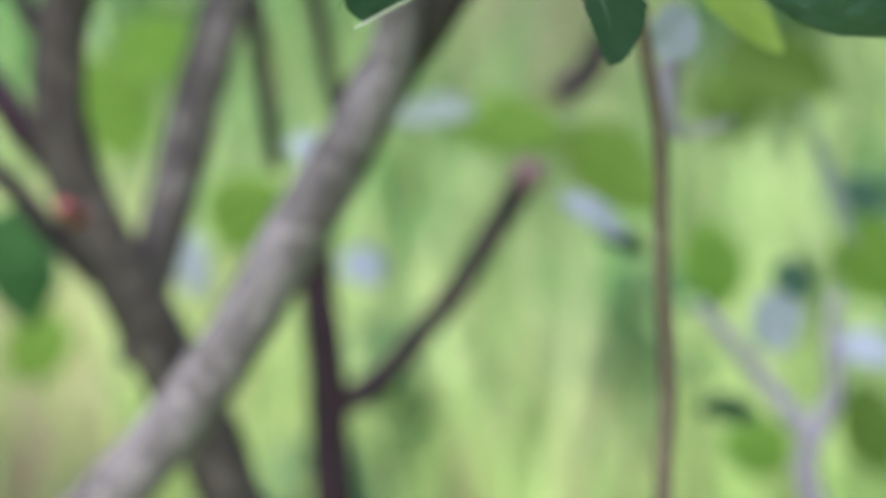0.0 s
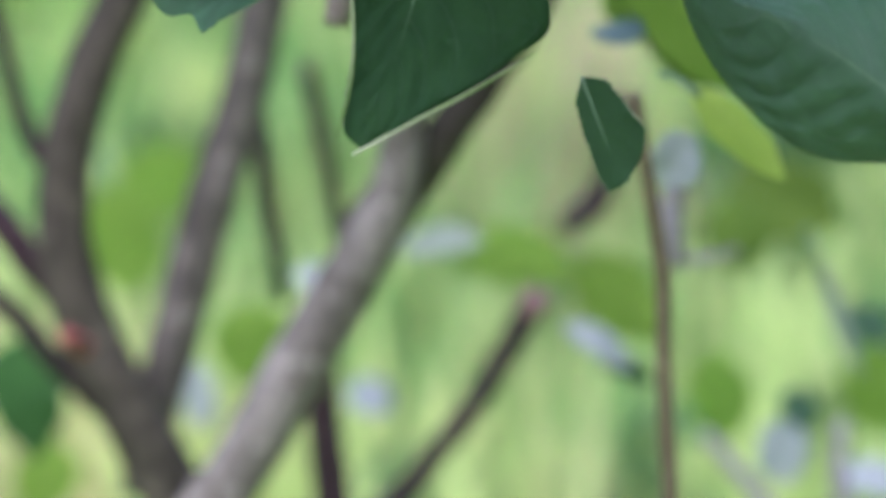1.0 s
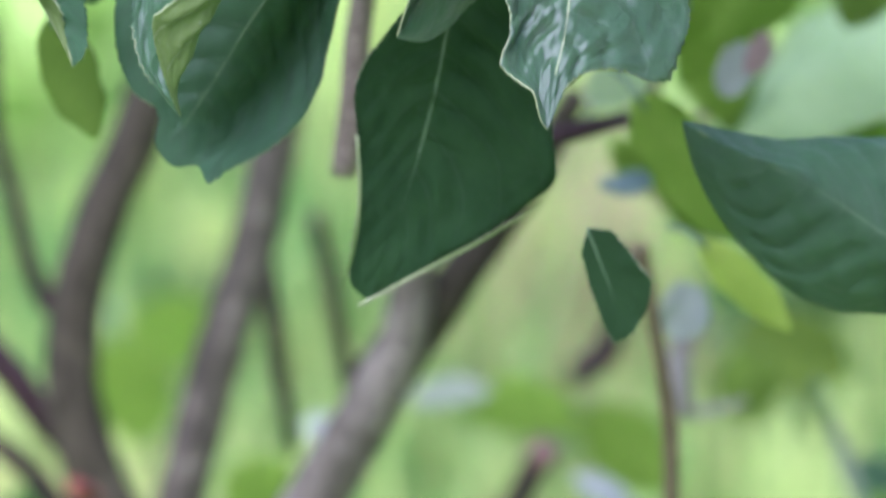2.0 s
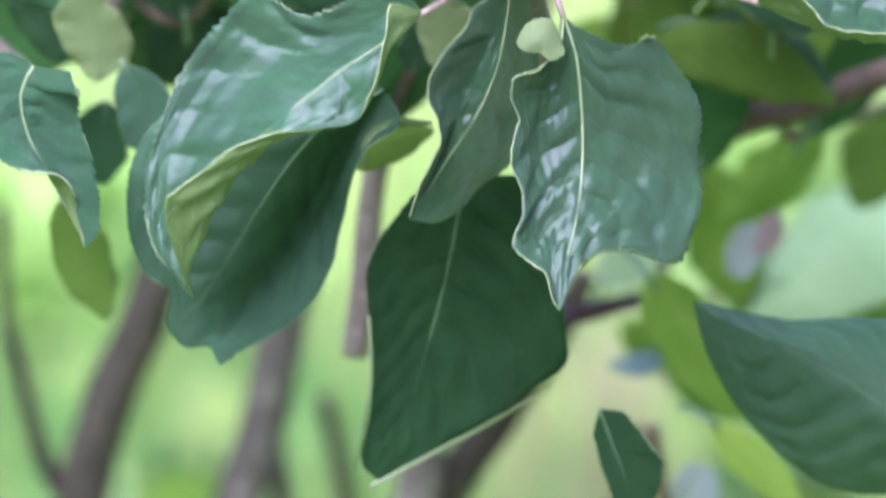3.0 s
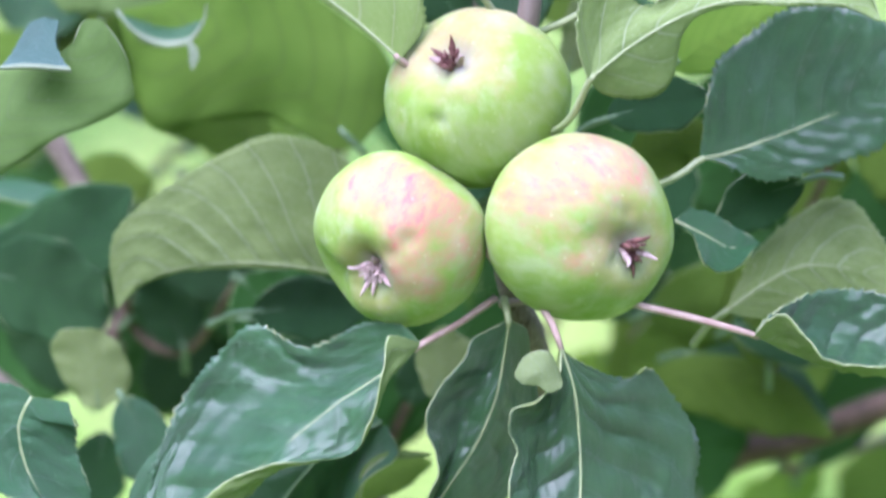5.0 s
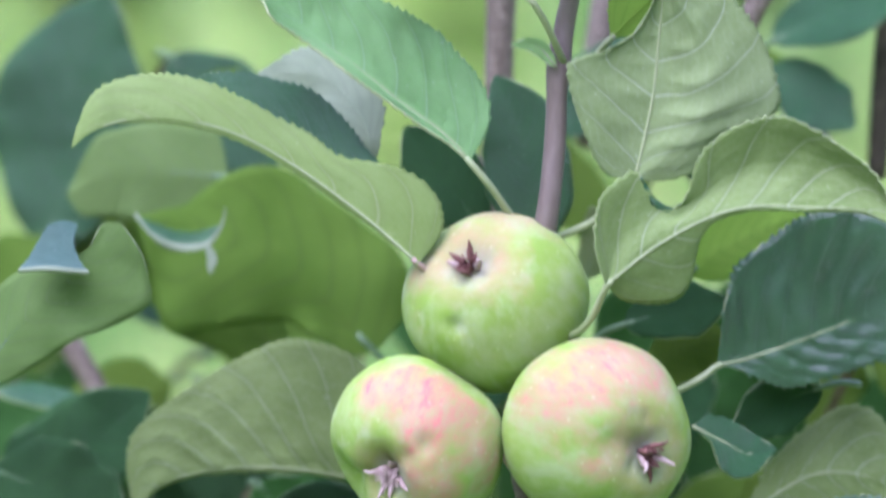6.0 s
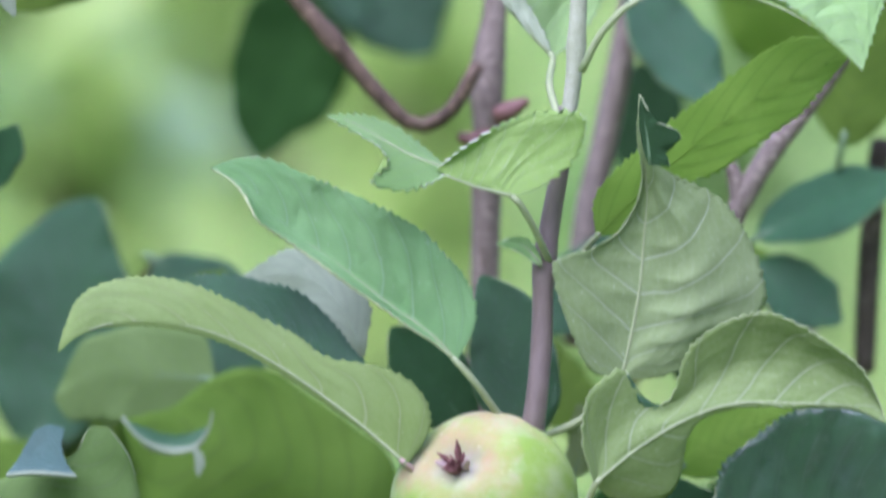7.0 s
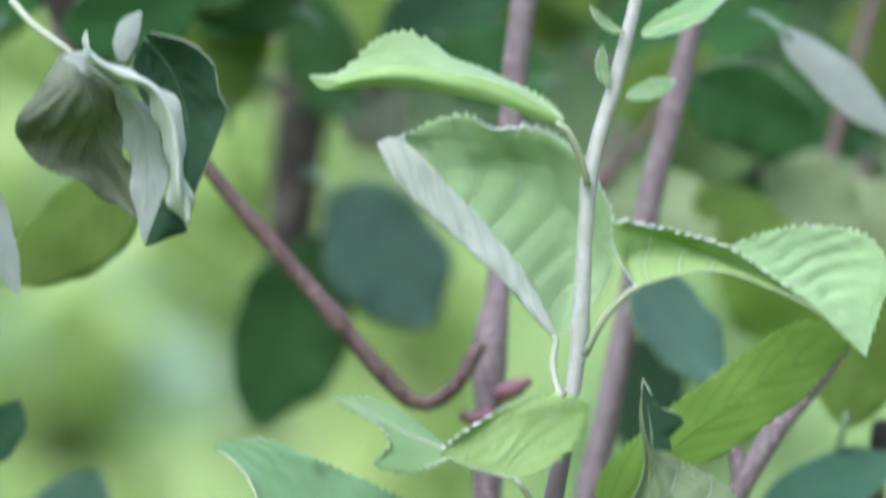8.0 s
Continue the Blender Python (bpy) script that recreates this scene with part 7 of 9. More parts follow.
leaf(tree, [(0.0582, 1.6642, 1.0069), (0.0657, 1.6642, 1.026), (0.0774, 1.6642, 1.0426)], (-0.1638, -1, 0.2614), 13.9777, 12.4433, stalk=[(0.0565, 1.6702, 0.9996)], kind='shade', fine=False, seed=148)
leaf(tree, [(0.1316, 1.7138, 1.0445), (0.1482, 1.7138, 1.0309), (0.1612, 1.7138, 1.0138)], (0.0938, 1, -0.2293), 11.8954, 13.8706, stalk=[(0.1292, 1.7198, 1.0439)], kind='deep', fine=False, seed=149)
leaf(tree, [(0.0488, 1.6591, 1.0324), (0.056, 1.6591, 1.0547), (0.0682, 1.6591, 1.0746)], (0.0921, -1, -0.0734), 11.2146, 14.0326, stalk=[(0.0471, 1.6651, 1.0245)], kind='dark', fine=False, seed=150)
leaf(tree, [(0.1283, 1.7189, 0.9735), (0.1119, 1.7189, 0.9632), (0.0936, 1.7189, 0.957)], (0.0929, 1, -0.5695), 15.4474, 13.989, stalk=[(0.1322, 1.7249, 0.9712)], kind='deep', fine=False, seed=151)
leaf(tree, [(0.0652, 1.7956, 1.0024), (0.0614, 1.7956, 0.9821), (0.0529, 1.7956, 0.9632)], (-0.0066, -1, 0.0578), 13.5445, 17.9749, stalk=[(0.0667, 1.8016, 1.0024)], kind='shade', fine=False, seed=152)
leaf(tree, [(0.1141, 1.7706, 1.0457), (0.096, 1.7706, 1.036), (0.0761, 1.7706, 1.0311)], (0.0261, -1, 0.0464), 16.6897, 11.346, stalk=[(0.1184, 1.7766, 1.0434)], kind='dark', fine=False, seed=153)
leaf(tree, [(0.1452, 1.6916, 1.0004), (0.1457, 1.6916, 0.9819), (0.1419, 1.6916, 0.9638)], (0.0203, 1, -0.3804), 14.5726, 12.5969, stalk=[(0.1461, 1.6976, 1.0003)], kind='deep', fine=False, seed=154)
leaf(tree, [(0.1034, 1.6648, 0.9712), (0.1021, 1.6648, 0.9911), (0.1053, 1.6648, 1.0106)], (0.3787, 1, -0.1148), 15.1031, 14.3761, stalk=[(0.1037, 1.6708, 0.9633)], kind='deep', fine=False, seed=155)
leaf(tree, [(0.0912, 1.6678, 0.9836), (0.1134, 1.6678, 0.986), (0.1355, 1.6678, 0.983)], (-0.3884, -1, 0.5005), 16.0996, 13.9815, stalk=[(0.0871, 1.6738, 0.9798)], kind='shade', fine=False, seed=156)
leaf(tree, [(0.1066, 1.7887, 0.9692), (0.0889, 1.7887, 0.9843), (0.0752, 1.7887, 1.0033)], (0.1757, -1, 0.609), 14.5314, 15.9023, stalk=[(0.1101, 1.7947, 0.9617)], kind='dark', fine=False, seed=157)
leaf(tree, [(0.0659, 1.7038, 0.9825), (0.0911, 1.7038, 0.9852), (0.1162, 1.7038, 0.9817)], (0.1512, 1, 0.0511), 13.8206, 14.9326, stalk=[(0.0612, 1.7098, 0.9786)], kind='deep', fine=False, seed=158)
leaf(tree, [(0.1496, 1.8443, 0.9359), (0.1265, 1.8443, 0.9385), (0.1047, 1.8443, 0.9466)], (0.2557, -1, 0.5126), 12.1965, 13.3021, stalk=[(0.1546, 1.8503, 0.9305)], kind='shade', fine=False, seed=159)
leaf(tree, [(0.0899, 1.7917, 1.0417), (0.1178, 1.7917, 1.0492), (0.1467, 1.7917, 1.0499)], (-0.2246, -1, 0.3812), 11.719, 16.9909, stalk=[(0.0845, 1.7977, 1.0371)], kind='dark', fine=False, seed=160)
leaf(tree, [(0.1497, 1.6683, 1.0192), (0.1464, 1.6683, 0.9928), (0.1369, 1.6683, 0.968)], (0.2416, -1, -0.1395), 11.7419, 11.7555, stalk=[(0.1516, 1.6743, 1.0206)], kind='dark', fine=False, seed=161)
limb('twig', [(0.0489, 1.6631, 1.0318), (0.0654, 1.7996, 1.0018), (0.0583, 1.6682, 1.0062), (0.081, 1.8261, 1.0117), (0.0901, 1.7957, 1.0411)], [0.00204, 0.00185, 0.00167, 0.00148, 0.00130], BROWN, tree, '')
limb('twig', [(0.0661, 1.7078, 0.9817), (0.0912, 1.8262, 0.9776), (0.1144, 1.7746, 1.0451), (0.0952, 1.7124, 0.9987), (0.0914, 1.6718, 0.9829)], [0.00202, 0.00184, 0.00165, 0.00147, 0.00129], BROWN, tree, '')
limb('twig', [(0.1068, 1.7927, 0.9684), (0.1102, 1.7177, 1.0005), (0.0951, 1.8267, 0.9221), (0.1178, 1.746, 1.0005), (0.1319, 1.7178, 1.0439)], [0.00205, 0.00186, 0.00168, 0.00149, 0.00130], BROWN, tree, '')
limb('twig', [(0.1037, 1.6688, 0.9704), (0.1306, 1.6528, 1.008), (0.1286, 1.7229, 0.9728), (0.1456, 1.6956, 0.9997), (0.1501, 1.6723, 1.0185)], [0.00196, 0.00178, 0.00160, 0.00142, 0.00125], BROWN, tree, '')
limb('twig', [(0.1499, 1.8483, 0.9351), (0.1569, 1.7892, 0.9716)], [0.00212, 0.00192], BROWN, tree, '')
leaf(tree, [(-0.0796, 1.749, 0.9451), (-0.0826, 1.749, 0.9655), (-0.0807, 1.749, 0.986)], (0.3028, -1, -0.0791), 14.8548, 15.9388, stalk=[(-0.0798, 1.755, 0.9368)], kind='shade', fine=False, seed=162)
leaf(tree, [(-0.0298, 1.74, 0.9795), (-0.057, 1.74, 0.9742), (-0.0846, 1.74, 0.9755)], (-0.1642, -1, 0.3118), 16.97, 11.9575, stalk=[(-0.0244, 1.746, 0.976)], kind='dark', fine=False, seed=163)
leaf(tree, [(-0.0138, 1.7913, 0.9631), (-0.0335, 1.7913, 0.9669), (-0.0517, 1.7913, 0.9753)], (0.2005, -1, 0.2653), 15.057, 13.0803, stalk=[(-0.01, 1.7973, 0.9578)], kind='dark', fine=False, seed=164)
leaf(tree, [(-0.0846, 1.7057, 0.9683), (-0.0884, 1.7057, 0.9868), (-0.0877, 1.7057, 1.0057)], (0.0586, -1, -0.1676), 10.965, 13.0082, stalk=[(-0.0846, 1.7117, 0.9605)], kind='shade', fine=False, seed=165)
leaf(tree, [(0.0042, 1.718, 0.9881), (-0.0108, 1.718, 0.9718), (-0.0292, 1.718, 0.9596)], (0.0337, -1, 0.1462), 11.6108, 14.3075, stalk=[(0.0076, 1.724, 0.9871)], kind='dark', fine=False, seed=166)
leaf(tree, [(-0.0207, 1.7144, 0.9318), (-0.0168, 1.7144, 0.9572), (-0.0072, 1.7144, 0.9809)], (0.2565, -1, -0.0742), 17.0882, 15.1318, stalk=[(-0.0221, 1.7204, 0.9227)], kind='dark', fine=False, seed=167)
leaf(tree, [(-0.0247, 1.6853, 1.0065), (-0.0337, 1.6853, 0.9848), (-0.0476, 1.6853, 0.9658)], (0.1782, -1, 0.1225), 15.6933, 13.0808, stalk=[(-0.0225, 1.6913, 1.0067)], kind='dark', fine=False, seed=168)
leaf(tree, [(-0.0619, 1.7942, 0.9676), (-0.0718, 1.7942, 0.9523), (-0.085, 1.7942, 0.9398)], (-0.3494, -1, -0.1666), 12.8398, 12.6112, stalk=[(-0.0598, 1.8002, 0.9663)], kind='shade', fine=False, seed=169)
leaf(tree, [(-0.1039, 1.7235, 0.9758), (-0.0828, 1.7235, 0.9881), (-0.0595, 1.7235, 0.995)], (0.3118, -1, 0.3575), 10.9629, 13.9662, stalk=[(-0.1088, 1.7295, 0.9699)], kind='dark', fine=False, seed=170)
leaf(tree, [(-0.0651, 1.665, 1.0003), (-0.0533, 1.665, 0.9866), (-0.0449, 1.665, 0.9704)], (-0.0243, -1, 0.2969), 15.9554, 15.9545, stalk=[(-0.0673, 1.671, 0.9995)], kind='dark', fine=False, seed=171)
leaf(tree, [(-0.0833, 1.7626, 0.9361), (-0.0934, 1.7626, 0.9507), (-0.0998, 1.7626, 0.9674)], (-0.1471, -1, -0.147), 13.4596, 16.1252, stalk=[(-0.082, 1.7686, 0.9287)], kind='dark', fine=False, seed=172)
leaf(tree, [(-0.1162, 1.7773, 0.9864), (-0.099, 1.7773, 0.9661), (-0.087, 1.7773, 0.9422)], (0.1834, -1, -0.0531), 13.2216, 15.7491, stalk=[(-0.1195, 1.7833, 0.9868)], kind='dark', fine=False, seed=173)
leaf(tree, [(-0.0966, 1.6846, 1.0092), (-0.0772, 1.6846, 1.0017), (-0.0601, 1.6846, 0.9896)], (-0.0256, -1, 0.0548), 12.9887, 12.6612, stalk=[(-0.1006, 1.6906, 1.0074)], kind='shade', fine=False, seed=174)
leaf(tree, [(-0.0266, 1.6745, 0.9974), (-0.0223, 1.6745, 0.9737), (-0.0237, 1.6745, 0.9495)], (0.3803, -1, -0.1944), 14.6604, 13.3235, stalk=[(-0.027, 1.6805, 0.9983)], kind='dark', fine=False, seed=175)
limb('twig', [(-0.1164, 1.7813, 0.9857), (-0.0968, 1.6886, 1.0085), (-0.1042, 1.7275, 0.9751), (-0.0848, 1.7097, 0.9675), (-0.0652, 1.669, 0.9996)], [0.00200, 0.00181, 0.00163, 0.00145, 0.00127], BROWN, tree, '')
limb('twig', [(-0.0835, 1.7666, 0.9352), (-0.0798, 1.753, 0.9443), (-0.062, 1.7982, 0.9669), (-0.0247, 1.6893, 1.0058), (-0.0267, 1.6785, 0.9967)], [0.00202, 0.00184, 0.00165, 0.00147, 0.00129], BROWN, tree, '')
limb('twig', [(-0.0299, 1.744, 0.9788), (-0.0138, 1.7953, 0.9623), (-0.0207, 1.7184, 0.931), (0.0042, 1.722, 0.9874)], [0.00203, 0.00185, 0.00166, 0.00148], BROWN, tree, '')
leaf(tree, [(-0.1772, 1.9115, 0.943), (-0.1521, 1.9115, 0.9389), (-0.1286, 1.9115, 0.9289)], (-0.1732, 1, -0.0133), 18.8177, 16.1635, stalk=[(-0.1826, 1.9175, 0.9401)], kind='deep', fine=False, seed=176)
leaf(tree, [(0.1104, 1.9207, 0.9801), (0.0963, 1.9207, 1.0032), (0.0879, 1.9207, 1.0289)], (-0.1957, -1, 0.1667), 15.0449, 12.6425, stalk=[(0.113, 1.9267, 0.9711)], kind='dark', fine=False, seed=177)
leaf(tree, [(-0.0872, 1.8556, 1.0139), (-0.0679, 1.8556, 1.0201), (-0.0478, 1.8556, 1.0214)], (0.213, 1, -0.6342), 13.0949, 16.2097, stalk=[(-0.0914, 1.8616, 1.0092)], kind='deep', fine=False, seed=178)
leaf(tree, [(0.0879, 1.9978, 1.0106), (0.1008, 1.9978, 0.9945), (0.1096, 1.9978, 0.9758)], (-0.0317, 1, -0.2379), 12.8333, 14.2932, stalk=[(0.086, 2.0038, 1.0099)], kind='deep', fine=False, seed=179)
leaf(tree, [(0.0257, 1.9438, 0.9414), (0.0172, 1.9438, 0.9712), (0.0159, 1.9438, 1.0019)], (0.3997, -1, 0.299), 17.326, 18.789, stalk=[(0.0268, 1.9498, 0.931)], kind='dark', fine=False, seed=180)
leaf(tree, [(-0.1278, 1.967, 0.9805), (-0.1271, 1.967, 0.9559), (-0.1321, 1.967, 0.9316)], (-0.2041, -1, -0.1241), 13.4557, 13.1067, stalk=[(-0.1278, 1.973, 0.9812)], kind='dark', fine=False, seed=181)
leaf(tree, [(-0.0524, 1.8868, 0.9714), (-0.0263, 1.8868, 0.9643), (-0.0026, 1.8868, 0.9512)], (0.3061, -1, 0.597), 16.9232, 17.5712, stalk=[(-0.0575, 1.8928, 0.9693)], kind='dark', fine=False, seed=182)
leaf(tree, [(-0.1511, 1.907, 0.9191), (-0.151, 1.907, 0.9381), (-0.1465, 1.907, 0.9565)], (0.0598, -1, 0.198), 16.754, 17.5011, stalk=[(-0.1521, 1.913, 0.911)], kind='dark', fine=False, seed=183)
leaf(tree, [(0.1128, 1.9932, 0.9061), (0.1051, 1.9932, 0.9342), (0.1041, 1.9932, 0.9631)], (0.0495, -1, 0.0892), 13.463, 18.6292, stalk=[(0.114, 1.9992, 0.8959)], kind='dark', fine=False, seed=184)
leaf(tree, [(-0.0614, 1.9247, 1.0158), (-0.0678, 1.9247, 0.9976), (-0.0783, 1.9247, 0.9813)], (0.378, 1, 0.1544), 16.2176, 17.6924, stalk=[(-0.0599, 1.9307, 1.0153)], kind='deep', fine=False, seed=185)
leaf(tree, [(-0.1593, 1.979, 0.9583), (-0.1347, 1.979, 0.9702), (-0.1081, 1.979, 0.9758)], (-0.2391, -1, 0.1224), 16.4566, 13.5047, stalk=[(-0.165, 1.985, 0.9522)], kind='dark', fine=False, seed=186)
leaf(tree, [(-0.137, 1.8745, 0.9564), (-0.116, 1.8745, 0.9615), (-0.0944, 1.8745, 0.9614)], (0.043, 1, -0.6447), 16.8532, 13.1106, stalk=[(-0.1418, 1.8805, 0.9517)], kind='deep', fine=False, seed=187)
leaf(tree, [(0.0747, 1.8976, 0.993), (0.0936, 1.8976, 1.008), (0.1155, 1.8976, 1.018)], (0.1344, -1, -0.0555), 13.2744, 12.4079, stalk=[(0.0709, 1.9036, 0.9864)], kind='dark', fine=False, seed=188)
leaf(tree, [(-0.032, 1.8502, 0.9965), (-0.0099, 1.8502, 0.9786), (0.0074, 1.8502, 0.9559)], (0.3737, 1, -0.3193), 18.4787, 12.1251, stalk=[(-0.036, 1.8562, 0.9965)], kind='deep', fine=False, seed=189)
leaf(tree, [(-0.0144, 1.9089, 0.9486), (-0.0071, 1.9089, 0.9274), (-0.0048, 1.9089, 0.905)], (0.2117, -1, 0.5067), 14.2863, 15.7918, stalk=[(-0.0154, 1.9149, 0.9487)], kind='dark', fine=False, seed=190)
leaf(tree, [(-0.0344, 1.9721, 0.8952), (-0.0536, 1.9721, 0.9199), (-0.0665, 1.9721, 0.9484)], (-0.2856, -1, 0.5485), 17.0634, 15.4738, stalk=[(-0.0313, 1.9781, 0.8853)], kind='dark', fine=False, seed=191)
leaf(tree, [(-0.0289, 1.8754, 1.0319), (-0.0052, 1.8754, 1.0189), (0.0148, 1.8754, 1.0007)], (-0.0183, -1, 0.2231), 17.4673, 17.1791, stalk=[(-0.0334, 1.8814, 1.0311)], kind='dark', fine=False, seed=192)
leaf(tree, [(0.0149, 1.8798, 0.9923), (0.0053, 1.8798, 1.0096), (0, 1.8798, 1.0286)], (0.0887, 1, -0.0855), 13.2426, 16.0454, stalk=[(0.0164, 1.8858, 0.9846)], kind='deep', fine=False, seed=193)
leaf(tree, [(-0.1369, 1.9074, 0.9877), (-0.1632, 1.9074, 0.9802), (-0.1905, 1.9074, 0.9791)], (0.0635, -1, 0.6413), 15.312, 17.7026, stalk=[(-0.132, 1.9134, 0.9844)], kind='dark', fine=False, seed=194)
leaf(tree, [(0.0407, 1.872, 1.0298), (0.017, 1.872, 1.0115), (-0.0103, 1.872, 0.9995)], (-0.1727, -1, -0.13), 16.6227, 15.5307, stalk=[(0.046, 1.878, 1.0289)], kind='dark', fine=False, seed=195)
leaf(tree, [(-0.1474, 1.9371, 0.9461), (-0.1489, 1.9371, 0.9743), (-0.1438, 1.9371, 1.0021)], (0.3434, -1, 0.011), 19.2783, 12.4221, stalk=[(-0.1482, 1.9431, 0.9362)], kind='dark', fine=False, seed=196)
leaf(tree, [(-0.1596, 1.9943, 1.0152), (-0.1645, 1.9943, 0.9914), (-0.1748, 1.9943, 0.9694)], (0.0135, 1, 0.1173), 16.8394, 17.1631, stalk=[(-0.1586, 2.0003, 1.0156)], kind='deep', fine=False, seed=197)
leaf(tree, [(-0.1083, 1.9679, 0.9853), (-0.1344, 1.9679, 0.9671), (-0.164, 1.9679, 0.9556)], (-0.1225, 1, -0.6096), 13.8143, 15.3621, stalk=[(-0.103, 1.9739, 0.9841)], kind='deep', fine=False, seed=198)
leaf(tree, [(0.1142, 1.908, 0.9718), (0.1374, 1.908, 0.9572), (0.1566, 1.908, 0.9374)], (0.2008, 1, 0.1099), 19.0965, 17.0052, stalk=[(0.1104, 1.914, 0.9711)], kind='deep', fine=False, seed=199)
leaf(tree, [(-0.1034, 1.9696, 0.9382), (-0.0742, 1.9696, 0.9268), (-0.0483, 1.9696, 0.9086)], (-0.2203, -1, -0.1436), 17.1484, 18.1251, stalk=[(-0.1093, 1.9756, 0.9368)], kind='dark', fine=False, seed=200)
leaf(tree, [(0.0232, 1.9818, 0.8933), (0.0166, 1.9818, 0.9177), (0.016, 1.9818, 0.9428)], (-0.2045, -1, 0.1764), 16.1551, 16.9857, stalk=[(0.024, 1.9878, 0.8838)], kind='dark', fine=False, seed=201)
limb('twig', [(-0.1599, 1.9983, 1.0146), (-0.1776, 1.9155, 0.9423), (-0.1597, 1.983, 0.9576), (-0.1372, 1.9114, 0.987), (-0.1477, 1.9411, 0.9454)], [0.00227, 0.00206, 0.00186, 0.00165, 0.00144], BROWN, tree, '')
limb('twig', [(-0.1281, 1.971, 0.9799), (-0.1373, 1.8785, 0.9557), (-0.1515, 1.911, 0.9183), (-0.1085, 1.9719, 0.9847), (-0.0874, 1.8596, 1.0133)], [0.00223, 0.00203, 0.00183, 0.00162, 0.00142], BROWN, tree, '')
limb('twig', [(-0.1036, 1.9736, 0.9375), (-0.0615, 1.9287, 1.0152), (-0.029, 1.8794, 1.0313), (-0.0525, 1.8908, 0.9707), (-0.0321, 1.8542, 0.9958)], [0.00222, 0.00202, 0.00181, 0.00161, 0.00141], BROWN, tree, '')
limb('twig', [(-0.0345, 1.9761, 0.8944), (-0.0145, 1.9129, 0.9479), (0.0149, 1.8838, 0.9917), (0.0408, 1.876, 1.0292), (0.0257, 1.9478, 0.9407)], [0.00223, 0.00203, 0.00183, 0.00162, 0.00142], BROWN, tree, '')
limb('twig', [(0.0232, 1.9858, 0.8925), (0.0881, 2.0018, 1.01), (0.0749, 1.9016, 0.9923), (0.1106, 1.9247, 0.9795), (0.1145, 1.912, 0.9711)], [0.00226, 0.00206, 0.00185, 0.00165, 0.00144], BROWN, tree, '')
leaf(tree, [(-0.1343, 1.7661, 1.0624), (-0.1498, 1.7661, 1.0514), (-0.1674, 1.7661, 1.0444)], (0.2529, 1, 0.0287), 15.1848, 14.917, stalk=[(-0.1314, 1.7721, 1.0605)], kind='deep', fine=False, seed=202)
leaf(tree, [(-0.0993, 1.838, 1.044), (-0.1039, 1.838, 1.0621), (-0.1041, 1.838, 1.0807)], (0.3418, 1, 0.0296), 15.2295, 12.6274, stalk=[(-0.0992, 1.844, 1.0365)], kind='deep', fine=False, seed=203)
leaf(tree, [(-0.138, 1.8804, 1.0615), (-0.1198, 1.8804, 1.0799), (-0.098, 1.8804, 1.0936)], (-0.1379, 1, 0.0996), 11.9688, 17.8164, stalk=[(-0.1424, 1.8864, 1.0544)], kind='deep', fine=False, seed=204)
leaf(tree, [(-0.1101, 1.8521, 1.0717), (-0.1318, 1.8521, 1.0796), (-0.151, 1.8521, 1.0925)], (-0.1705, 1, -0.6317), 17.2996, 17.3865, stalk=[(-0.1063, 1.8581, 1.0659)], kind='deep', fine=False, seed=205)
leaf(tree, [(-0.0799, 1.893, 1.069), (-0.063, 1.893, 1.0591), (-0.0489, 1.893, 1.0454)], (0.2617, 1, -0.6018), 14.3145, 13.4109, stalk=[(-0.0833, 1.899, 1.0675)], kind='deep', fine=False, seed=206)
leaf(tree, [(-0.0769, 1.7492, 1.0572), (-0.0573, 1.7492, 1.0678), (-0.0358, 1.7492, 1.0735)], (0.1005, 1, -0.4154), 14.9976, 11.8861, stalk=[(-0.0813, 1.7552, 1.0518)], kind='deep', fine=False, seed=207)
leaf(tree, [(-0.1402, 1.889, 1.0426), (-0.1142, 1.889, 1.0336), (-0.091, 1.889, 1.0186)], (0.2476, -1, 0.6992), 17.0043, 12.1235, stalk=[(-0.1456, 1.895, 1.0412)], kind='old', fine=False, seed=208)
leaf(tree, [(-0.0986, 1.7687, 1.1259), (-0.079, 1.7687, 1.1069), (-0.0644, 1.7687, 1.0836)], (0.0605, -1, 0.0664), 15.8199, 16.4244, stalk=[(-0.1024, 1.7747, 1.1267)], kind='old', fine=False, seed=209)
leaf(tree, [(-0.1483, 1.8038, 1.0583), (-0.1264, 1.8038, 1.054), (-0.1061, 1.8038, 1.0445)], (0.2833, 1, -0.6707), 16.2891, 13.2848, stalk=[(-0.153, 1.8098, 1.0559)], kind='deep', fine=False, seed=210)
leaf(tree, [(-0.1148, 1.736, 1.0691), (-0.1028, 1.736, 1.0929), (-0.0856, 1.736, 1.1131)], (-0.2486, 1, 0.1954), 13.3305, 11.6308, stalk=[(-0.1182, 1.742, 1.061)], kind='deep', fine=False, seed=211)
limb('twig', [(-0.1486, 1.8078, 1.0577), (-0.1383, 1.8844, 1.061), (-0.1346, 1.7701, 1.0618), (-0.1405, 1.893, 1.0421), (-0.0988, 1.7727, 1.1256)], [0.00212, 0.00193, 0.00174, 0.00154, 0.00135], BROWN, tree, '')
limb('twig', [(-0.1151, 1.74, 1.0686), (-0.1103, 1.8561, 1.0712), (-0.0995, 1.842, 1.0435), (-0.0801, 1.897, 1.0685), (-0.0771, 1.7532, 1.0566)], [0.00211, 0.00192, 0.00173, 0.00154, 0.00135], BROWN, tree, '')
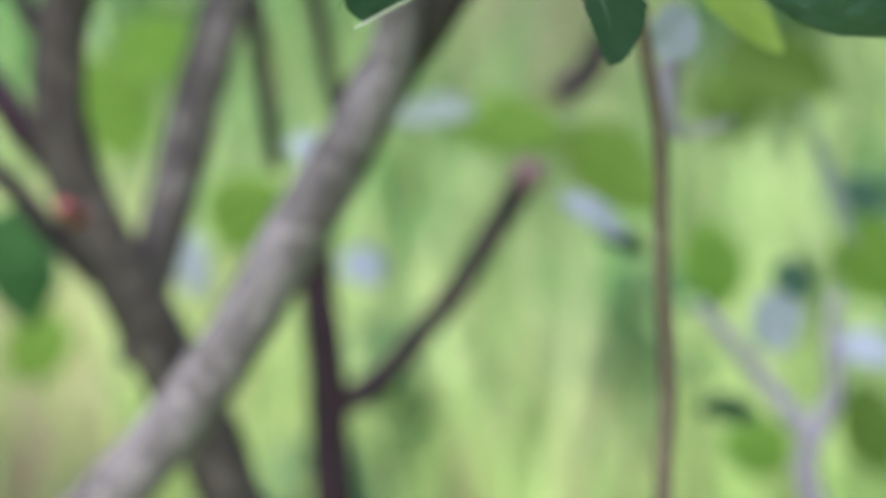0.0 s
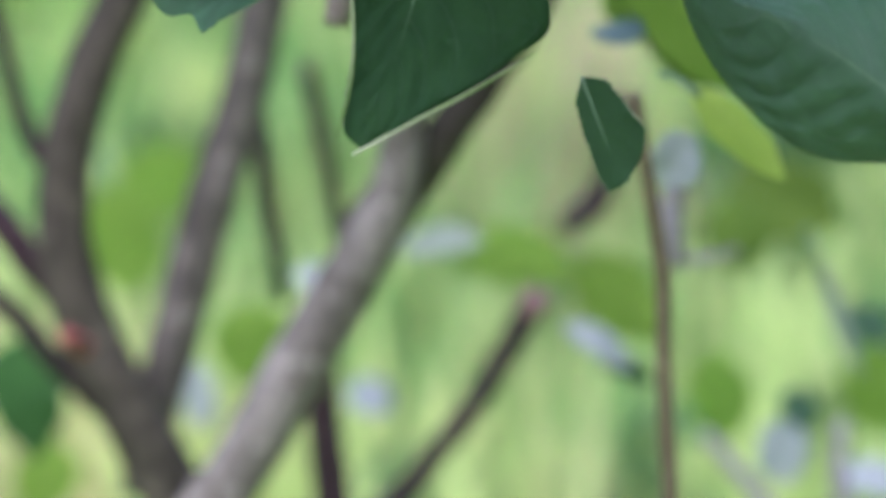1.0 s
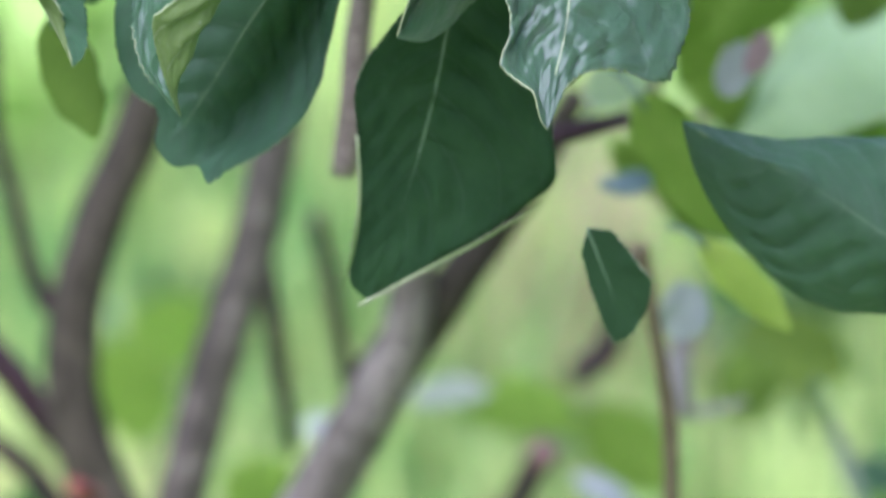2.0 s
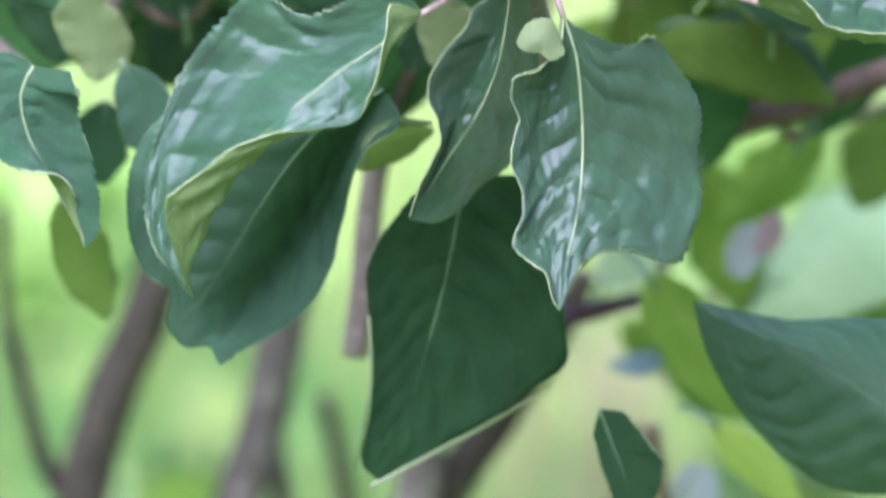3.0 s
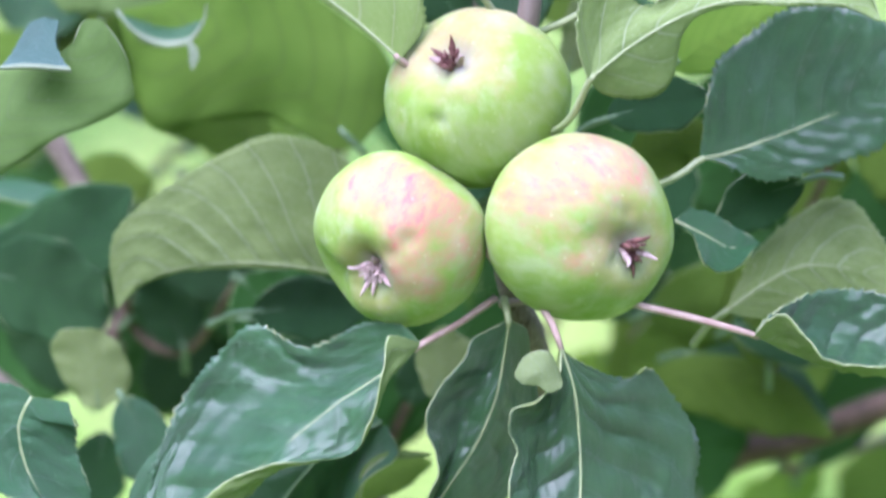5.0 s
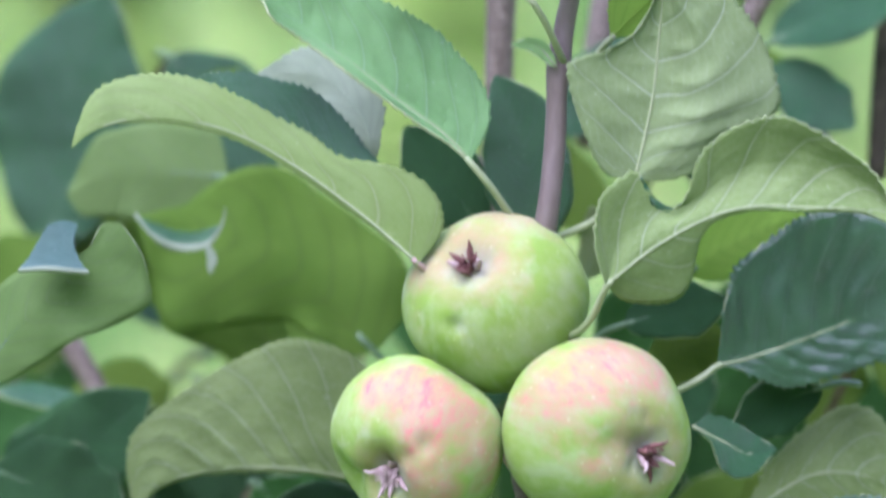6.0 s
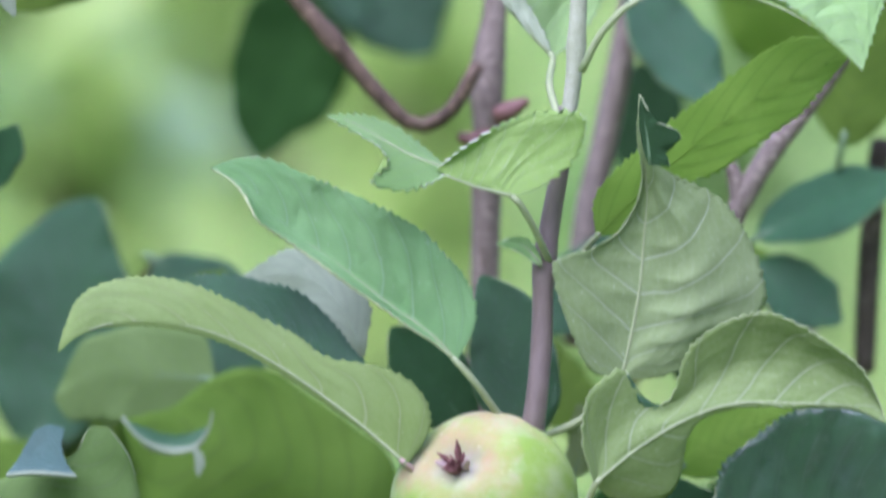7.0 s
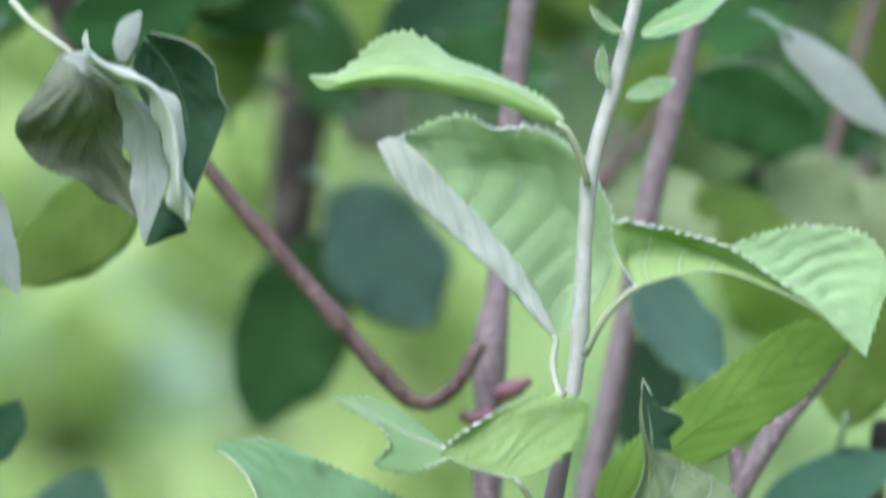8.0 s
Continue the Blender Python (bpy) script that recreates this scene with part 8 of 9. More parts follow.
leaf(tree, [(0.0737, 1.6631, 1.1375), (0.0764, 1.6631, 1.1166), (0.074, 1.6631, 1.0957)], (0.3772, -1, -0.0255), 15.9321, 11.0598, stalk=[(0.074, 1.6691, 1.1384)], kind='shade', fine=False, seed=212)
leaf(tree, [(0.061, 1.7586, 1.1139), (0.0827, 1.7586, 1.1233), (0.1061, 1.7586, 1.1272)], (0.272, 1, -0.4938), 11.3304, 14.2521, stalk=[(0.0567, 1.7646, 1.1091)], kind='deep', fine=False, seed=213)
leaf(tree, [(0.0537, 1.8386, 1.0542), (0.0377, 1.8386, 1.0738), (0.0268, 1.8386, 1.0966)], (-0.2156, 1, -0.1719), 11.8543, 11.9377, stalk=[(0.0566, 1.8446, 1.0462)], kind='deep', fine=False, seed=214)
leaf(tree, [(0.1195, 1.8339, 1.0983), (0.1011, 1.8339, 1.0752), (0.0777, 1.8339, 1.0572)], (0.2247, -1, 0.1799), 17.729, 12.6706, stalk=[(0.1241, 1.8399, 1.0988)], kind='old', fine=False, seed=215)
leaf(tree, [(0.1226, 1.7012, 1.0965), (0.1069, 1.7012, 1.0851), (0.0889, 1.7012, 1.0778)], (0.1067, -1, 0.4923), 13.1114, 10.8332, stalk=[(0.1265, 1.7072, 1.0949)], kind='shade', fine=False, seed=216)
leaf(tree, [(0.0569, 1.7906, 1.1193), (0.0787, 1.7906, 1.1171), (0.0995, 1.7906, 1.1097)], (0.2626, -1, 0.6647), 12.6923, 11.5096, stalk=[(0.0528, 1.7966, 1.1168)], kind='old', fine=False, seed=217)
leaf(tree, [(0.0282, 1.7049, 1.1079), (0.0498, 1.7049, 1.1237), (0.0745, 1.7049, 1.1339)], (-0.3315, -1, -0.0818), 10.933, 15.9801, stalk=[(0.0237, 1.7109, 1.1019)], kind='old', fine=False, seed=218)
limb('twig', [(0.0283, 1.7089, 1.1075), (0.057, 1.7946, 1.1189), (0.0611, 1.7626, 1.1135), (0.0538, 1.8426, 1.0537), (0.0739, 1.6671, 1.1371)], [0.00204, 0.00186, 0.00167, 0.00148, 0.00130], BROWN, tree, '')
limb('twig', [(0.1198, 1.8379, 1.0979), (0.1229, 1.7052, 1.096)], [0.00206, 0.00187], BROWN, tree, '')
leaf(tree, [(0.1164, 1.7586, 0.9816), (0.1124, 1.7586, 0.954), (0.102, 1.7586, 0.9281)], (0.0805, 1, -0.0732), 11.874, 13.0339, stalk=[(0.1182, 1.7646, 0.9829)], kind='deep', fine=False, seed=219)
leaf(tree, [(0.1243, 1.7998, 0.9101), (0.1413, 1.7998, 0.9339), (0.1633, 1.7998, 0.9527)], (0.1852, -1, -0.0798), 13.2016, 15.0864, stalk=[(0.1209, 1.8058, 0.9015)], kind='dark', fine=False, seed=220)
leaf(tree, [(0.0835, 1.7215, 0.9151), (0.0836, 1.7215, 0.9373), (0.0888, 1.7215, 0.9586)], (0.0004, -1, -0.1655), 16.0104, 11.3051, stalk=[(0.0833, 1.7275, 0.9065)], kind='dark', fine=False, seed=221)
leaf(tree, [(0.0809, 1.7239, 0.9823), (0.0771, 1.7239, 0.9604), (0.0683, 1.7239, 0.9399)], (-0.0241, 1, -0.4419), 13.3313, 16.8761, stalk=[(0.0825, 1.7299, 0.9825)], kind='deep', fine=False, seed=222)
leaf(tree, [(0.1626, 1.8978, 0.9008), (0.1586, 1.8978, 0.8801), (0.1499, 1.8978, 0.8609)], (0.2304, 1, -0.3573), 12.4574, 16.6073, stalk=[(0.1644, 1.9038, 0.9004)], kind='deep', fine=False, seed=223)
leaf(tree, [(0.0593, 1.8671, 0.9375), (0.0452, 1.8671, 0.9188), (0.0271, 1.8671, 0.9039)], (-0.0527, 1, 0.0134), 15.297, 14.3044, stalk=[(0.0628, 1.8731, 0.9366)], kind='lit', fine=False, seed=224)
leaf(tree, [(0.0933, 1.7358, 0.994), (0.0852, 1.7358, 0.9771), (0.0733, 1.7358, 0.9627)], (0.227, -1, 0.467), 12.7339, 12.814, stalk=[(0.0957, 1.7418, 0.9932)], kind='dark', fine=False, seed=225)
leaf(tree, [(0.0829, 1.8326, 0.9212), (0.0655, 1.8326, 0.9022), (0.0442, 1.8326, 0.8879)], (0.3002, -1, 0.6236), 16.4265, 15.6787, stalk=[(0.087, 1.8386, 0.9202)], kind='dark', fine=False, seed=226)
leaf(tree, [(0.119, 1.8218, 0.9107), (0.1352, 1.8218, 0.9258), (0.1544, 1.8218, 0.9365)], (-0.2592, 1, -0.2449), 11.8779, 11.6505, stalk=[(0.1158, 1.8278, 0.9037)], kind='deep', fine=False, seed=227)
leaf(tree, [(0.1215, 1.826, 0.9808), (0.1431, 1.826, 0.9651), (0.1607, 1.826, 0.9447)], (-0.3592, 1, 0.1001), 13.1124, 15.7576, stalk=[(0.118, 1.832, 0.9803)], kind='lit', fine=False, seed=228)
limb('twig', [(0.0595, 1.8711, 0.9367), (0.0811, 1.7279, 0.9815), (0.0935, 1.7398, 0.9933), (0.0831, 1.8366, 0.9204), (0.1218, 1.83, 0.9801)], [0.00210, 0.00190, 0.00171, 0.00152, 0.00133], BROWN, tree, '')
limb('twig', [(0.0837, 1.7255, 0.9142), (0.1166, 1.7626, 0.9809), (0.1193, 1.8258, 0.9098), (0.1246, 1.8038, 0.9092), (0.1629, 1.9018, 0.9)], [0.00210, 0.00191, 0.00172, 0.00153, 0.00134], BROWN, tree, '')
leaf(tree, [(0.0507, 1.8732, 1.2358), (0.0732, 1.8732, 1.2289), (0.0935, 1.8732, 1.2169)], (0.3445, 1, -0.3788), 16.9211, 18.1108, stalk=[(0.0466, 1.8792, 1.2345)], kind='pale', fine=False, seed=229)
leaf(tree, [(0.1618, 2.0386, 1.3085), (0.1635, 2.0386, 1.2851), (0.1597, 2.0386, 1.262)], (-0.1261, 1, -0.2482), 15.4051, 19.6099, stalk=[(0.1625, 2.0446, 1.3099)], kind='deep', fine=False, seed=230)
leaf(tree, [(0.1258, 2.0858, 1.2464), (0.118, 2.0858, 1.2192), (0.104, 2.0858, 1.1947)], (-0.3367, -1, 0.1827), 13.9468, 15.9937, stalk=[(0.1283, 2.0918, 1.248)], kind='dark', fine=False, seed=231)
leaf(tree, [(0.1122, 1.8937, 1.2476), (0.1299, 1.8937, 1.2312), (0.1433, 1.8937, 1.211)], (-0.3297, 1, 0.0694), 16.0695, 15.1836, stalk=[(0.1094, 1.8997, 1.2481)], kind='pale', fine=False, seed=232)
leaf(tree, [(0.0765, 1.984, 1.2278), (0.0955, 1.984, 1.2457), (0.1182, 1.984, 1.2586)], (0.2687, -1, 0.0642), 15.7051, 18.389, stalk=[(0.0726, 1.99, 1.2213)], kind='leafy', fine=False, seed=233)
leaf(tree, [(0.0622, 1.9394, 1.2566), (0.0771, 1.9394, 1.2727), (0.0954, 1.9394, 1.2847)], (-0.2159, 1, -0.1028), 13.1709, 19.2122, stalk=[(0.0591, 1.9454, 1.2506)], kind='deep', fine=False, seed=234)
leaf(tree, [(0.1015, 2.0611, 1.2143), (0.0825, 2.0611, 1.2222), (0.066, 2.0611, 1.2343)], (-0.1792, 1, -0.0346), 17.9719, 16.0438, stalk=[(0.1053, 2.0671, 1.2088)], kind='pale', fine=False, seed=235)
leaf(tree, [(0.081, 1.874, 1.2748), (0.1066, 1.874, 1.2675), (0.1297, 1.874, 1.2543)], (-0.3471, -1, -0.138), 18.8611, 14.7571, stalk=[(0.0764, 1.88, 1.2738)], kind='dark', fine=False, seed=236)
leaf(tree, [(0.0517, 2.0343, 1.2814), (0.0747, 2.0343, 1.2908), (0.0992, 2.0343, 1.2945)], (-0.3785, -1, 0.3085), 16.077, 14.6435, stalk=[(0.0471, 2.0403, 1.2767)], kind='dark', fine=False, seed=237)
leaf(tree, [(0.0711, 1.9779, 1.2744), (0.0975, 1.9779, 1.2905), (0.127, 1.9779, 1.2998)], (-0.2032, -1, 0.3535), 15.3679, 13.8263, stalk=[(0.0657, 1.9839, 1.2686)], kind='dark', fine=False, seed=238)
leaf(tree, [(0.096, 2.0159, 1.2377), (0.0827, 2.0159, 1.2217), (0.0659, 2.0159, 1.2093)], (0.0577, 1, 0.0117), 20.0957, 16.9398, stalk=[(0.0994, 2.0219, 1.2372)], kind='lit', fine=False, seed=239)
leaf(tree, [(0.1409, 1.9454, 1.175), (0.1181, 1.9454, 1.1948), (0.1005, 1.9454, 1.2195)], (0.3431, 1, -0.0755), 17.5063, 18.7329, stalk=[(0.1454, 1.9514, 1.167)], kind='lit', fine=False, seed=240)
leaf(tree, [(0.1802, 1.9266, 1.22), (0.1524, 1.9266, 1.2259), (0.1268, 1.9266, 1.2381)], (-0.1029, 1, -0.211), 13.4382, 14.0798, stalk=[(0.1862, 1.9326, 1.2149)], kind='pale', fine=False, seed=241)
leaf(tree, [(0.1246, 1.8746, 1.2105), (0.1037, 1.8746, 1.2213), (0.0859, 1.8746, 1.2368)], (0.2002, 1, -0.3783), 13.5481, 15.0168, stalk=[(0.1289, 1.8806, 1.2046)], kind='deep', fine=False, seed=242)
leaf(tree, [(0.1554, 1.966, 1.245), (0.1393, 1.966, 1.2691), (0.1293, 1.966, 1.2963)], (-0.1985, -1, 0.1206), 13.2695, 16.7348, stalk=[(0.1585, 1.972, 1.2365)], kind='dark', fine=False, seed=243)
limb('twig', [(0.0518, 2.0383, 1.2813), (0.0712, 1.9819, 1.2743), (0.0623, 1.9434, 1.2565), (0.0508, 1.8772, 1.2356), (0.0812, 1.878, 1.2748)], [0.00226, 0.00206, 0.00185, 0.00164, 0.00144], BROWN, tree, '')
limb('twig', [(0.0767, 1.988, 1.2277), (0.0962, 2.0199, 1.2376), (0.1017, 2.0651, 1.2141), (0.126, 2.0898, 1.2463), (0.1124, 1.8977, 1.2475)], [0.00234, 0.00213, 0.00192, 0.00170, 0.00149], BROWN, tree, '')
limb('twig', [(0.1621, 2.0426, 1.3085), (0.1249, 1.8786, 1.2103), (0.1557, 1.97, 1.2448), (0.1412, 1.9494, 1.1747), (0.1806, 1.9306, 1.2199)], [0.00227, 0.00207, 0.00186, 0.00165, 0.00145], BROWN, tree, '')
leaf(tree, [(-0.0813, 1.9367, 1.2624), (-0.0821, 1.9367, 1.2852), (-0.0775, 1.9367, 1.3074)], (-0.299, 1, -0.6275), 15.8268, 16.9071, stalk=[(-0.0819, 1.9427, 1.2547)], kind='deep', fine=False, seed=244)
leaf(tree, [(-0.0736, 2.1631, 1.3248), (-0.0535, 2.1631, 1.3075), (-0.038, 2.1631, 1.2859)], (0.1681, 1, 0.0248), 19.9588, 16.7278, stalk=[(-0.0773, 2.1691, 1.3253)], kind='deep', fine=False, seed=245)
leaf(tree, [(0.0195, 2.0462, 1.3497), (0.0401, 2.0462, 1.3249), (0.0543, 2.0462, 1.2959)], (-0.2701, 1, -0.4082), 16.2067, 18.0325, stalk=[(0.0161, 2.0522, 1.3519)], kind='deep', fine=False, seed=246)
leaf(tree, [(-0.0385, 2.0515, 1.2563), (-0.0484, 2.0515, 1.2823), (-0.052, 2.0515, 1.3098)], (-0.399, -1, 0.5117), 14.2586, 16.8098, stalk=[(-0.0372, 2.0575, 1.2476)], kind='dark', fine=False, seed=247)
leaf(tree, [(0.0354, 1.913, 1.2743), (0.0113, 1.913, 1.2767), (-0.0116, 1.913, 1.2846)], (-0.2633, -1, 0.2566), 17.3939, 13.364, stalk=[(0.0403, 1.919, 1.2701)], kind='dark', fine=False, seed=248)
leaf(tree, [(0.0236, 1.9307, 1.3169), (0.0003, 1.9307, 1.2994), (-0.0266, 1.9307, 1.2879)], (-0.2113, -1, -0.1398), 18.8671, 13.7459, stalk=[(0.0288, 1.9367, 1.3167)], kind='shade', fine=False, seed=249)
leaf(tree, [(0.0311, 2.0747, 1.3243), (0.0372, 2.0747, 1.304), (0.0384, 2.0747, 1.2829)], (-0.3135, 1, -0.2776), 18.7851, 19.2313, stalk=[(0.0305, 2.0807, 1.3251)], kind='deep', fine=False, seed=250)
leaf(tree, [(-0.0983, 2.0391, 1.3205), (-0.0877, 2.0391, 1.3012), (-0.082, 2.0391, 1.2799)], (0.2423, -1, 0.229), 16.4318, 16.2831, stalk=[(-0.1002, 2.0451, 1.3213)], kind='dark', fine=False, seed=251)
leaf(tree, [(-0.0246, 2.1386, 1.295), (-0.0251, 2.1386, 1.324), (-0.0187, 2.1386, 1.3523)], (0.3916, -1, -0.0188), 13.7605, 20.6166, stalk=[(-0.0252, 2.1446, 1.2858)], kind='dark', fine=False, seed=252)
leaf(tree, [(-0.0642, 1.93, 1.3195), (-0.0757, 1.93, 1.3036), (-0.0907, 1.93, 1.2909)], (-0.3536, -1, -0.0312), 15.1058, 12.5135, stalk=[(-0.0618, 1.936, 1.3194)], kind='dark', fine=False, seed=253)
leaf(tree, [(0.0082, 2.1316, 1.3191), (0.0295, 2.1316, 1.3047), (0.0467, 2.1316, 1.2857)], (-0.0392, -1, 0.1678), 15.271, 16.7385, stalk=[(0.0044, 2.1376, 1.319)], kind='dark', fine=False, seed=254)
leaf(tree, [(-0.0795, 2.1303, 1.2682), (-0.0943, 2.1303, 1.2967), (-0.102, 2.1303, 1.3279)], (0.3337, -1, 0.5137), 19.5745, 20.4279, stalk=[(-0.0774, 2.1363, 1.2587)], kind='shade', fine=False, seed=255)
leaf(tree, [(-0.0574, 2.0975, 1.2667), (-0.0381, 2.0975, 1.2893), (-0.014, 2.0975, 1.3067)], (-0.0656, 1, -0.4445), 14.9148, 19.0386, stalk=[(-0.0619, 2.1035, 1.2593)], kind='deep', fine=False, seed=256)
leaf(tree, [(0.0047, 2.1463, 1.3183), (0.0264, 2.1463, 1.3253), (0.0491, 2.1463, 1.3271)], (0.2523, -1, 0.3646), 19.2906, 17.0966, stalk=[(0.0003, 2.1523, 1.314)], kind='dark', fine=False, seed=257)
leaf(tree, [(-0.0968, 2.1116, 1.2833), (-0.0695, 2.1116, 1.2966), (-0.0399, 2.1116, 1.303)], (0.1391, 1, -0.632), 19.9612, 20.9305, stalk=[(-0.1028, 2.1176, 1.2779)], kind='deep', fine=False, seed=258)
leaf(tree, [(-0.0984, 1.902, 1.3242), (-0.0736, 1.902, 1.318), (-0.051, 1.902, 1.3062)], (-0.3089, 1, -0.0963), 16.128, 13.9631, stalk=[(-0.1034, 1.908, 1.323)], kind='deep', fine=False, seed=259)
limb('twig', [(-0.0986, 1.906, 1.3242), (-0.0985, 2.0431, 1.3205), (-0.097, 2.1156, 1.2833), (-0.0737, 2.1671, 1.3248), (-0.0644, 1.934, 1.3196)], [0.00237, 0.00215, 0.00194, 0.00172, 0.00151], BROWN, tree, '')
limb('twig', [(-0.0815, 1.9407, 1.2623), (-0.0796, 2.1343, 1.2682), (-0.0575, 2.1015, 1.2667), (-0.0246, 2.1426, 1.295), (-0.0385, 2.0555, 1.2562)], [0.00241, 0.00219, 0.00198, 0.00176, 0.00154], BROWN, tree, '')
limb('twig', [(0.0047, 2.1503, 1.3183), (0.0196, 2.0502, 1.3497), (0.0082, 2.1356, 1.3191), (0.0237, 1.9347, 1.3169), (0.0311, 2.0787, 1.3243)], [0.00241, 0.00219, 0.00197, 0.00175, 0.00153], BROWN, tree, '')
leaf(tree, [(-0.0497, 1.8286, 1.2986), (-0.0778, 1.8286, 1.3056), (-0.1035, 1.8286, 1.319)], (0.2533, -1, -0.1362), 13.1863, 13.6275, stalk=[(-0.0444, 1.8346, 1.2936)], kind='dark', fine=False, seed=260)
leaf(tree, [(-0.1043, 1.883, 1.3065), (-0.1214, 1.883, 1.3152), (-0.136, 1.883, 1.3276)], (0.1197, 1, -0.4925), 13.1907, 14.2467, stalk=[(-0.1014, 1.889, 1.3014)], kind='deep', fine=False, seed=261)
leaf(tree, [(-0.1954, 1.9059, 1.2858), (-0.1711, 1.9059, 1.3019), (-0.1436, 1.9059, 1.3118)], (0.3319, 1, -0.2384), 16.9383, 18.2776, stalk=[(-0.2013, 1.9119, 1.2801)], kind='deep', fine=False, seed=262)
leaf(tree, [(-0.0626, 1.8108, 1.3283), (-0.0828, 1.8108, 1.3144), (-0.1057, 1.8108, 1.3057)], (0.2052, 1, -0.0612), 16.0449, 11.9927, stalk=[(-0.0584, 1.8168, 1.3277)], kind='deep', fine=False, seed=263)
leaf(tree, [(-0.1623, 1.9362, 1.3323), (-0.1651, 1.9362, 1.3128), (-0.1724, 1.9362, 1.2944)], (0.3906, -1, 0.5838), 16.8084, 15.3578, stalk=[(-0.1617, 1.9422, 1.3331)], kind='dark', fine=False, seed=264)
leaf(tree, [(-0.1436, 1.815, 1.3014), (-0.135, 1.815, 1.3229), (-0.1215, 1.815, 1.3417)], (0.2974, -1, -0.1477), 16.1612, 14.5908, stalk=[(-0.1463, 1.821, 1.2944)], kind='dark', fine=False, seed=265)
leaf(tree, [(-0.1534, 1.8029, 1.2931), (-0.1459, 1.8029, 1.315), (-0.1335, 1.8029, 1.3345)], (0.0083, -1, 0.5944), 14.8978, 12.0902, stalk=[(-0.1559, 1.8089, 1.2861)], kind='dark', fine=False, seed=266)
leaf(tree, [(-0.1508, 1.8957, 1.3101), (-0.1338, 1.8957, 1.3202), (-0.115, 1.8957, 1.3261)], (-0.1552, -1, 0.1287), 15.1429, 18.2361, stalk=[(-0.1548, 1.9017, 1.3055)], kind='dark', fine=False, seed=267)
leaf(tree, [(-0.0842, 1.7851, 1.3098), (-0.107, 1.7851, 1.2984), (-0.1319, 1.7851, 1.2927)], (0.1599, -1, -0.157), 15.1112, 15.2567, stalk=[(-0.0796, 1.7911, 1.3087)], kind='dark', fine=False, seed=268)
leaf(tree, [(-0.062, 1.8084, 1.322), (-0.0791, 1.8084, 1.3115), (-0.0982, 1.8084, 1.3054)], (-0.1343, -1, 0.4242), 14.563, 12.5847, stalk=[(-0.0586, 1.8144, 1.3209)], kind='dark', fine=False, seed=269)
limb('twig', [(-0.1958, 1.9099, 1.2857), (-0.1626, 1.9402, 1.3324), (-0.1537, 1.8069, 1.2931), (-0.1511, 1.8997, 1.3101), (-0.1439, 1.819, 1.3013)], [0.00218, 0.00198, 0.00178, 0.00159, 0.00139], BROWN, tree, '')
limb('twig', [(-0.1045, 1.887, 1.3065), (-0.0843, 1.7891, 1.3098), (-0.0627, 1.8148, 1.3283), (-0.0622, 1.8124, 1.3221), (-0.0498, 1.8326, 1.2986)], [0.00213, 0.00193, 0.00174, 0.00155, 0.00135], BROWN, tree, '')
leaf(tree, [(0.1644, 2.0446, 0.7409), (0.1383, 2.0446, 0.7603), (0.1174, 2.0446, 0.7853)], (-0.2796, 1, 0.1203), 20.5618, 15.7741, stalk=[(0.1697, 2.0506, 0.7312)], kind='deep', fine=False, seed=270)
leaf(tree, [(0.1493, 2.0722, 0.8188), (0.1373, 2.0722, 0.7919), (0.1193, 2.0722, 0.7687)], (-0.3976, 1, 0.0828), 19.764, 16.1767, stalk=[(0.1528, 2.0782, 0.8189)], kind='deep', fine=False, seed=271)
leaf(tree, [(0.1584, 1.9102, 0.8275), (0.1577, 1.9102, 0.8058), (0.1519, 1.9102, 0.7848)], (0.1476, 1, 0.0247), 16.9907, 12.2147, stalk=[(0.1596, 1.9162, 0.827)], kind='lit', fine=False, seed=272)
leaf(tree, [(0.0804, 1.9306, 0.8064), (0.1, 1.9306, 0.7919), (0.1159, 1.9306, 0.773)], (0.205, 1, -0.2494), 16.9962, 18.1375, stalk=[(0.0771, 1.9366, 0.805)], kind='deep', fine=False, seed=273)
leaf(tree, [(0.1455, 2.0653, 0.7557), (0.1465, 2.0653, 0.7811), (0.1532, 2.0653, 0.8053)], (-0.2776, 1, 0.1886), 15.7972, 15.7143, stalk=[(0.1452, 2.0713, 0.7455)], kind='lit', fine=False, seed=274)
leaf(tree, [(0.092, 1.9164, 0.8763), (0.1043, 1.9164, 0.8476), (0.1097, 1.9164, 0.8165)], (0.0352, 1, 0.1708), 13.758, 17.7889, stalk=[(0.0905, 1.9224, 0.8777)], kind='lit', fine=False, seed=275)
limb('twig', [(0.0922, 1.9204, 0.8754), (0.0806, 1.9346, 0.8054), (0.1496, 2.0762, 0.8179), (0.1457, 2.0693, 0.7546), (0.1587, 1.9142, 0.8265)], [0.00231, 0.00210, 0.00189, 0.00168, 0.00147], BROWN, tree, '')

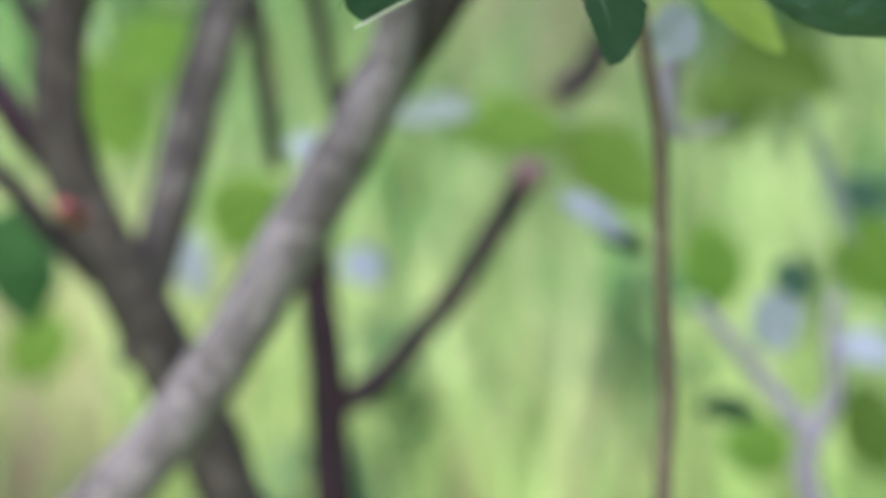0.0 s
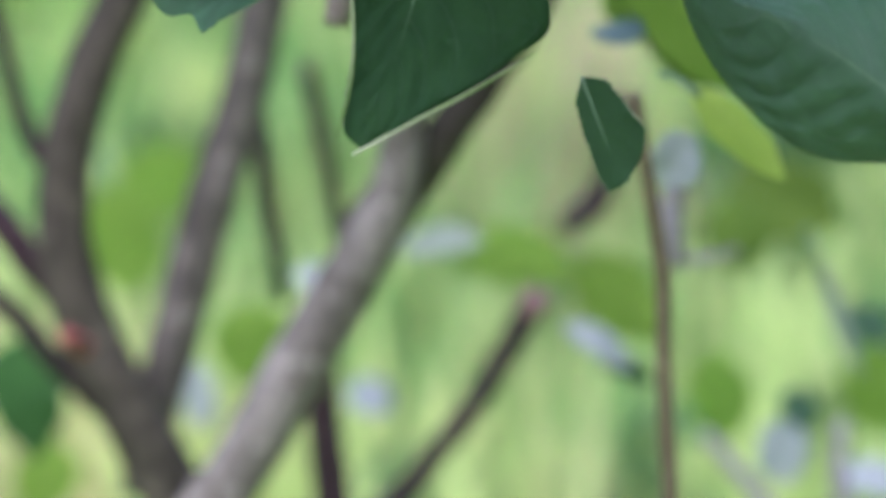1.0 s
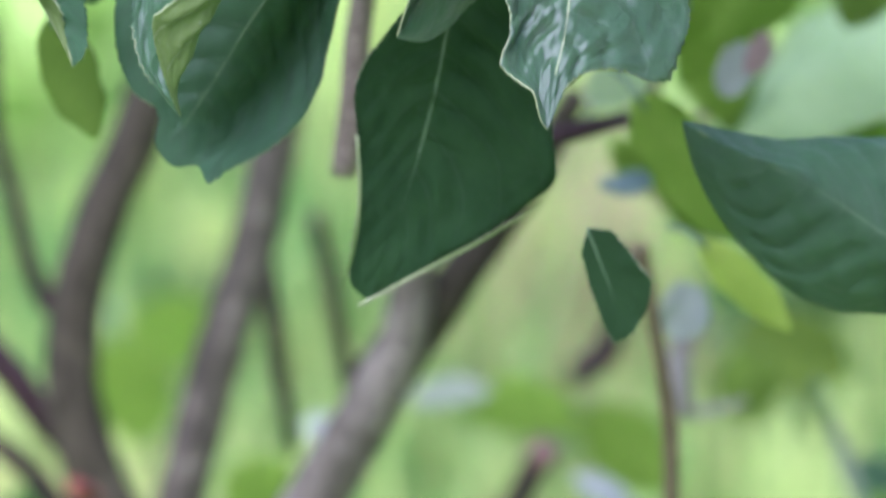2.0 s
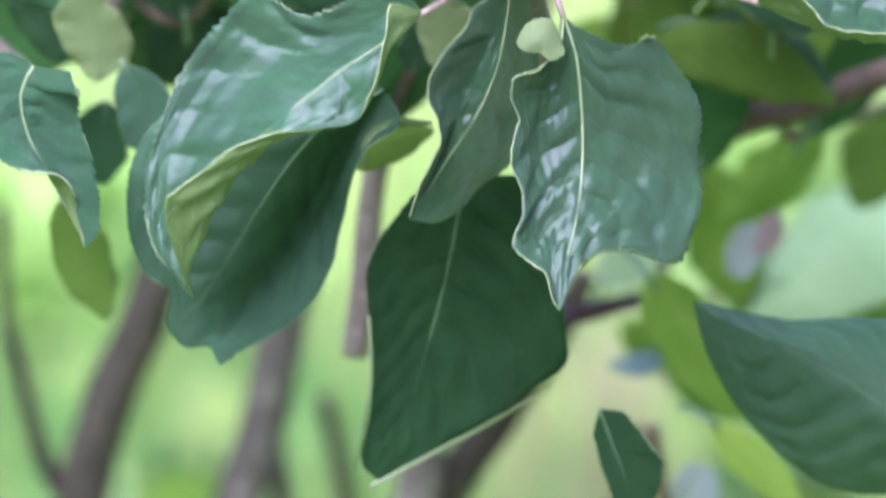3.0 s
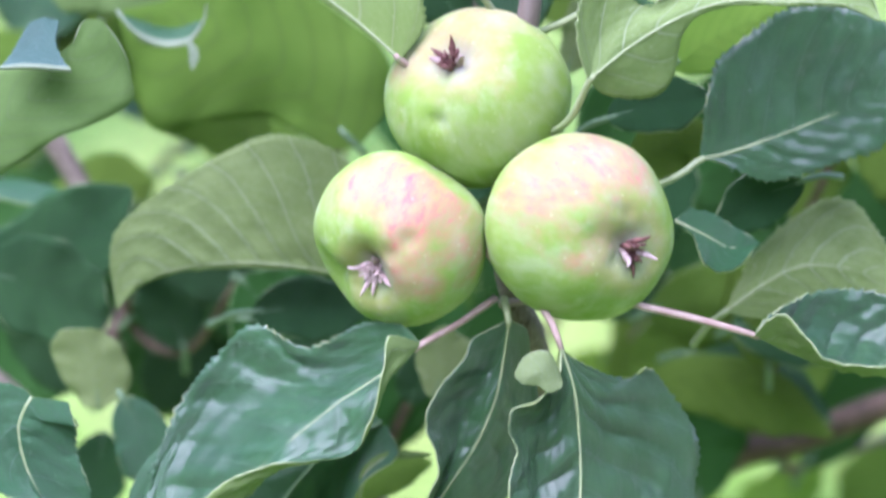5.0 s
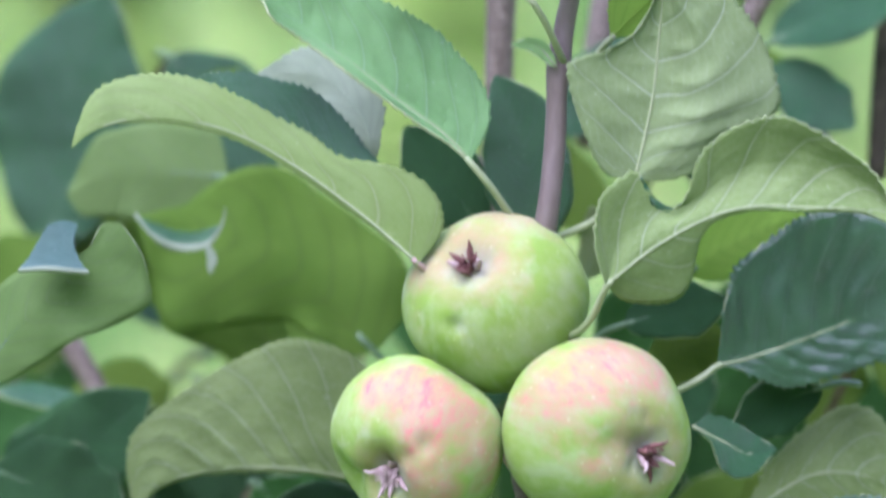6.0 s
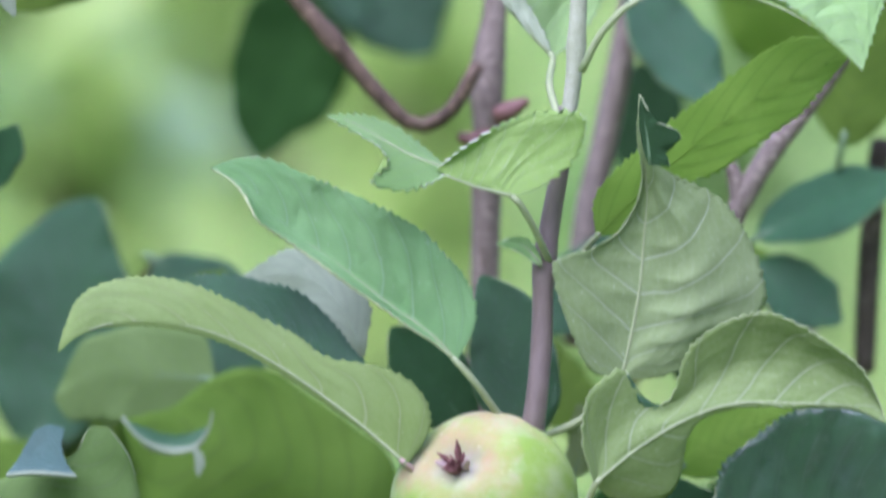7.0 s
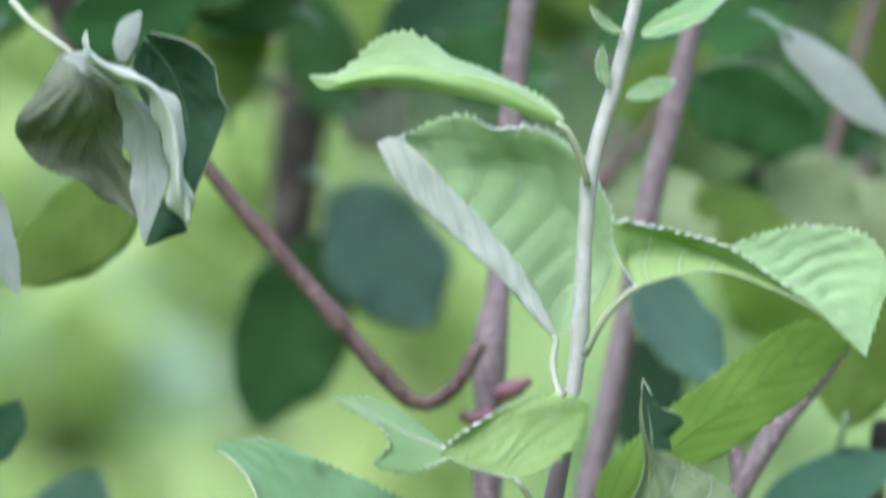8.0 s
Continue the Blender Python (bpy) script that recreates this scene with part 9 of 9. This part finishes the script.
# ---- the fruit ----
apple((0.0091, 1.517, 1.0803), (-0.34, -0.74, 0.57), 0.0264, 0.0243, (-0.36, -0.45, 0.83), 0.42, False, [((-0.46, -0.87, -0.17), 0.11, 0.0016), ((-0.1, -0.8, 0.6), 0.2, 0.001), ((0.5, -0.8, -0.3), 0.5, 0.001)], 1, 'green young apple with a dried blossom end', [(0.0168, 1.532, 1.0413)], [])
apple((-0.0131, 1.5, 1.0414), (-0.4, -0.84, -0.38), 0.0251, 0.0238, (0.06, -0.88, 0.38), 1.0, True, [((-0.45, -0.88, -0.08), 0.24, 0.0045), ((0.55, -0.1, 0.82), 0.45, 0.003), ((-0.42, -0.82, -0.40), 0.3, 0.003), ((-0.88, -0.2, -0.44), 0.34, 0.0068), ((-0.66, -0.6, -0.45), 0.24, 0.003), ((-0.1, -1, 0.0), 0.12, 0.0016), ((-0.1, -0.8, -0.6), 0.2, 0.0016), ((0.12, -0.95, 0.16), 0.12, 0.0013)], 2, 'lumpy green apple with a pink blush', [(0.0164, 1.522, 1.0281)], [((-0.48, -0.86, 0.14), 0.32), ((-0.6, -0.6, -0.6), 0.5)])
apple((0.0386, 1.497, 1.0451), (0.62, -0.77, -0.14), 0.0273, 0.0254, (0.0, -0.72, 0.66), 0.78, False, [((0.36, -0.92, 0.05), 0.26, 0.0012), ((0.15, -0.98, 0.06), 0.16, 0.0012), ((0.55, -0.76, 0.32), 0.1, 0.0011), ((0.4, -0.85, 0.38), 0.08, 0.0007), ((0.8, -0.55, -0.3), 0.14, 0.0016), ((0.45, -0.85, -0.3), 0.12, 0.0014)], 3, 'large green apple with a pink blush on top', [(0.0184, 1.522, 1.0298)], [((0.45, -0.85, 0.3), 0.22)])

# ---- the meadow behind ----
def ground():
    n = Nodes("meadow ground")
    co = n.coords()
    a = n.ramp(n.noise(0.9, 4.0, co), 0.35, 0.65)
    b = n.ramp(n.noise(9.0, 4.0, co), 0.35, 0.65)
    n.put(n.bsdf.inputs["Base Color"], n.mix(b, n.mix(a, rgb(0.12, 0.23, 0.05), rgb(0.24, 0.32, 0.09)), rgb(0.18, 0.29, 0.07)))
    n.put(n.bsdf.inputs["Roughness"], 0.9)
    n.bump(b, 0.5, 0.05)
    nx, ny = 60, 60
    xs = np.sign(np.linspace(-1, 1, nx)) * np.abs(np.linspace(-1, 1, nx))**3 * 600
    ys = np.sign(np.linspace(-1, 1, ny)) * np.abs(np.linspace(-1, 1, ny))**3 * 600
    X, Y = np.meshgrid(xs, ys, indexing="ij")
    Z = 0.03 * np.sin(X * 1.1) * np.cos(Y * 0.9)
    v = np.stack([X, Y, Z], -1).reshape(-1, 3)
    f = [(i * ny + j, (i + 1) * ny + j, (i + 1) * ny + j + 1, i * ny + j + 1) for i in range(nx - 1) for j in range(ny - 1)]
    tagged(hang("ground", mesh_of("ground", v, f, [n.mat])), "green meadow ground", "ground", "", "structure")


def blades(name, count, x0, x1, y0, y1, tall, mats, label):
    rng = np.random.default_rng(len(name))
    x, y = rng.uniform(x0, x1, count), rng.uniform(y0, y1, count)
    h = tall * rng.uniform(0.5, 1.15, count)
    a = rng.uniform(0, 6.28, count)
    lean = rng.uniform(0.05, 0.5, count) * h
    w = rng.uniform(0.002, 0.005, count) * (1 + y / 6)
    ux, uy = np.cos(a), np.sin(a)
    b = a + rng.uniform(-1, 1, count)
    base = np.stack([x, y, np.zeros(count) - 0.03], 1)
    wv = np.stack([-uy * w, ux * w, 0 * w], 1)
    mid = base + np.stack([np.cos(b) * lean * 0.3, np.sin(b) * lean * 0.3, h * 0.6], 1)
    top = base + np.stack([np.cos(b) * lean, np.sin(b) * lean, h], 1)
    v = np.stack([base - wv, base + wv, mid - wv * 0.8, mid + wv * 0.8, top], 1).reshape(-1, 3)
    k = np.arange(count)[:, None] * 5
    f = np.hstack([k, k + 1, k + 3, k + 2]).tolist() + np.hstack([k + 2, k + 3, k + 4]).tolist()
    slot = (rng.random(count) * len(mats)).astype(int)
    tagged(hang(name, mesh_of(name, v, f, mats, np.concatenate([slot, slot]).tolist())), label, "grass", "", "stuff")


def grass_mat(name, dark, pale):
    n = Nodes(name)
    m = n.add("ShaderNodeMapping", Vector=n.coords())
    m.inputs["Scale"].default_value = (1, 1, 0.12)
    flat = m.outputs[0]
    island = n.add("ShaderNodeNewGeometry").outputs["Random Per Island"]
    col = n.mix(n.math("ADD", n.math("MULTIPLY", island, 0.15), n.ramp(n.math("ADD", n.math("MULTIPLY", n.noise(2.0, 2.0), 0.55), n.math("MULTIPLY", n.noise(13.0, 2.0, flat), 0.45)), 0.44, 0.57)), rgb(*dark), rgb(*pale))
    n.put(n.bsdf.inputs["Base Color"], col)
    n.put(n.bsdf.inputs["Roughness"], 0.55)
    thin = n.add("ShaderNodeBsdfTranslucent", Color=col)
    both = n.add("ShaderNodeMixShader", Fac=0.45)
    n.t.links.new(n.bsdf.outputs[0], both.inputs[1])
    n.t.links.new(thin.outputs[0], both.inputs[2])
    n.t.links.new(both.outputs[0], n.out.inputs[0])
    return n.mat


GREEN = grass_mat("meadow grass", (0.085, 0.29, 0.05), (0.62, 0.79, 0.22))
STRAW = grass_mat("yellowing grass", (0.30, 0.42, 0.10), (0.56, 0.58, 0.22))
ground()
blades("meadow_grass", 30000, -1.3, 1.3, 2.9, 8.0, 0.32, [GREEN, GREEN, GREEN, STRAW], "tall green and yellowing meadow grass")
blades("short_grass", 60000, -5.0, 5.0, -4.0, 12.0, 0.14, [GREEN, GREEN, STRAW], "short green meadow grass under and round the tree")
DRY = grass_mat("dry stems", (0.30, 0.20, 0.13), (0.55, 0.42, 0.28))
blades("dry_stems", 420, 0.03, 0.15, 3.7, 4.2, 0.3, [DRY, STRAW, DRY], "dry brown stems in the grass")
blades("dry_grass", 800, -0.34, -0.17, 2.85, 3.5, 0.26, [STRAW, DRY, STRAW], "yellowed grass tuft")
blades("far_meadow_grass", 26000, -4, 4, 8.0, 26.0, 0.4, [GREEN, GREEN, STRAW], "tall grass farther off in the meadow")


def bush(name, x, y, wide, tall, count, mat, label, seed):
    """A shrub: short stems and many leaf clumps with gaps."""
    rng = np.random.default_rng(seed)
    thing = tagged(new(name), label, name.split("_")[0], name.replace("_", " ") + "s of the meadow")
    thing.location = (x, y, 0)
    bpy.context.view_layer.update()
    vv, ff = [], []
    for i in range(5):
        a, b = rng.uniform(-0.3, 0.3, 2) * wide
        p, q = tube([(x + a * 0.2, y + b * 0.2, -0.05), (x + a * 0.6, y + b * 0.6, tall * 0.4), (x + a, y + b, tall * 0.85)], [0.03, 0.02, 0.008], 0.1, 6, 0.1, i)
        ff += [tuple(k + len(vv) for k in g) for g in q]
        vv += list(p)
    hang("stem", mesh_of("stem", vv, ff, [BARK_DARK]), thing)
    centres = rng.normal(0, 1, (26, 3)) * (wide * 0.28, wide * 0.28, tall * 0.22) + (x, y, tall * 0.55)
    c = centres[rng.integers(0, 26, count)] + rng.normal(0, 1, (count, 3)) * 0.14 * wide
    c = c[c[:, 2] > 0.05]
    m = len(c)
    u, w = unit(rng.normal(0, 1, (m, 3))), unit(rng.normal(0, 1, (m, 3)))
    size = rng.uniform(0.07, 0.14, m)[:, None] * min(1.0, tall)
    v = np.stack([c - u * size, c + w * size * 0.45, c + u * size, c - w * size * 0.45], 1).reshape(-1, 3)
    k = np.arange(m)[:, None] * 4
    hang("crown", mesh_of("crown", v, np.hstack([k, k + 1, k + 2, k + 3]).tolist(), [mat]), thing)


SHRUB = grass_mat("shrub leaves", (0.02, 0.06, 0.016), (0.05, 0.12, 0.03))
SHRUB_LIGHT = grass_mat("light shrub leaves", (0.09, 0.20, 0.045), (0.17, 0.30, 0.08))
SHRUB_MID = grass_mat("green shrub leaves", (0.06, 0.15, 0.03), (0.13, 0.25, 0.06))
for i in range(11):
    bush("shrub", -7.2 + 1.4 * i, 27.0 + 1.5 * math.sin(i * 2.1), 2.2, 3.6 + 0.5 * math.sin(i * 1.7), 2600, (SHRUB_MID, SHRUB_LIGHT)[i % 2], ("dense green shrub at the meadow's far edge", "light green shrub at the meadow's far edge")[i % 2], i)

for i in range(9):
    bush("shrub", -7.0 + 1.75 * i, 31.0 + math.sin(i * 1.3), 2.6, 4.6 + 0.5 * math.sin(i * 2.7), 3200, (SHRUB_LIGHT, SHRUB)[i % 2], ("light green shrub at the meadow's far edge", "dense dark green shrub at the meadow's far edge")[i % 2], 20 + i)

# a loose hedge added out of view, behind and beside, to darken leaf reflections
for i in range(13):
    a = radians(150 + 20 * i)
    bush("shrub", 5.6 * math.cos(a), 5.6 * math.sin(a), 1.9, 3.9 + 0.4 * math.sin(i * 2.3), 4200, (SHRUB, SHRUB_LIGHT)[i % 3 == 1], ("added dark green shrub out of view, darkens leaf reflections", "added light green shrub out of view, darkens leaf reflections")[i % 3 == 1], 90 + i)

WEED = grass_mat("weed leaves", (0.19, 0.37, 0.08), (0.36, 0.52, 0.16))
# clumps of weeds in the meadow
for i, (x, y, wide, tall) in enumerate(((-1.0, 13.0, 0.5, 0.5), (-0.55, 9.5, 0.3, 0.3), (0.35, 11.0, 0.4, 0.45), (0.9, 14.0, 0.6, 0.6), (-0.2, 17.0, 0.6, 0.6), (-1.5, 18.0, 0.7, 0.7), (0.45, 6.5, 0.25, 0.3), (0.7, 5.2, 0.3, 0.35), (-0.1, 7.5, 0.2, 0.25))):
    bush("weed_clump", x, y, wide, tall, 700, WEED, "leafy weed clump in the meadow grass", 40 + i)

BRIGHT_WEED = grass_mat("bright weed leaves", (0.42, 0.66, 0.14), (0.62, 0.82, 0.25))
DARK_WEED = grass_mat("dark weed leaves", (0.03, 0.12, 0.025), (0.09, 0.22, 0.06))
PALE_WEED = grass_mat("pale weed leaves", (0.30, 0.47, 0.24), (0.45, 0.60, 0.34))
YELLOW_WEED = grass_mat("yellowing weed leaves", (0.30, 0.46, 0.08), (0.50, 0.66, 0.19))
for i, (x, y, wide, tall, mat, label) in enumerate((
        (0.26, 3.75, 0.12, 0.26, DARK_WEED, "dark green weed in the grass"), (0.14, 3.15, 0.08, 0.2, DARK_WEED, "dark green weed in the grass"),
        (0.33, 3.4, 0.12, 0.24, DARK_WEED, "dark green weed in the grass"), (-0.19, 3.8, 0.1, 0.24, DARK_WEED, "dark green weed in the grass"),
        (-0.03, 3.05, 0.1, 0.18, DARK_WEED, "dark green weed in the grass"), (-0.25, 4.0, 0.1, 0.24, YELLOW_WEED, "yellowing weed in the grass"),
        (-0.35, 4.3, 0.16, 0.42, BRIGHT_WEED, "bright yellow-green weed in the meadow"), (-0.27, 4.6, 0.12, 0.3, BRIGHT_WEED, "bright yellow-green weed in the meadow"),
        (0.24, 4.6, 0.14, 0.4, BRIGHT_WEED, "bright yellow-green weed in the meadow"),
        (-0.84, 12.0, 0.35, 0.6, PALE_WEED, "tall pale green weed in the meadow"), (-0.65, 9.0, 0.22, 0.8, YELLOW_WEED, "tall yellowing weed in the meadow"),
        (-0.06, 9.0, 0.2, 0.95, YELLOW_WEED, "tall yellowing weed in the meadow"), (-0.45, 13.0, 0.4, 1.3, YELLOW_WEED, "tall yellowing weed in the meadow"),
        (-1.2, 14.0, 0.35, 1.7, YELLOW_WEED, "tall green weed in the meadow"), (0.5, 9.5, 0.25, 0.7, WEED, "tall green weed in the meadow"))):
    bush("weed_clump", x, y, wide, tall, 700, mat, label, 60 + i)
